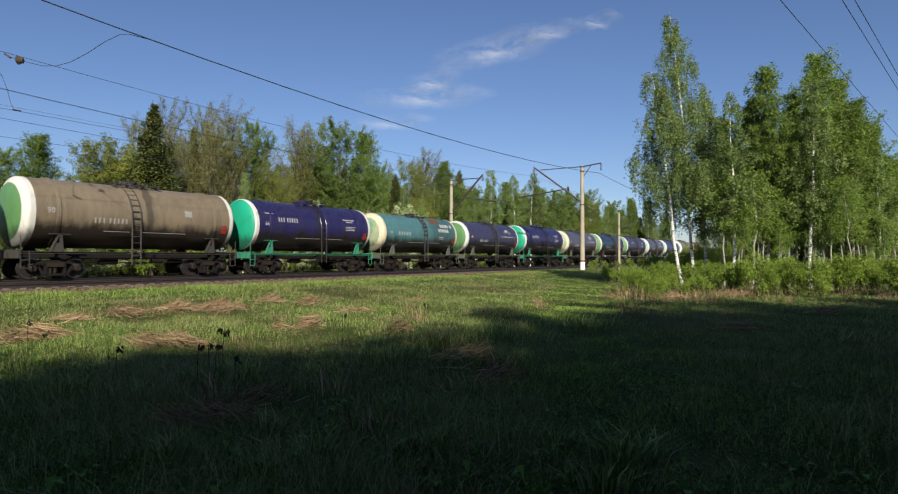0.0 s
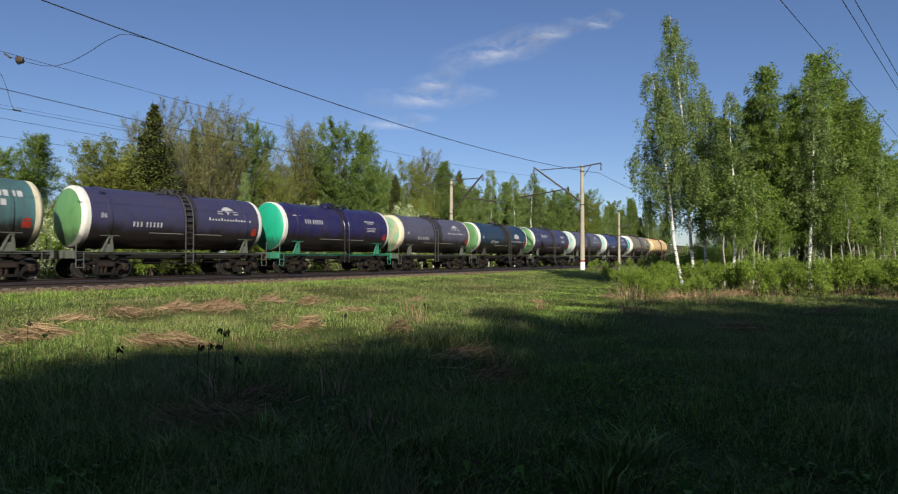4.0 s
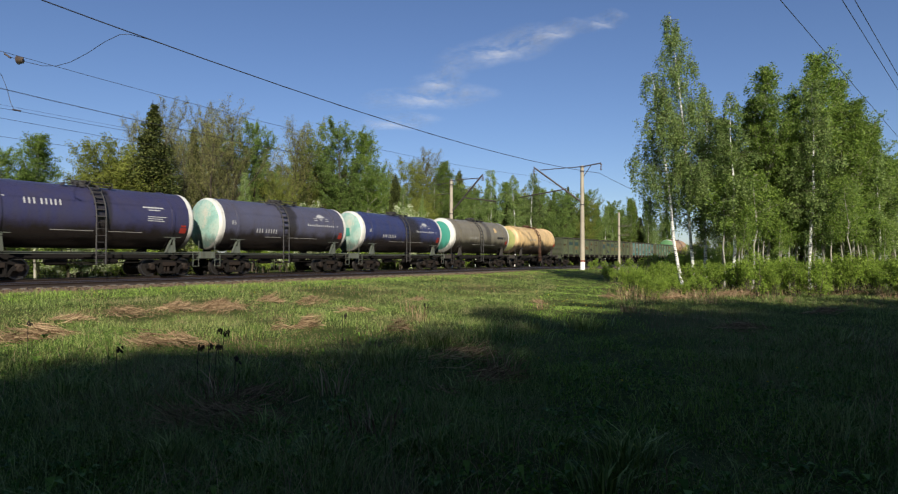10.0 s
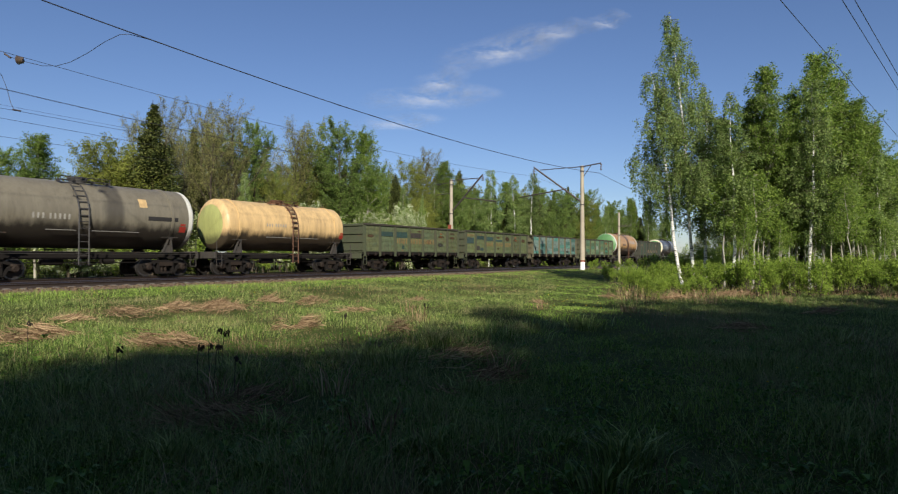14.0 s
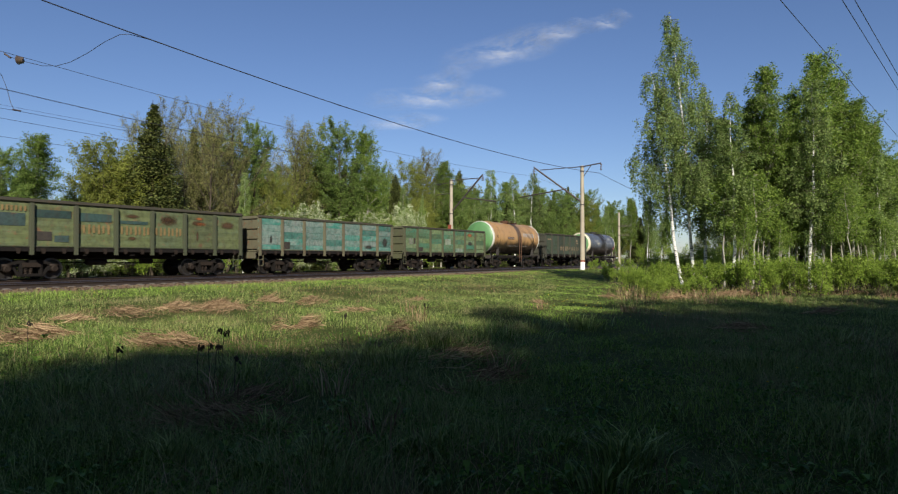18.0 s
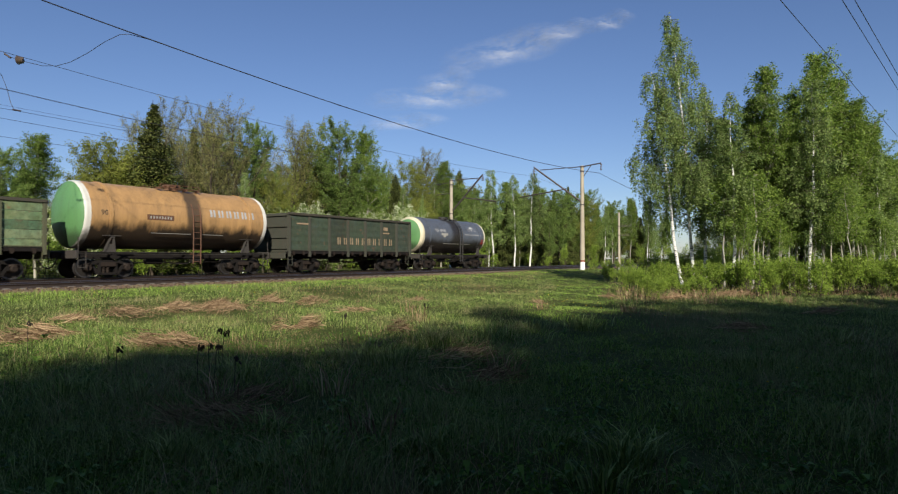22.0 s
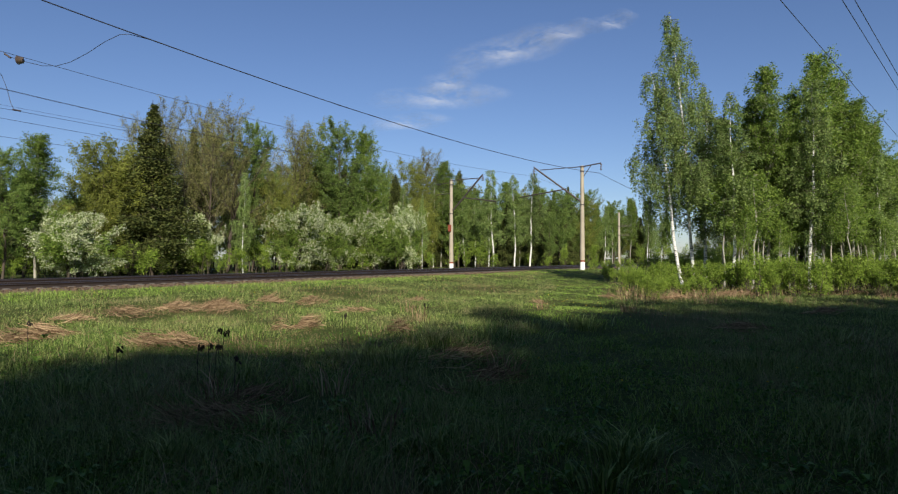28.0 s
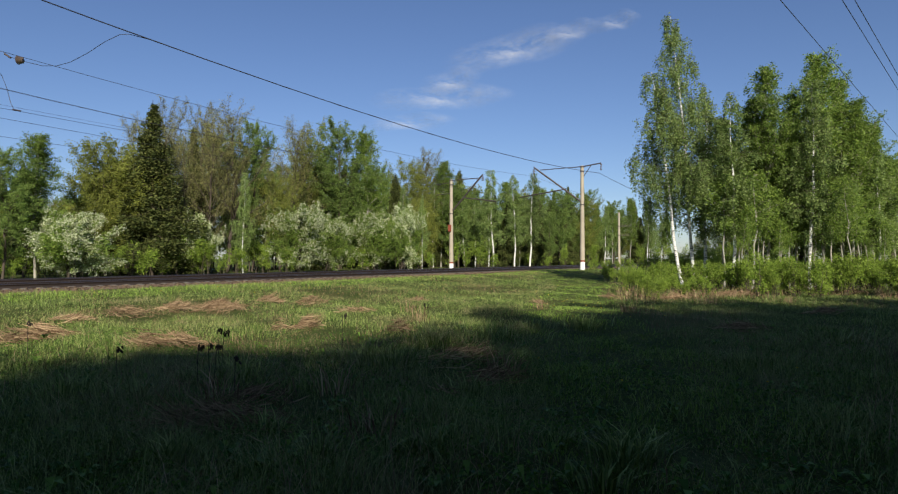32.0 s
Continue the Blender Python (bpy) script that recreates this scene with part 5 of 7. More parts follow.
def spruce_meshes(seed, height=14.0, width=3.0):
    """A spruce: whorls of limbs that dip and lift again at the tip, hung with curtains of needles; ragged, thin at the top."""
    rng = np.random.default_rng(seed)
    ts = np.linspace(0, 1, 7)
    lines = [(np.stack([rng.normal(0, 0.03, 7), rng.normal(0, 0.03, 7), ts * height], 1), 0.2 * (1 - ts) + 0.015)]
    centres = []
    z = height * 0.13
    while z < height * 0.985:
        g = z / height
        reach = 1.05 * width * (1 - g) ** 1.0 * rng.uniform(0.7, 1.1) + 0.15
        for k in range(6):
            az = rng.uniform(0, 2 * math.pi)
            r = reach * rng.choice((0.5, 0.8, 1.0, 1.25)) * rng.uniform(0.85, 1.1)
            us = np.linspace(0, 1, 6)
            out = np.array([math.cos(az), math.sin(az), 0])
            limb = np.array([0, 0, z]) + out * (r * us)[:, None] + np.array([0, 0, 1]) * (r * (-0.75 * us + 0.5 * us ** 2.5) * (1.25 - g))[:, None]
            lines.append((limb, 0.028 * (1 - 0.8 * us) * (1.2 - g)))
            n = max(6, int(r * 40))
            q = along(limb, rng.uniform(0.12, 1.0, n))
            q[:, 2] -= np.abs(rng.normal(0, 0.16 + 0.07 * r, n))
            side = np.array([-out[1], out[0], 0])
            q += side * (rng.normal(0, 0.13 * r + 0.03, n))[:, None]
            centres.append(q)
        z += height * 0.026 * (1.15 - 0.5 * g) * rng.uniform(0.7, 1.3)
    wood = grid_mesh("spruce_wood", *tubes_np(lines, 3), BARK, True)
    crown = grid_mesh("spruce_needles", *leaf_cards(rng, np.concatenate(centres), 0.075, 0.06, 5, 0.35, 0.3), LEAF["needle"])
    return wood, crown


def blossom_bush_meshes(seed, height=5.0, width=2.6, flowers=0.55):
    rng = np.random.default_rng(seed)
    wood, crown = spray_tree("bird_cherry", seed, LEAF["fresh"], BARK, height, width, lambda g: math.sin(math.pi * (0.36 + 0.58 * g)) ** 0.6, 0.04, 72, 0.55, 12, 14, 0.06, 0.12, 1.0, 0.05, stems=5)
    co = np.empty(len(crown.vertices) * 3, np.float32)
    crown.vertices.foreach_get("co", co)
    co = co.reshape(-1, 4, 3).mean(1)
    pick = co[rng.random(len(co)) < 0.6 * flowers]
    lump = np.array([math.sin(p[0] * 1.7 + seed) + math.sin(p[2] * 1.9) + math.sin(p[1] * 1.5) for p in pick])
    pick = pick[lump > -0.6 + (0.55 - flowers) * 2]
    pick = pick * np.array([1.04, 1.04, 1.02])
    bloom = grid_mesh("bird_cherry_blossom", *leaf_cards(rng, pick, 0.045, 0.07, 6, 0.1), LEAF["blossom"])
    return wood, crown, bloom


def dome(g):
    return math.sin(math.pi * (0.15 + 0.8 * g)) ** 0.7


def spire(g):
    return max(0.08, 1.0 - g) ** 0.75 * min(1.0, 0.5 + 2.2 * g)


def egg(g):
    return (max(0.0, 1.02 - g) ** 0.55) * min(1.0, 0.6 + 1.2 * g)


KINDS = {}
for i in range(3):
    KINDS["birch", i] = ("birch_tree", "slender white-trunked birch in fresh leaf", spray_tree("birch", 11 + i, LEAF["birch"], BIRCH_BARK, 13, 2.1, spire, 0.24, 66, 0.9, 8, 11, 0.06, 0.08, 0.75, 0.018, hang=0.55))
    KINDS["leafy", i] = ("deciduous_tree", "broad deciduous tree in dense fresh green leaf", spray_tree("leafy", 21 + i, LEAF["green"], BARK, 13, 3.3, dome, 0.14, 66, 0.8, 15, 16, 0.062, 0.12, 1.0, 0.03))
    KINDS["aspen", i] = ("aspen_tree", "upright young aspen with bright green leaves", spray_tree("aspen", 31 + i, LEAF["fresh"], GREY_BARK, 13, 2.8, egg, 0.26, 84, 1.0, 14, 20, 0.05, 0.10, 0.6, 0.02, fork=1.4))
    KINDS["young", i] = ("oak_tree", "tall oak with sparse brownish budding leaves", spray_tree("young", 41 + i, LEAF["young"], BARK, 14, 4.2, dome, 0.2, 40, 1.0, 20, 9, 0.045, 0.12, 1.3, 0.05, limb_girth=0.34, fork=0.5))
    KINDS["olive", i] = ("willow_tree", "rounded willow with yellowish green leaves", spray_tree("olive", 51 + i, LEAF["olive"], BARK, 11, 3.3, dome, 0.1, 64, 0.7, 15, 15, 0.06, 0.14, 1.0, 0.05, stems=2))
    KINDS["spruce", i] = ("spruce_tree", "dark conical spruce with drooping branches", spruce_meshes(61 + i))
    KINDS["bush", i] = ("bush", "fresh green roadside bush", spray_tree("bush", 71 + i, LEAF["shrub"], BARK, 2.2, 0.75, lambda g: 0.5 + 0.5 * math.sin(math.pi * (0.2 + 0.7 * g)), 0.05, 34, 1.4, 7, 12, 0.048, 0.08, 0.6, 0.08, stems=6))
    KINDS["cherry", i] = ("bird_cherry_bush", "bird cherry bush covered in white blossom", blossom_bush_meshes(81 + i, flowers=(0.6, 0.42, 0.2)[i]))
for i in range(3):
    KINDS["sapling", i] = ("young_tree", "thin leaning pale-stemmed young tree with few branches", tree_meshes("sapling", 91 + i, LEAF["fresh"], GREY_BARK, 9, 1.2, 0.5, 20, 16, 0.07, 0.26, 0.0, 0.7, 1, 0.04, 3, None, 0.6))
for i in range(2):
    KINDS["backleafy", i] = ("deciduous_tree", "deciduous tree in green leaf within the wood", tree_meshes("back", 121 + i, LEAF["green"], BARK, 13, 3.3, 0.1, 40, 12, 0.17, 0.42, 0.0, 0.55, 1, 0.03, 2))
    KINDS["backolive", i] = ("deciduous_tree", "yellowish green deciduous tree within the wood", tree_meshes("back", 131 + i, LEAF["olive"], BARK, 13, 3.3, 0.1, 40, 11, 0.17, 0.42, 0.0, 0.7, 1, 0.04, 2))
KINDS["bigbirch", 0] = ("birch_tree", "tall birch with hanging leafy twigs", spray_tree("tall_birch", 7, LEAF["birch"], BIRCH_BARK, 15, 3.9, lambda g: 0.06 + 0.94 * (1 - g) ** 1.1 * min(1.0, 0.8 + 1.5 * g), 0.25, 84, 0.5, 11, 10, 0.047, 0.06, 0.6, 0.012, (-0.9, 0.0), hang=1.2))
KINDS["bigbirch", 1] = ("birch_tree", "tall birch leaning outwards, with hanging leafy twigs", spray_tree("tall_birch", 8, LEAF["birch"], BIRCH_BARK, 11, 2.0, lambda g: 0.08 + 0.92 * (1 - g) ** 0.9, 0.40, 52, 0.5, 8, 12, 0.047, 0.06, 0.7, 0.014, (-1.2, 0.0), hang=0.9))
HEIGHTS = {"birch": 13, "leafy": 13.9, "aspen": 13.2, "young": 15.2, "olive": 11.6, "spruce": 14, "bush": 2.4, "cherry": 5, "bigbirch": 15, "sapling": 9, "backleafy": 13, "backolive": 13}


def plant(kind, variant, x, y, height, wide=1.0, turn=0.0, label=""):
    name, text, meshes = KINDS[kind, variant]
    tree = tagged(new(name), label or text, name.replace("_tree", " tree").replace("_", " ").replace(" bush", " bush"))
    full = {("bigbirch", 1): 11}.get((kind, variant), HEIGHTS[kind])
    k = height / full
    tree.matrix_basis = pose(x, y, float(ground_z(x, y)) - 0.05, 0, 0, turn) @ Matrix.Diagonal((k * wide, k * wide, k, 1))
    for n, me in zip(("trunk", "crown", "blossom"), meshes):
        part(n, me, None, tree)
    return tree


F = 1073.5


def by_sight(kind, variant, px, top, lat, wide=1.0, turn=0.0, label=""):
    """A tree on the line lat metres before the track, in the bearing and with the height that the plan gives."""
    x, y = at((px - 784) / F, lat)
    plant(kind, variant, x, y, (451 - top) / F * y + 1.5 - float(ground_z(x, y)), wide, turn, label)


def by_depth(kind, variant, px, top, depth, wide=1.0, turn=0.0, label=""):
    x = (px - 784) / F * depth
    plant(kind, variant, x, depth, (451 - top) / F * depth + 1.5 - float(ground_z(x, depth)), wide, turn, label)


# beyond the tracks
for row in (("leafy", 0, 5, 258, -9, 1.1), ("aspen", 0, 62, 236, -10, 1.5), ("leafy", 1, 40, 300, -16, 0.9), ("leafy", 2, -40, 250, -12, 1.0), ("olive", 0, 165, 272, -13, 0.8), ("olive", 1, 190, 236, -15, 1.1), ("olive", 2, 225, 262, -13.5, 1.0),
            ("spruce", 0, 265, 172, -12, 1.35), ("young", 0, 232, 200, -20, 0.9), ("young", 1, 300, 180, -21, 0.9), ("young", 2, 345, 190, -20, 0.9),
            ("young", 0, 395, 186, -16, 1.1), ("young", 1, 370, 215, -14, 0.9), ("young", 2, 320, 230, -14, 0.8), ("leafy", 1, 440, 210, -17, 0.75), ("birch", 1, 425, 300, -10, 0.9), ("young", 1, 508, 216, -20, 1.0), ("olive", 2, 545, 225, -24, 0.75),
            ("leafy", 2, 592, 214, -18, 0.95), ("aspen", 0, 640, 236, -18, 1.2), ("spruce", 1, 690, 300, -14, 1.1), ("leafy", 0, 665, 290, -22, 0.7), ("young", 2, 735, 264, -22, 1.0), ("olive", 2, 715, 280, -20, 0.9), ("aspen", 0, 770, 285, -18, 1.3), ("olive", 0, 760, 285, -22, 0.7),
            ("birch", 2, 737, 340, -9, 0.7), ("spruce", 2, 802, 292, -20, 1.1), ("spruce", 1, 822, 330, -20, 1.1), ("spruce", 0, 778, 330, -18, 1.0), ("birch", 0, 862, 296, -8.5, 1.2), ("birch", 1, 898, 305, -10, 1.2), ("birch", 2, 925, 300, -9, 1.3), ("aspen", 1, 885, 320, -16, 1.4),
            ("spruce", 0, 968, 330, -14, 0.8), ("spruce", 1, 992, 322, -14, 1.0), ("spruce", 2, 1024, 342, -16, 0.9), ("spruce", 0, 1043, 350, -18, 0.9), ("aspen", 2, 1070, 362, -14, 0.9),
            ("aspen", 0, 1100, 352, -14, 1.0), ("birch", 0, 1130, 345, -12, 1.0), ("leafy", 2, 960, 375, -8, 0.8), ("leafy", 1, 850, 370, -20, 0.8), ("olive", 1, 490, 300, -15, 0.7),
            ("young", 2, 470, 260, -26, 0.9), ("leafy", 0, 350, 300, -22, 0.8), ("spruce", 2, 560, 310, -20, 1.2), ("spruce", 0, 530, 320, -18, 1.0), ("leafy", 1, 800, 340, -28, 0.8), ("leafy", 0, 620, 320, -26, 0.9)):
    kind, v, px, top, lat, wide = row
    by_sight(kind, v, px, top, lat, wide, px * 37 % 360)
for v, px, top, lat, wide in ((0, 116, 374, -7, 1.2), (0, 348, 378, -11, 0.55), (1, 515, 364, -8, 0.9), (1, 572, 378, -8.5, 0.85), (2, 648, 378, -8.5, 0.9), (1, 700, 366, -8.5, 0.75)):
    by_sight("cherry", v, px, top, lat, wide, px * 53 % 360)
rng_w = random.Random(5)
# the close second row, of mixed kinds
SKYLINE = ((-60, 250), (0, 262), (60, 240), (95, 310), (120, 325), (150, 285), (190, 240), (235, 205), (300, 182), (395, 190), (440, 215), (480, 245), (510, 222), (600, 216), (640, 238), (665, 285), (700, 270), (745, 266), (800, 292), (925, 300), (970, 330), (1050, 360), (1140, 372))
for k in range(42):
    px = -50 + 28 * k + rng_w.uniform(-8, 8)
    top = float(np.interp(px, *zip(*SKYLINE))) + rng_w.uniform(28, 85)
    kind = rng_w.choice(("young", "young", "olive", "leafy", "spruce") if px < 760 else ("birch", "birch", "leafy", "spruce", "olive"))
    by_sight(kind, rng_w.randrange(3), px, top, rng_w.uniform(-28, -19), rng_w.uniform(0.9, 1.2), rng_w.uniform(0, 360))
# the wood behind and the undergrowth at its foot
for k in range(46):
    px = -60 + 27 * k
    kind = rng_w.choice(("backleafy", "backleafy", "backolive"))
    by_sight(kind, rng_w.randrange(2), px + rng_w.uniform(-10, 10), rng_w.uniform(0, 40) + (345 if px < 140 else 310 if px < 700 else 310 + (px - 700) * 0.16), rng_w.uniform(-38, -28), rng_w.uniform(0.8, 1.1), rng_w.uniform(0, 360))
for k in range(44):
    px = -30 + 28 * k + rng_w.uniform(-10, 10)
    by_sight("bush", rng_w.randrange(3), px, 442 + rng_w.uniform(-22, 14), rng_w.uniform(-13, -7), rng_w.uniform(0.8, 1.2), rng_w.uniform(0, 360))
for k in range(30):
    px = -40 + 40 * k + rng_w.uniform(-12, 12)
    by_sight(rng_w.choice(("leafy", "spruce", "olive", "young")), rng_w.randrange(3), px, 385 + rng_w.uniform(-20, 20), rng_w.uniform(-22, -15), rng_w.uniform(1.1, 1.5), rng_w.uniform(0, 360))

# the near edge of the far wood, closing up towards the bend
for k in range(44):
    px = 690 + 11 * k + rng_w.uniform(-4, 4)
    top = 330 + rng_w.uniform(-14, 30) + max(0, px - 930) * 0.13
    by_sight(rng_w.choice(("leafy", "birch", "olive", "aspen", "birch", "spruce")), rng_w.randrange(3), px, top, rng_w.uniform(-20, -10), rng_w.uniform(0.9, 1.25), rng_w.uniform(0, 360))
# this side of the tracks
by_depth("bigbirch", 0, 1212, 24, 33, 1.0, 0)
by_depth("bigbirch", 1, 1192, 118, 32, 1.05, 0)
by_depth("birch", 2, 1232, 148, 34, 1.15, 60)
by_depth("birch", 1, 1280, 160, 30.5, 1.15, 100)
for kind, v, px, top, depth, wide in (("aspen", 1, 1340, 122, 32, 1.08), ("aspen", 0, 1304, 180, 33, 1.1), ("aspen", 2, 1385, 165, 33, 1.15), ("birch", 0, 1414, 140, 30.5, 1.1), ("aspen", 0, 1436, 100, 32.5, 1.08), ("aspen", 1, 1474, 140, 33, 1.12),
                                      ("aspen", 2, 1520, 222, 33, 1.4), ("birch", 2, 1535, 262, 32, 1.3), ("leafy", 0, 1562, 285, 34, 1.2), ("aspen", 2, 1266, 215, 35, 1.1), ("leafy", 1, 1330, 225, 37, 1.2), ("leafy", 2, 1400, 225, 37, 1.2),
                                      ("leafy", 1, 1455, 235, 38, 1.2), ("leafy", 0, 1500, 270, 38, 1.2), ("leafy", 2, 1610, 270, 35, 1.0), ("olive", 0, 1222, 396, 62, 1.0), ("leafy", 1, 1252, 385, 58, 1.0), ("olive", 1, 1285, 380, 56, 1.0), ("aspen", 0, 1492, 176, 31.5, 1.2), ("aspen", 1, 1650, 240, 36, 0.9)):
    by_depth(kind, v, px, top, depth, wide, px * 29 % 360)
for k in range(16):
    by_depth(rng_w.choice(("backleafy", "backolive")), rng_w.randrange(2), 1290 + 27 * k, rng_w.uniform(260, 330), rng_w.uniform(50, 75), 0.9, rng_w.uniform(0, 360))
for k in range(66):
    px = 1125 + 7.7 * k + rng_w.uniform(-8, 8)
    d = rng_w.uniform(22.5, 34)
    by_depth("bush", rng_w.randrange(3), px, rng_w.uniform(478, 494) - 24 * (px > 1240) - (rng_w.uniform(0, 18) if px > 1300 else 0), d, rng_w.uniform(0.75, 1.2), rng_w.uniform(0, 360))
for k in range(9):
    px = 1240 + 40 * k + rng_w.uniform(-6, 6)
    by_depth("bush", rng_w.randrange(3), px, rng_w.uniform(425, 450), rng_w.uniform(38, 46), rng_w.uniform(0.6, 0.9), rng_w.uniform(0, 360))
for px, top, depth, wide in ((1030, 456, 54, 0.9), (1040, 452, 56, 0.9), (1054, 455, 53, 0.9), (1066, 458, 50, 0.8), (1080, 455, 54, 0.9), (1100, 452, 50, 0.9), (1120, 450, 48, 0.9), (1135, 446, 46, 0.9), (1150, 444, 48, 0.9), (1168, 442, 50, 1.0), (1185, 440, 52, 1.0), (1200, 436, 50, 1.0), (1222, 432, 48, 0.9), (1242, 430, 50, 0.9), (1270, 425, 52, 1.0),
                             (1098, 470, 27, 0.9), (1112, 464, 29, 1.0), (1128, 468, 26, 1.0), (1142, 460, 30, 1.0), (1158, 466, 28, 1.0), (1172, 458, 30, 1.1), (1205, 462, 28, 1.0), (1222, 455, 30, 1.0), (1238, 460, 28, 1.0), (1085, 466, 33, 0.9), (1070, 468, 36, 0.9), (1058, 464, 40, 0.9)):
    by_depth("bush", px % 3, px, top, depth, wide, px * 31 % 360)
# thin bare and leafy stems inside the wood
for k in range(24):
    px = 1262 + 13 * k + rng_w.uniform(-6, 6)
    by_depth("sapling", k % 3, px, rng_w.uniform(270, 385), rng_w.uniform(28.5, 33), rng_w.uniform(0.8, 1.3), rng_w.uniform(0, 360))
# the edge of the wood that shades the meadow, beside and behind the camera
for k in range(22):
    u = k / 21
    x, y = -16 + 46 * u + rng_w.uniform(-0.8, 0.8), min(-28.6 + 30 * u, -4.5) + rng_w.uniform(-1, 1)
    plant(rng_w.choice(("backleafy", "backolive")), k % 2, x, y, rng_w.uniform(12.8, 14.8), 1.25, rng_w.uniform(0, 360))
    plant("backleafy", (k + 1) % 2, x + 1.5, y - 4, rng_w.uniform(14, 16), 1.3, rng_w.uniform(0, 360))
    # unseen lower rows, added to stop sunlight leaking through the wood
    plant("backolive", k % 2, x + 2, y - 2.5, rng_w.uniform(7, 9), 1.4, rng_w.uniform(0, 360))
    plant("backleafy", k % 2, x + 0.6, y + 3.4 - 2 * u, rng_w.uniform(10, 11.5), 1.35, rng_w.uniform(0, 360))

# unseen narrow tree, added to cast a bump in the meadow's shadow edge
plant("backleafy", 0, 5.0, -8.7, 14.2, 0.45, 70)
# unseen row close behind, added to keep skylight off the foreground
for k in range(11):
    plant("backleafy" if k % 2 else "backolive", k % 2, -11 + 3.1 * k + rng_w.uniform(-0.5, 0.5), -8.5 + 0.32 * k + rng_w.uniform(-0.6, 0.6), rng_w.uniform(7.5, 9.0), 1.5, 40 * k)

# unseen side trees, added to darken the near corners and extend the shadow edge
for x, y, h in ((8.6, 2.4, 10.3), (12.2, 5.4, 9.0), (16.2, 9.0, 8.0), (20.0, 13.0, 5.6), (7.0, -1.5, 8.5), (14.0, 2.5, 8.5), (18.5, 7.0, 8.0), (-9.0, -3.5, 6.5), (-9.0, 3.0, 2.8), (-11.5, 6.0, 2.8), (-8.0, -1.0, 5.0), (-12.0, 1.5, 4.5)):
    plant("leafy", int(x) % 3, x, y, h, 1.0 if h > 7 else 1.7, x * 50 % 360)

# ---- grass ----
def blades(seed, n, reach, height, width, keep, material, name, label, lie=0.6, far_bias=0.5, ragged=0.4):
    """Grass on the meadow before the camera, thinner with distance; keep decides by place."""
    rng = np.random.default_rng(seed)
    y = reach[0] * (reach[1] / reach[0]) ** (rng.random(n) ** far_bias)
    x = rng.uniform(-0.84, 0.84, n) * (y + 1.0)
    ok = (lateral(x, y) > 8.3 + rng.normal(0, 0.25, n) + 0.3 * np.sin(x * 0.9)) & keep(x, y, rng)
    x, y = x[ok], y[ok]
    n = len(x)
    clump = 1 - ragged + 2 * ragged * (np.sin(x * 2.3 + 1.1 * np.sin(y * 1.7)) * np.sin(y * 2.9 + 0.8 * np.sin(x * 1.3)) * 0.5 + 0.5)
    clump = clump * (1.1 - ragged + 1.6 * ragged * (np.sin(x * 9.1 + 2.0 * np.sin(y * 5.3)) * np.sin(y * 8.3 + 1.7 * np.sin(x * 6.1)) * 0.5 + 0.5) ** 1.5)
    h = height * clump * rng.uniform(0.5, 1.3, n) * np.interp(y, [4, 12], [1.0, 0.75]) * np.where(on_path(x, y), 0.55, 1.0)
    z = ground_z(x, y) - 0.015
    az = rng.uniform(0, 2 * np.pi, n)
    dx, dy = np.cos(az), np.sin(az)
    bend = h * lie * rng.uniform(0.2, 1.8, n)
    w = width * (0.7 + 0.03 * y) * rng.uniform(0.6, 1.3, n)
    px, py = -dy * w / 2, dx * w / 2
    pts = []
    for u, k in ((0, 1.0), (0.55, 0.8), (1, 0.1)):
        for e in (-1, 1):
            pts.append(np.stack([x + e * px * k + dx * bend * u ** 1.8, y + e * py * k + dy * bend * u ** 1.8, z + h * (u - 0.12 * u ** 3)], 1))
    V = np.stack(pts, 1).reshape(-1, 3)
    i = np.arange(n)[:, None] * 6
    Fc = np.concatenate([i + np.array([0, 1, 3, 2]), i + np.array([2, 3, 5, 4])], 0)
    return tagged(new(name, grid_mesh(name, V, Fc, material)), label, "grass", kind="stuff")


def dryness(x, y):
    return np.sin(x * 0.55 + 0.9 * np.sin(y * 0.31)) * np.sin(y * 0.48 + 0.7 * np.sin(x * 0.37)) + 0.35 * np.sin(x * 1.9) * np.sin(y * 1.6)


def on_path(x, y):
    """The trodden green strip that leads from the camera's right towards the poles."""
    return np.abs(x - 0.2 * y - 0.4 - 0.5 * np.sin(y * 0.25)) < 1.05 + 0.02 * y


blades(1, 430000, (2.0, 60.0), 0.16, 0.0055, lambda x, y, r: (dryness(x, y) < 0.45 + 0.4 * r.random(len(x))) & (~on_path(x, y) | (r.random(len(x)) < 0.5)), GRASS, "meadow_grass", "fresh green spring grass of the meadow")
blades(5, 16000, (1.9, 9.0), 0.27, 0.007, lambda x, y, r: dryness(x * 1.7, y * 1.7) < 0.05 + 0.5 * r.random(len(x)), GRASS, "foreground_grass", "longer shaded green grass close by", 0.9, 1.0, 0.85)
blades(6, 7000, (1.9, 11.0), 0.30, 0.0045, lambda x, y, r: dryness(x * 1.3, y * 1.3) > -0.2, STRAW, "dry_foreground_grass", "dry grass stalks in the shade close by", 0.9, 1.0)
blades(4, 150000, (3.5, 60.0), 0.17, 0.008, lambda x, y, r: on_path(x, y) | (lateral(x, y) < 11.5), BRIGHT_GRASS, "lush_grass", "short lush green grass on the path and embankment")
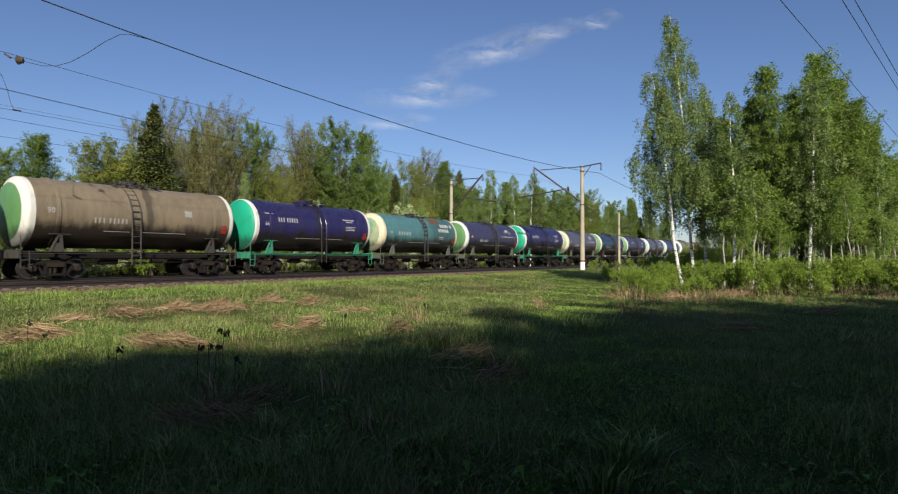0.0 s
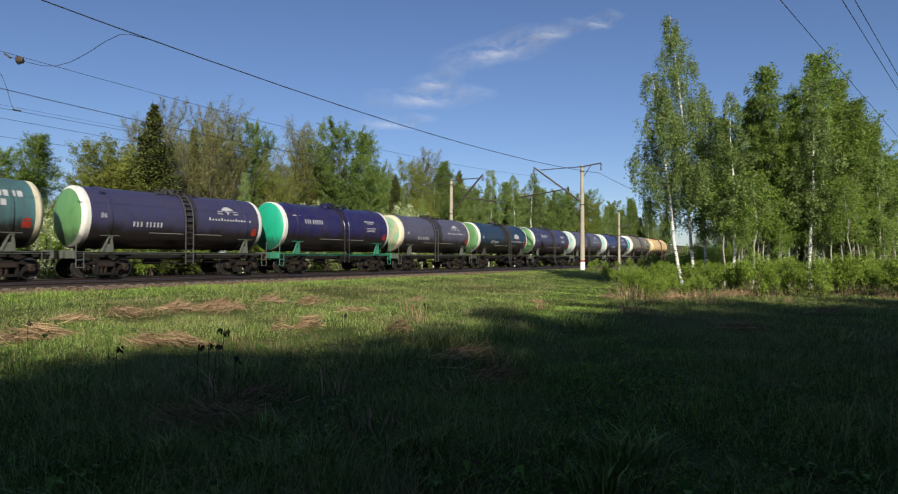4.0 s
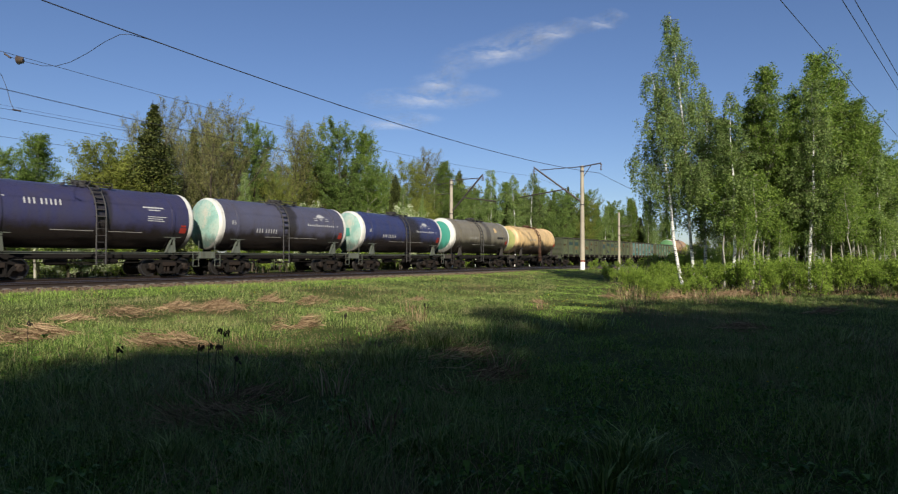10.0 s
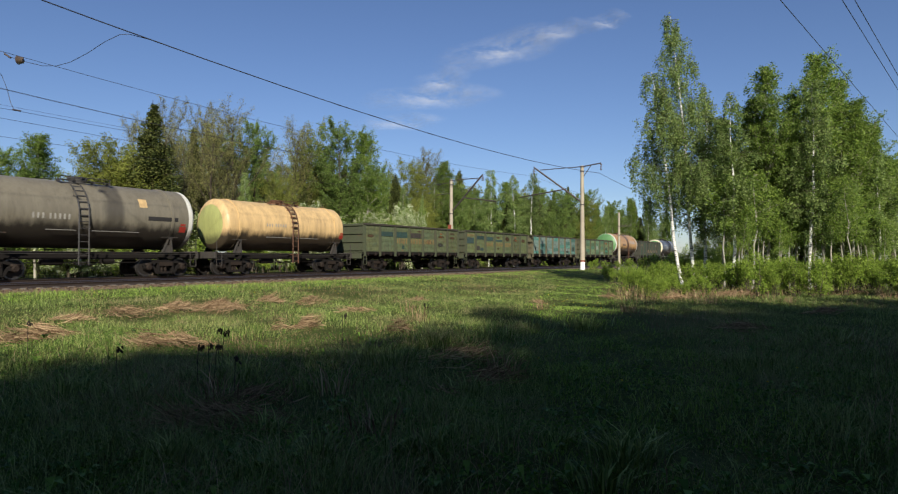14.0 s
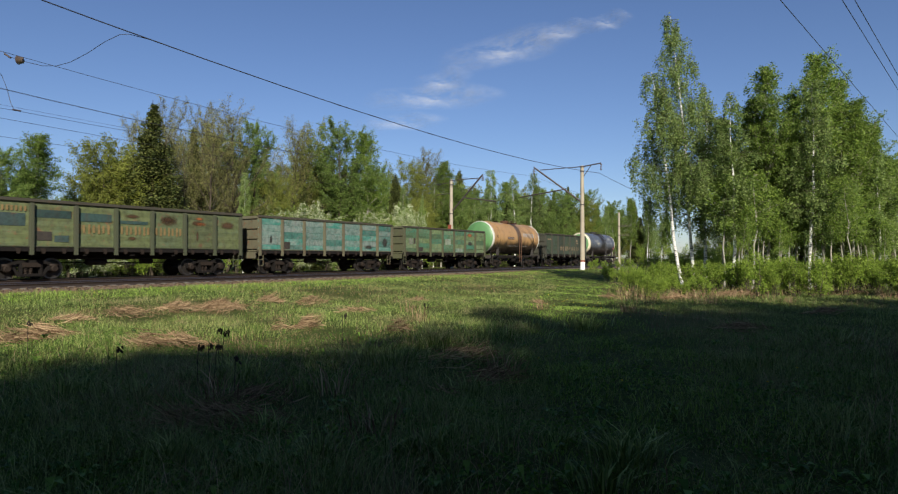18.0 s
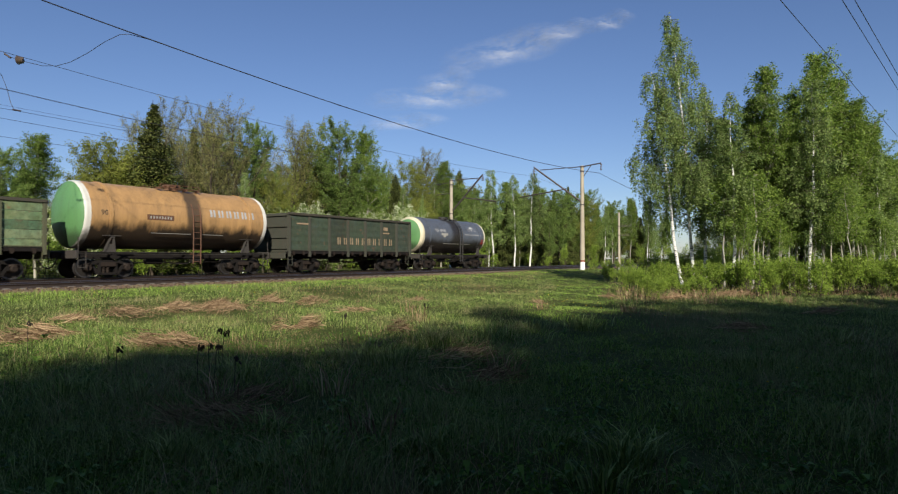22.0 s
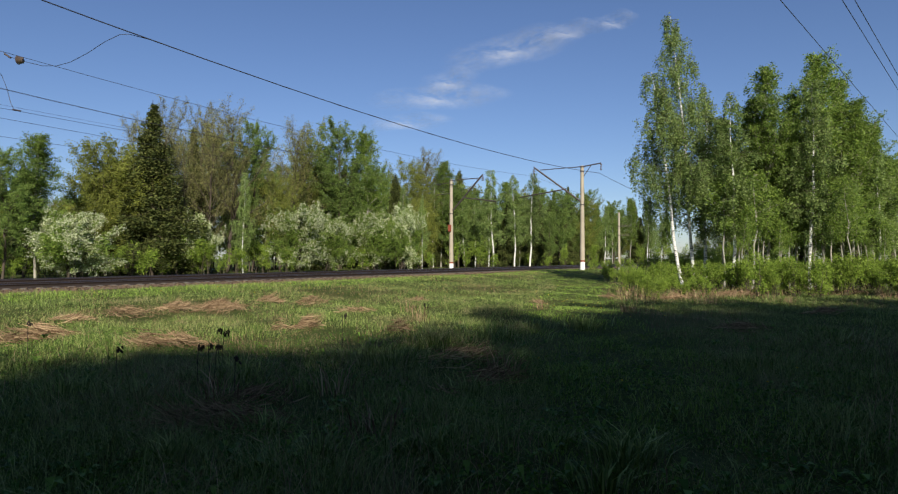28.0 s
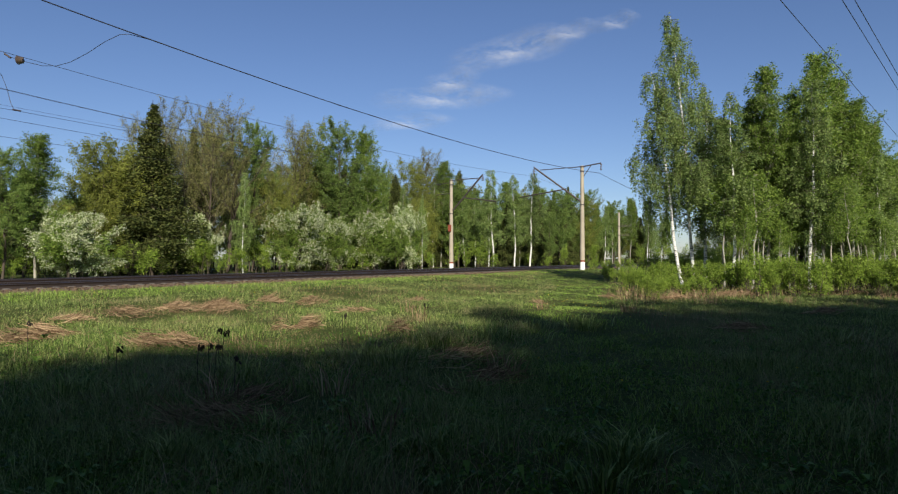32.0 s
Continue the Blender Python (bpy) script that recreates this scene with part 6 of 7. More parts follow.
blades(2, 75000, (5.0, 55.0), 0.22, 0.005, lambda x, y, r: (dryness(x, y) > -0.35 + 0.6 * r.random(len(x))) & ~on_path(x, y), STRAW, "dry_grass", "last year's dry straw among the grass", 0.8, 0.4)


def weeds():
    """Low broad-leaved weeds among the grass near the camera."""
    rng = np.random.default_rng(17)
    n = 420
    y = 2.0 * 7.0 ** rng.random(n)
    x = rng.uniform(-0.8, 0.8, n) * (y + 0.6)
    V = []
    for cx, cy in zip(x, y):
        z, m, a0 = float(ground_z(cx, cy)) + 0.02, rng.integers(5, 10), rng.uniform(0, 6.28)
        r = rng.uniform(0.05, 0.13)
        for k in range(m):
            a = a0 + k * 6.283 / m + rng.normal(0, 0.2)
            d, q = np.array([math.cos(a), math.sin(a), 0]), np.array([-math.sin(a), math.cos(a), 0])
            L, up = r * rng.uniform(0.7, 1.2), rng.uniform(0.2, 0.9)
            c = np.array([cx, cy, z])
            V += [c, c + d * L * 0.55 + q * L * 0.2 + [0, 0, L * up], c + d * L + [0, 0, L * up * 0.8], c + d * L * 0.55 - q * L * 0.2 + [0, 0, L * up]]
    tagged(new("broadleaf_weeds", grid_mesh("broadleaf_weeds", np.array(V), np.arange(len(V)).reshape(-1, 4), WEED)), "low broad-leaved weeds among the grass", "weeds", kind="stuff")


def ground_cover():
    """Small round leaves of clover and herbs close to the soil, in patches."""
    rng = np.random.default_rng(23)
    n = 60000
    y = 1.9 * 6.5 ** (rng.random(n) ** 0.8)
    x = rng.uniform(-0.82, 0.82, n) * (y + 0.6)
    ok = (np.sin(x * 1.9 + 1.3 * np.sin(y * 1.1)) * np.sin(y * 2.3 + np.sin(x * 1.5)) + 0.5 * np.sin(x * 5.3 + y * 3.1)) > rng.uniform(-0.9, 0.5, n)
    x, y = x[ok], y[ok]
    c = np.stack([x, y, ground_z(x, y) + rng.uniform(0.01, 0.09, len(x))], 1)
    V, Fc = leaf_cards(rng, c, 0.016, 0.004, 1, 0.0, 0.35)
    tagged(new("herb_leaves", grid_mesh("herb_leaves", V, Fc, WEED)), "small clover and herb leaves low in the grass", "herbs", kind="stuff")


weeds()
ground_cover()


def sight(px, py, z=None):
    """The place on the ground in a given direction."""
    d = 10.0
    for _ in range(12):
        zz = float(ground_z((px - 784) / F * d, d)) if z is None else z
        d = (1.5 - zz) * F / max(py - 451, 4)
    return (px - 784) / F * d, d


def straw_mat(seed, px, py, wide, deep, n, high=0.12, material=STRAW, label="flattened mat of dry pale straw"):
    rng = np.random.default_rng(seed)
    cx, cy = sight(px, py)
    x, y = cx + rng.normal(0, wide / 2.4, n), cy + rng.normal(0, deep / 2.4, n)
    g = np.exp(-((x - cx) / wide * 1.6) ** 2 - ((y - cy) / deep * 1.6) ** 2)
    z = ground_z(x, y) + high * g * rng.uniform(0.2, 1.0, n) + 0.04
    az = rng.normal(0.2 + seed, 0.7, n)
    L = rng.uniform(0.08, 0.3, n)
    dx, dy, dz = np.cos(az) * L, np.sin(az) * L, rng.normal(0.03, 0.12, n)
    w = rng.uniform(0.004, 0.009, n)
    V = np.stack([np.stack([x - dx, y - dy, z - np.abs(dz) * 0.4], 1), np.stack([x, y, z + w], 1), np.stack([x + dx, y + dy, z + dz], 1), np.stack([x, y, z - w], 1)], 1).reshape(-1, 3)
    tagged(new("straw_mat", grid_mesh("straw_mat", V, np.arange(n * 4).reshape(-1, 4), material)), label, "dry grass", kind="stuff")


for k, (px, py, wide, deep, n) in enumerate(((385, 535, 2.2, 1.6, 2600), (310, 542, 1.6, 1.0, 1300), (225, 552, 2.2, 1.2, 1600), (70, 592, 1.4, 1.0, 1300), (20, 600, 1.2, 1.0, 800), (545, 530, 1.6, 1.4, 1300), (475, 528, 1.2, 1.0, 700),
                                             (540, 572, 0.9, 0.6, 900), (490, 578, 0.5, 0.4, 300), (310, 605, 1.6, 0.6, 1100), (260, 606, 1.0, 0.5, 500), (700, 580, 0.9, 0.6, 700), (130, 560, 1.6, 1.0, 900), (730, 525, 1.0, 0.8, 400),
                                             (940, 530, 0.6, 1.5, 400), (620, 545, 1.6, 1.2, 500), (1290, 575, 1.4, 0.9, 900), (1440, 548, 1.6, 0.6, 700), (1280, 515, 3.0, 1.0, 1300), (1480, 512, 3.0, 1.2, 1500), (360, 740, 0.4, 0.2, 90), (780, 690, 0.4, 0.3, 90), (395, 738, 1.6, 0.8, 1700), (325, 745, 1.1, 0.6, 900), (820, 625, 1.8, 1.2, 900), (860, 665, 1.2, 0.9, 700), (450, 700, 1.0, 0.8, 600), (1065, 520, 1.0, 1.5, 500), (1180, 520, 2.0, 1.0, 700))):
    straw_mat(k, px, py, wide * 0.36, deep * 0.6, n // 5, 0.26 if k < 12 else 0.12)


def tuft(seed, px, py, n, h, spread, material, label):
    rng = np.random.default_rng(seed)
    cx, cy = sight(px, py)
    x, y = cx + rng.normal(0, spread, n), cy + rng.normal(0, spread, n)
    z = ground_z(x, y)
    az = np.arctan2(y - cy, x - cx) + rng.normal(0, 0.6, n)
    hh, w = h * rng.uniform(0.5, 1.1, n), rng.uniform(0.004, 0.009, n)
    b = hh * rng.uniform(0.3, 0.9, n)
    dx, dy = np.cos(az), np.sin(az)
    pts = []
    for u, k in ((0, 1), (0.5, 0.9), (1, 0.05)):
        for s in (-1, 1):
            pts.append(np.stack([x + dx * b * u ** 1.8 - s * dy * w * k, y + dy * b * u ** 1.8 + s * dx * w * k, z + hh * (u - 0.25 * u ** 3)], 1))
    V = np.stack(pts, 1).reshape(-1, 3)
    i = np.arange(n)[:, None] * 6
    Fc = np.concatenate([i + np.array([0, 1, 3, 2]), i + np.array([2, 3, 5, 4])], 0)
    tagged(new("grass_tuft", grid_mesh("grass_tuft", V, Fc, material)), label, "grass tuft", kind="stuff")


for k, (px, py, n, h, sp) in enumerate(((1085, 815, 120, 0.38, 0.10), (1120, 800, 70, 0.34, 0.08), (975, 775, 60, 0.2, 0.06), (1050, 860, 70, 0.3, 0.08), (690, 640, 160, 0.42, 0.3), (640, 630, 140, 0.4, 0.3), (760, 600, 160, 0.4, 0.3), (1020, 575, 140, 0.4, 0.25), (860, 590, 140, 0.38, 0.4), (930, 575, 120, 0.36, 0.3),
                                        (560, 800, 60, 0.3, 0.1), (460, 760, 60, 0.3, 0.1), (250, 700, 80, 0.35, 0.15), (120, 690, 80, 0.35, 0.2), (300, 800, 60, 0.28, 0.1), (740, 790, 60, 0.3, 0.1), (1300, 640, 90, 0.3, 0.25), (820, 690, 80, 0.35, 0.15), (1460, 600, 90, 0.35, 0.3), (420, 660, 100, 0.4, 0.25))):
    tuft(100 + k, px, py, n, h, sp, GRASS, "taller tuft of bent green grass")
for k, (px, py) in enumerate(((730, 560), (945, 540), (715, 545), (1240, 530), (660, 760), (380, 700), (1100, 545), (1380, 530), (590, 690), (880, 655))):
    tuft(140 + k, px, py, 40, 0.45, 0.15, STRAW, "tuft of tall dry grass stalks")


rng_f = random.Random(12)
for k in range(46):
    tuft(200 + k, rng_f.uniform(1080, 1570), rng_f.uniform(503, 524), 34, rng_f.uniform(0.3, 0.6), 0.35, STRAW, "dry stalks along the edge of the shrubs")


def dandelions():
    rng = np.random.default_rng(9)
    spots = [(rng.uniform(955, 1050), rng.uniform(500, 545)) for _ in range(26)] + [(rng.uniform(60, 1000), rng.uniform(498, 516)) for _ in range(60)] + [(1085, 686), (1390, 664), (1338, 684), (1100, 560), (1000, 560), (1160, 560), (940, 640)]
    V, Fc = [], []
    for px, py in spots:
        x, y = sight(px, py)
        if lateral(x, y) < 8.6:
            continue
        z, r = float(ground_z(x, y)) + rng.uniform(0.09, 0.16), rng.uniform(0.014, 0.022)
        b = len(V)
        V += [(x, y, z + 0.4 * r)] + [(x + r * math.cos(a), y + r * math.sin(a), z) for a in np.arange(8) * math.pi / 4] + [(x, y, z - 0.5 * r)]
        Fc += [(b, b + 1 + k, b + 1 + (k + 1) % 8) for k in range(8)] + [(b + 9, b + 1 + (k + 1) % 8, b + 1 + k) for k in range(8)]
    tagged(new("dandelion_flowers", grid_mesh("dandelion_flowers", V, Fc, DANDELION)), "yellow dandelion flower heads in the grass", "dandelions", kind="stuff")


dandelions()


def dead_stalk(px, top, h, heads, seed):
    """Last year's tall weed, dark and dry, with nodding seed heads."""
    rng = random.Random(seed)
    y = (1.45 - h) * F / (top - 451)
    x = (px - 784) / F * y
    z0 = float(ground_z(x, y))
    h = (451 - top) / F * y + 1.5 - z0
    w = tagged(new("dead_flower_stalk"), "dry dark stalk of last year's weed with seed heads", "weed", "dead stalks in the grass")
    w.location = (x, y, z0)
    for k in range(heads):
        dx = 0.0 if heads == 1 else (k - 0.5) * 0.1
        bm = bmesh.new()
        tube(bm, [(dx * 0.3, 0, 0), (dx * 0.6 + rng.uniform(-0.01, 0.01), 0, h * 0.5), (dx, 0.01, h * (1 - 0.03 * k)), (dx + 0.05, 0.01, h * (1 - 0.03 * k) + 0.015)], [0.004, 0.004, 0.004, 0.003], 5)
        part("stem", bm, DEAD, w)
        bm = bmesh.new()
        for q in range(7):
            a, hx = rng.uniform(0, 6.28), dx + 0.03 + rng.uniform(-0.035, 0.035)
            p = Vector((hx, rng.uniform(-0.03, 0.03), h * (1 - 0.03 * k) - rng.uniform(-0.01, 0.05)))
            tube(bm, [p, p + Vector((0.02 * math.cos(a), 0.02 * math.sin(a), -0.035))], [0.012, 0.008], 5)
        part("seed_head", bm, DEAD, w, "clustered dark seed heads")
    return w


for row in ((387, 574, 0.5, 2), (372, 600, 0.45, 2), (347, 602, 0.45, 1), (598, 548, 0.5, 1), (742, 530, 0.6, 1), (412, 622, 0.4, 1), (50, 560, 0.5, 1), (205, 604, 0.4, 1)):
    dead_stalk(*row, int(row[0]))


def stones():
    """Loose crushed stone on the bed's near shoulder and between the sleepers."""
    rng = np.random.default_rng(3)
    n = 15000
    s, lat = rng.uniform(-12, 75, n), np.concatenate([rng.uniform(NEAR + 1.3, NEAR + 3.9, n * 2 // 3), rng.uniform(-2.2, NEAR + 1.4, n - n * 2 // 3)])
    c = NEARER.to_tuple()
    P = np.array([-D * c[0], -D * c[1], 0]) + s[:, None] * np.array(AHEAD) + lat[:, None] * np.array(c)
    P[:, 2] = np.interp(lat, [a for a, _ in BED], [z for _, z in BED]) + 0.01
    r = rng.uniform(0.02, 0.05, (n, 1))
    K = np.array([(1, 0, 0), (-0.3, 0.9, 0), (-0.6, -0.8, 0.1), (0.1, 0.1, 0.9)], float)
    V = (P[:, None] + r[:, None] * (K[None] + rng.normal(0, 0.25, (n, 4, 3)))).reshape(-1, 3)
    i = np.arange(n)[:, None] * 4
    Fc = np.concatenate([i + np.array(t) for t in ((0, 1, 3), (1, 2, 3), (2, 0, 3))], 0)
    tagged(new("ballast_stones", grid_mesh("ballast_stones", V, Fc, STONE_GREY)), "loose reddish-grey crushed stones beside the track", "stones", kind="stuff")


stones()

# ---- poles and wires ----
def span(s0, s1, lat0, lat1, z0, z1, sag, n=14):
    pts = []
    for k in range(n + 1):
        u = k / n
        p, _ = track(s0 + (s1 - s0) * u, lat0 + (lat1 - lat0) * u)
        pts.append((p.x, p.y, z0 + (z1 - z0) * u - 4 * sag * u * (1 - u)))
    return pts


def skyward(px, py, depth):
    """A place in the air in a given direction, that far ahead."""
    return Vector(((px - 784) / F * depth, depth, 1.5 + (451 - py) / F * depth))


def catenary_pole(px, lat, height, foot, side, reach, label, arm=True, box_mark=False):
    """Concrete overhead-line pole with an inclined bracket over the track (side: -1 reaches away from the camera)."""
    x, y = at((px - 784) / F, lat)
    w = tagged(new("catenary_pole"), label, "catenary pole", "overhead line poles")
    w.matrix_basis = pose(x, y, foot, 0, 0, math.degrees(math.pi / 2 - TH))
    # local -y looks to the camera's side of the railway, local x runs along it
    d = -side
    bm = bmesh.new()
    turned(bm, [(-0.6, 0.23), (1.05, 0.222), (height * 0.5, 0.19), (height, 0.155), (height + 0.02, 0.0)], "z", 18)
    part("shaft", bm, CONCRETE, w, smooth_angle=40)
    bm = bmesh.new()
    turned(bm, [(-0.3, 0.232), (0.62, 0.229), (0.62, 0.2)], "z", 18)
    part("base_band", bm, WHITEWASH, w, "whitewashed foot", 40)
    bm = bmesh.new()
    turned(bm, [(0.64, 0.22), (0.64, 0.232), (0.78, 0.231), (0.78, 0.215)], "z", 18)
    part("mark_ring", bm, RUST_RED, w, "faded red ring", 40)
    for z in (height * 0.62, height - 0.1, height - 0.55):
        bm = bmesh.new()
        turned(bm, [(z - 0.05, 0.16), (z - 0.05, 0.21), (z + 0.05, 0.21), (z + 0.05, 0.16)], "z", 14)
        part("clamp", bm, GALVANISED, w)
    tip = height + 0.25
    bm = bmesh.new()
    tube(bm, [(0, d * 0.18, height * 0.655), (0, d * reach, tip)], 0.085, 6)
    part("bracket", bm, GALVANISED, w, "inclined steel bracket")
    bm = bmesh.new()
    tube(bm, [(0, d * 0.15, height - 0.08), (0, d * reach * 0.86, tip - 0.32)], 0.045, 6)
    part("tie_rod", bm, GALVANISED, w)
    bm = bmesh.new()
    for k in range(3):
        z = tip - 0.2 - 0.16 * k
        turned(bm, [(z - 0.12, 0.035), (z - 0.06, 0.14), (z - 0.03, 0.13), (z, 0.04)], "z", 12)
    bmesh.ops.translate(bm, verts=bm.verts, vec=(0, d * reach, 0))
    part("insulator", bm, PORCELAIN, w, "string of brown porcelain discs", 50)
    bm = bmesh.new()
    tube(bm, [(0, d * 1.6, height * 0.655 + 1.25), (0, d * 1.9, height * 0.655 + 1.2), (0, d * (reach + 1.5), height * 0.655 + 0.7)], 0.065, 6)
    tube(bm, [(0, d * (reach + 1.4), height * 0.655 + 0.72), (0, d * (reach + 0.1), 7.15 - foot)], 0.02, 5)
    part("steady_arm", bm, GALVANISED, w)
    if arm:
        bm = bmesh.new()
        tube(bm, [(0, -d * 0.1, height - 0.08), (0, -d * 1.82, height + 0.1)], 0.06, 6)
        tube(bm, [(0, -d * 0.15, height - 1.0), (0, -d * 0.9, height)], 0.03, 6)
        part("field_arm", bm, GALVANISED, w)
        bm = bmesh.new()
        for k in range(4):
            z = height + 0.02 - 0.15 * k
            turned(bm, [(z - 0.11, 0.03), (z - 0.06, 0.1), (z - 0.03, 0.09), (z, 0.03)], "z", 10)
        bmesh.ops.translate(bm, verts=bm.verts, vec=(0, -d * 1.82, 0))
        part("insulator", bm, PORCELAIN, w, "", 50)
    else:
        for z in (height - 0.3, height - 1.4):
            bm = bmesh.new()
            tube(bm, [(0, -d * 0.1, z), (0, -d * 1.9, z - 0.1)], 0.04, 6)
            part("cross_arm", bm, GALVANISED, w)
    if box_mark:
        bm = bmesh.new()
        box(bm, -0.45, -0.2, -0.15, 0.15, 3.9, 4.6, 0.03)
        part("cabinet", bm, RUST_RED, w, "small faded red box")
    return w


catenary_pole(1017, 9.86, 9.6, 0.55, -1, 4.95, "concrete overhead-line pole with a whitewashed foot and bracket")
catenary_pole(788, -3.77, 9.3, 0.35, 1, 3.77, "concrete overhead-line pole with whitewashed foot and red box", False, True)


def line_pole():
    x, y = at((1081 - 784) / F, 9.86)
    w = tagged(new("signal_line_pole"), "slim grey concrete line pole with short cross arms", "utility pole")
    w.location = (x, y, float(ground_z(x, y)))
    h = (451 - 371) / F * y + 1.5 - w.location.z
    bm = bmesh.new()
    turned(bm, [(-0.3, 0.15), (h, 0.11), (h + 0.02, 0)], "z", 14)
    part("shaft", bm, CONCRETE, w, smooth_angle=40)
    bm = bmesh.new()
    turned(bm, [(-0.1, 0.156), (0.25, 0.153), (0.25, 0.14)], "z", 14)
    part("base_band", bm, WHITEWASH, w, "whitewashed foot", 40)
    for z in (h * 0.76, h * 0.6):
        bm = bmesh.new()
        box(bm, -0.2, 1.1, -0.18, -0.13, z - 0.03, z + 0.03)
        part("cross_arm", bm, GALVANISED, w)
        for dx in (0.3, 0.65, 1.0):
            bm = bmesh.new()
            turned(bm, [(z + 0.05, 0.02), (z + 0.08, 0.05), (z + 0.15, 0.045), (z + 0.18, 0.0)], "z", 8)
            bmesh.ops.translate(bm, verts=bm.verts, vec=(dx, -0.16, 0))
            part("insulator", bm, PORCELAIN, w)


line_pole()


def overhead(name, label, lat, z, sag, r, pole_s=54.3, gap=52.0):
    """A wire hung from pole to pole along the railway."""
    pts = []
    for k in range(-2, 4):
        pts += span(pole_s + gap * (k - 1), pole_s + gap * k, lat, lat, z, z, sag)[:-1]
    w = tagged(new(name), label, "wire", "overhead wires")
    bm = bmesh.new()
    tube(bm, pts, r, 5)
    part("strand", bm, WIRE, w, smooth_angle=60)
    return w


overhead("feeder_wire", "thick dark feeder cable hung between poles", 11.68, 9.28, 0.95, 0.02)
overhead("messenger_wire", "dark messenger wire above the near track", NEAR, 9.54, 0.85, 0.010)
overhead("messenger_wire", "dark messenger wire above the far track", -0.3, 9.56, 0.95, 0.010)
overhead("messenger_wire", "dark auxiliary wire above the far track", 0.1, 9.42, 0.93, 0.008)
overhead("contact_wire", "taut contact wire over the near track", NEAR, 7.1, 0.15, 0.008)
overhead("contact_wire", "taut contact wire over the near track", NEAR + 0.12, 7.2, 0.15, 0.005)
overhead("contact_wire", "taut contact wire over the far track", 0.0, 6.85, 0.05, 0.008)
overhead("feeder_wire", "thin feeder wire beyond the far track", -5.0, 8.95, 0.5, 0.011)


def power_line():
    heading = Vector((math.sin(radians(42)), math.cos(radians(42)), 0))
    for px, py in ((1370, 0), (1478, 0), (1500, 0)):
        p = skyward(px, py, 9.0 * F / 451)
        w = tagged(new("power_line_wire"), "thin power line wire crossing high above the wood", "wire", "power line wires")
        bm = bmesh.new()
        tube(bm, [p + heading * (d - 60) for d in range(0, 181, 15)], 0.014, 5)
        part("strand", bm, WIRE, w)


power_line()


def jumpers():
    w = tagged(new("jumper_cable"), "slack jumper cable with a round insulator", "cable")
    path = [(300, 83, 21.4), (250, 66, 20.4), (222, 57, 19.7), (205, 58, 19.8), (180, 70, 20.0), (150, 90, 20.4), (120, 106, 20.9), (95, 113, 21.3), (70, 113, 21.6), (45, 107, 21.9), (30, 103, 22.1), (10, 96, 22.3), (0, 88, 22.4), (-40, 75, 22.4)]
    bm = bmesh.new()
    tube(bm, [track(12.25, 11.68, 8.69)[0], track(11.4, 11.68, 8.73)[0]] + [skyward(*p) for p in path[2:-1]] + [track(9.2, NEAR, 9.15)[0]], 0.010, 6)
    part("cable", bm, WIRE, w, smooth_angle=60)
    c = skyward(31, 103, 22.1)
    bm = bmesh.new()
    for k in range(3):
        u = -0.08 + 0.08 * k
        turned(bm, [(u - 0.03, 0.05), (u, 0.16 - 0.02 * k), (u + 0.03, 0.05)], "x", 14)
    bmesh.ops.translate(bm, verts=bm.verts, vec=c)
    part("insulator", bm, PORCELAIN, w, "brown porcelain insulator", 50)
    bm = bmesh.new()
    a, b = skyward(4, 92, 22.3), skyward(14, 99, 22.2)
    tube(bm, [a, b], 0.035, 6)
    part("clamp", bm, GALVANISED, w)
    w = tagged(new("jumper_cable"), "short hanging jumper cable to the contact wire", "cable")
    bm = bmesh.new()
    tube(bm, [track(9.0, NEAR, 9.15)[0]] + [skyward(px, py, 22.9) for px, py in ((0, 132), (9, 155), (15, 178), (21, 189))] + [track(10.35, NEAR, 7.02)[0]], 0.010, 6)
    part("cable", bm, WIRE, w, smooth_angle=60)
    bm = bmesh.new()
    tube(bm, [skyward(19, 190, 23.0), skyward(33, 192.5, 23.0)], 0.03, 6)
    part("clamp", bm, GALVANISED, w)


jumpers()


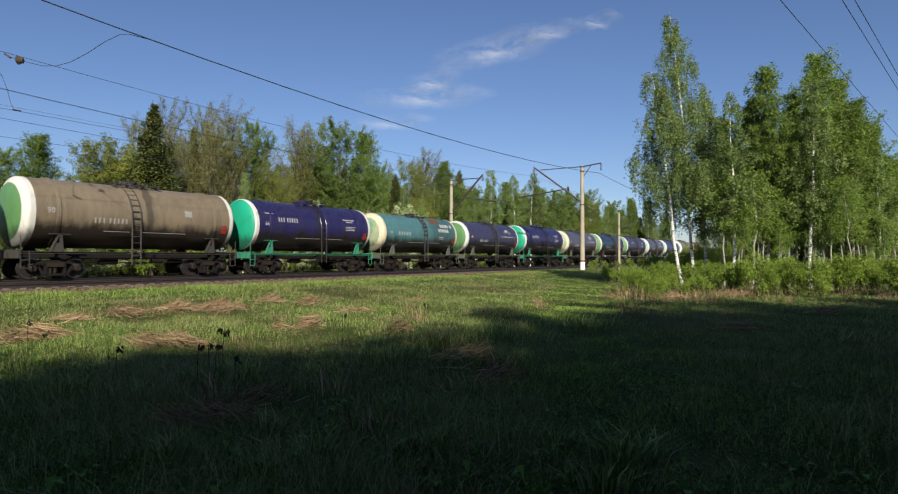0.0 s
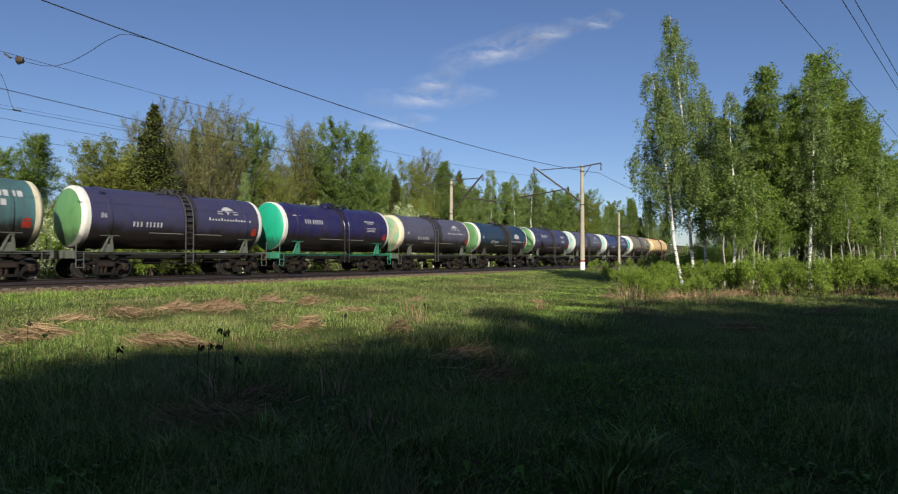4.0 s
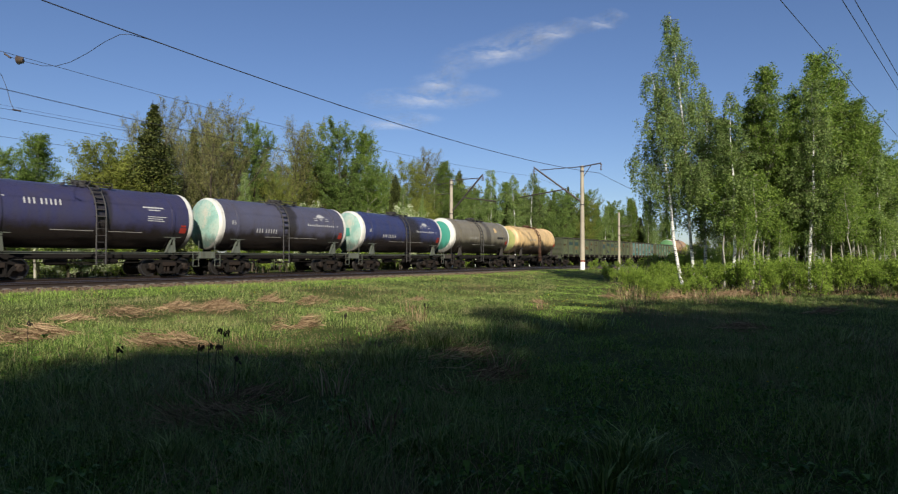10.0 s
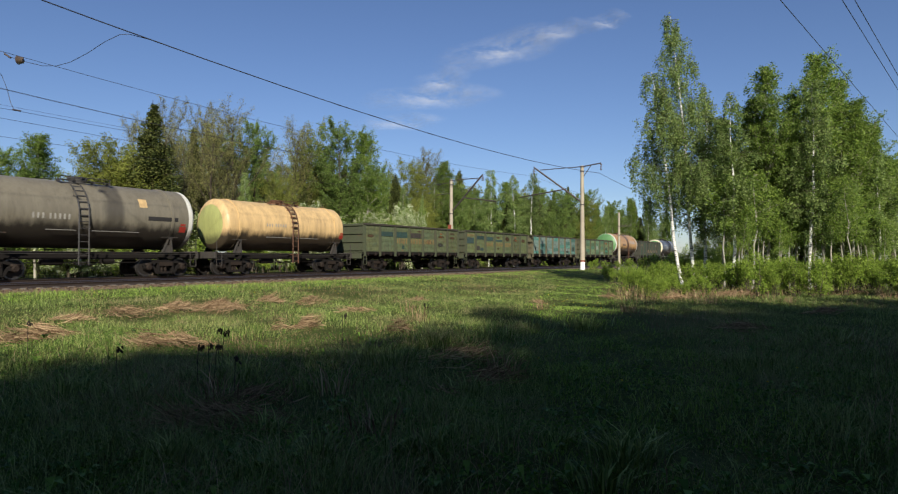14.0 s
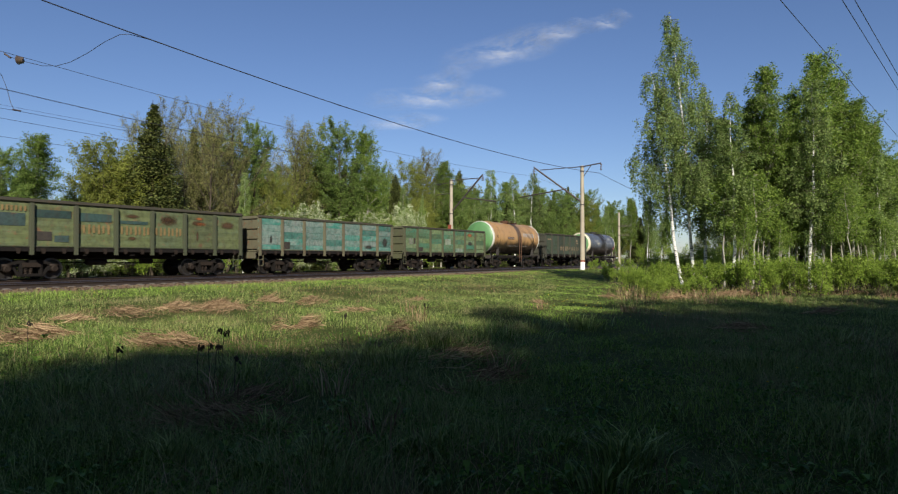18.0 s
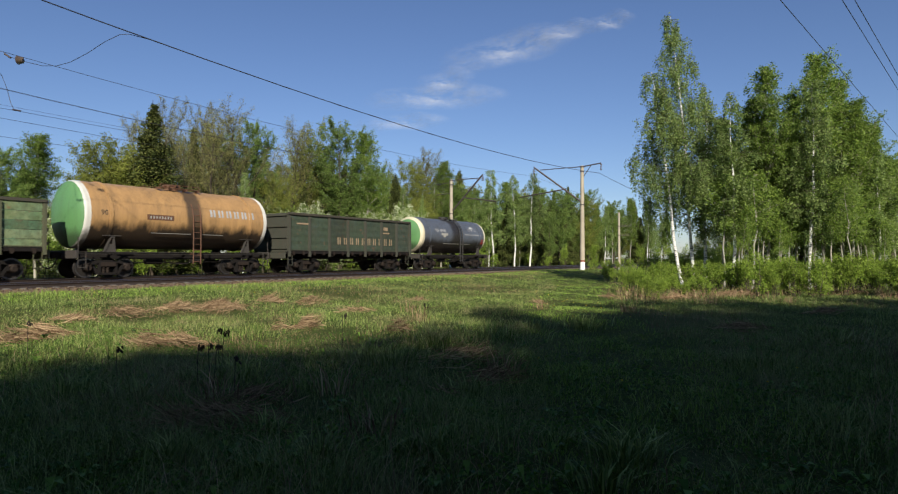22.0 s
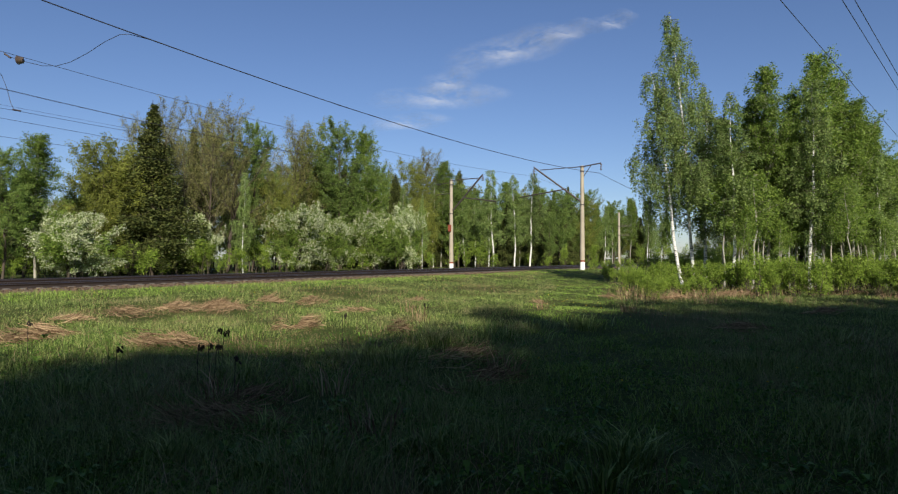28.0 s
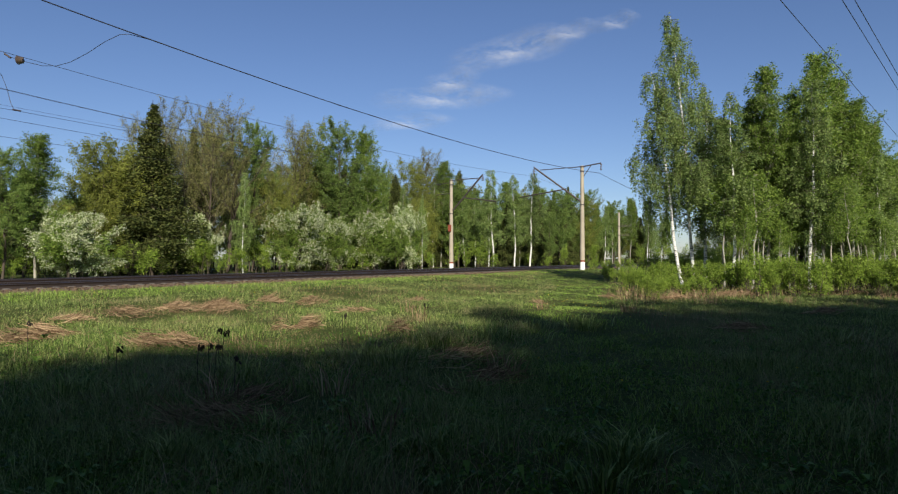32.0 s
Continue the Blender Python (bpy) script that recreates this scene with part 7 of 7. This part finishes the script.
# ---- clouds ----
def cloud_material():
    m = bpy.data.materials.new("cloud_vapour")
    m.use_nodes = True
    t = m.node_tree
    t.nodes.remove(t.nodes["Principled BSDF"])
    co = t.nodes.new("ShaderNodeTexCoord")
    mp = t.nodes.new("ShaderNodeMapping")
    mp.inputs["Location"].default_value, mp.inputs["Scale"].default_value = (-1, 0, -1), (2, 0, 2)
    t.links.new(co.outputs["Generated"], mp.inputs[0])
    gr = t.nodes.new("ShaderNodeTexGradient")
    gr.gradient_type = "SPHERICAL"
    t.links.new(mp.outputs[0], gr.inputs[0])
    f = noise_node(t, 0.009, 8, 0.72, (1.0, 1.0, 2.6))
    f = ramp(t, f, [(0.40, grey(0)), (0.80, grey(1))])
    a = t.nodes.new("ShaderNodeMath")
    a.operation = "MULTIPLY"
    t.links.new(f, a.inputs[0]), t.links.new(gr.outputs["Fac"], a.inputs[1])
    b = t.nodes.new("ShaderNodeMath")
    b.operation, b.use_clamp = "MULTIPLY", True
    b.inputs[1].default_value = 0.88
    t.links.new(a.outputs[0], b.inputs[0])
    tr, df, mx = t.nodes.new("ShaderNodeBsdfTransparent"), t.nodes.new("ShaderNodeBsdfDiffuse"), t.nodes.new("ShaderNodeMixShader")
    df.inputs[0].default_value = (0.36, 0.37, 0.39, 1)
    t.links.new(b.outputs[0], mx.inputs[0]), t.links.new(tr.outputs[0], mx.inputs[1]), t.links.new(df.outputs[0], mx.inputs[2])
    t.links.new(mx.outputs[0], t.nodes["Material Output"].inputs["Surface"])
    return m


CLOUD_DRIFT, CLOUD_FAR = 44.0, 1500.0
CLOUD = cloud_material()
clouds = tagged(new("cloud"), "thin white wisps of cloud in the sky", "cloud", kind="structure")
for px, py, wide, high, slant in ((870, 82, 200, 48, -14), (965, 52, 90, 26, -16), (1045, 34, 70, 26, -14), (755, 140, 84, 34, -14), (740, 168, 190, 36, -3), (680, 212, 130, 24, -3)):
    n = 12
    V = [((u / n - 0.5) * wide * 1.4, 12 * math.sin(u * 0.9 + v), (v / 4 - 0.5) * high * 1.4) for v in range(5) for u in range(n + 1)]
    i = np.arange(5 * (n + 1)).reshape(5, n + 1)
    Fc = np.stack([i[:-1, :-1], i[:-1, 1:], i[1:, 1:], i[1:, :-1]], -1).reshape(-1, 4)
    me = grid_mesh("wisp", np.array(V) * CLOUD_FAR / F, Fc, CLOUD, True)
    wisp = part("wisp", me, None, clouds)
    wisp.location, wisp.rotation_euler = skyward(px, py, CLOUD_FAR), (0, radians(slant), 0)

motions()
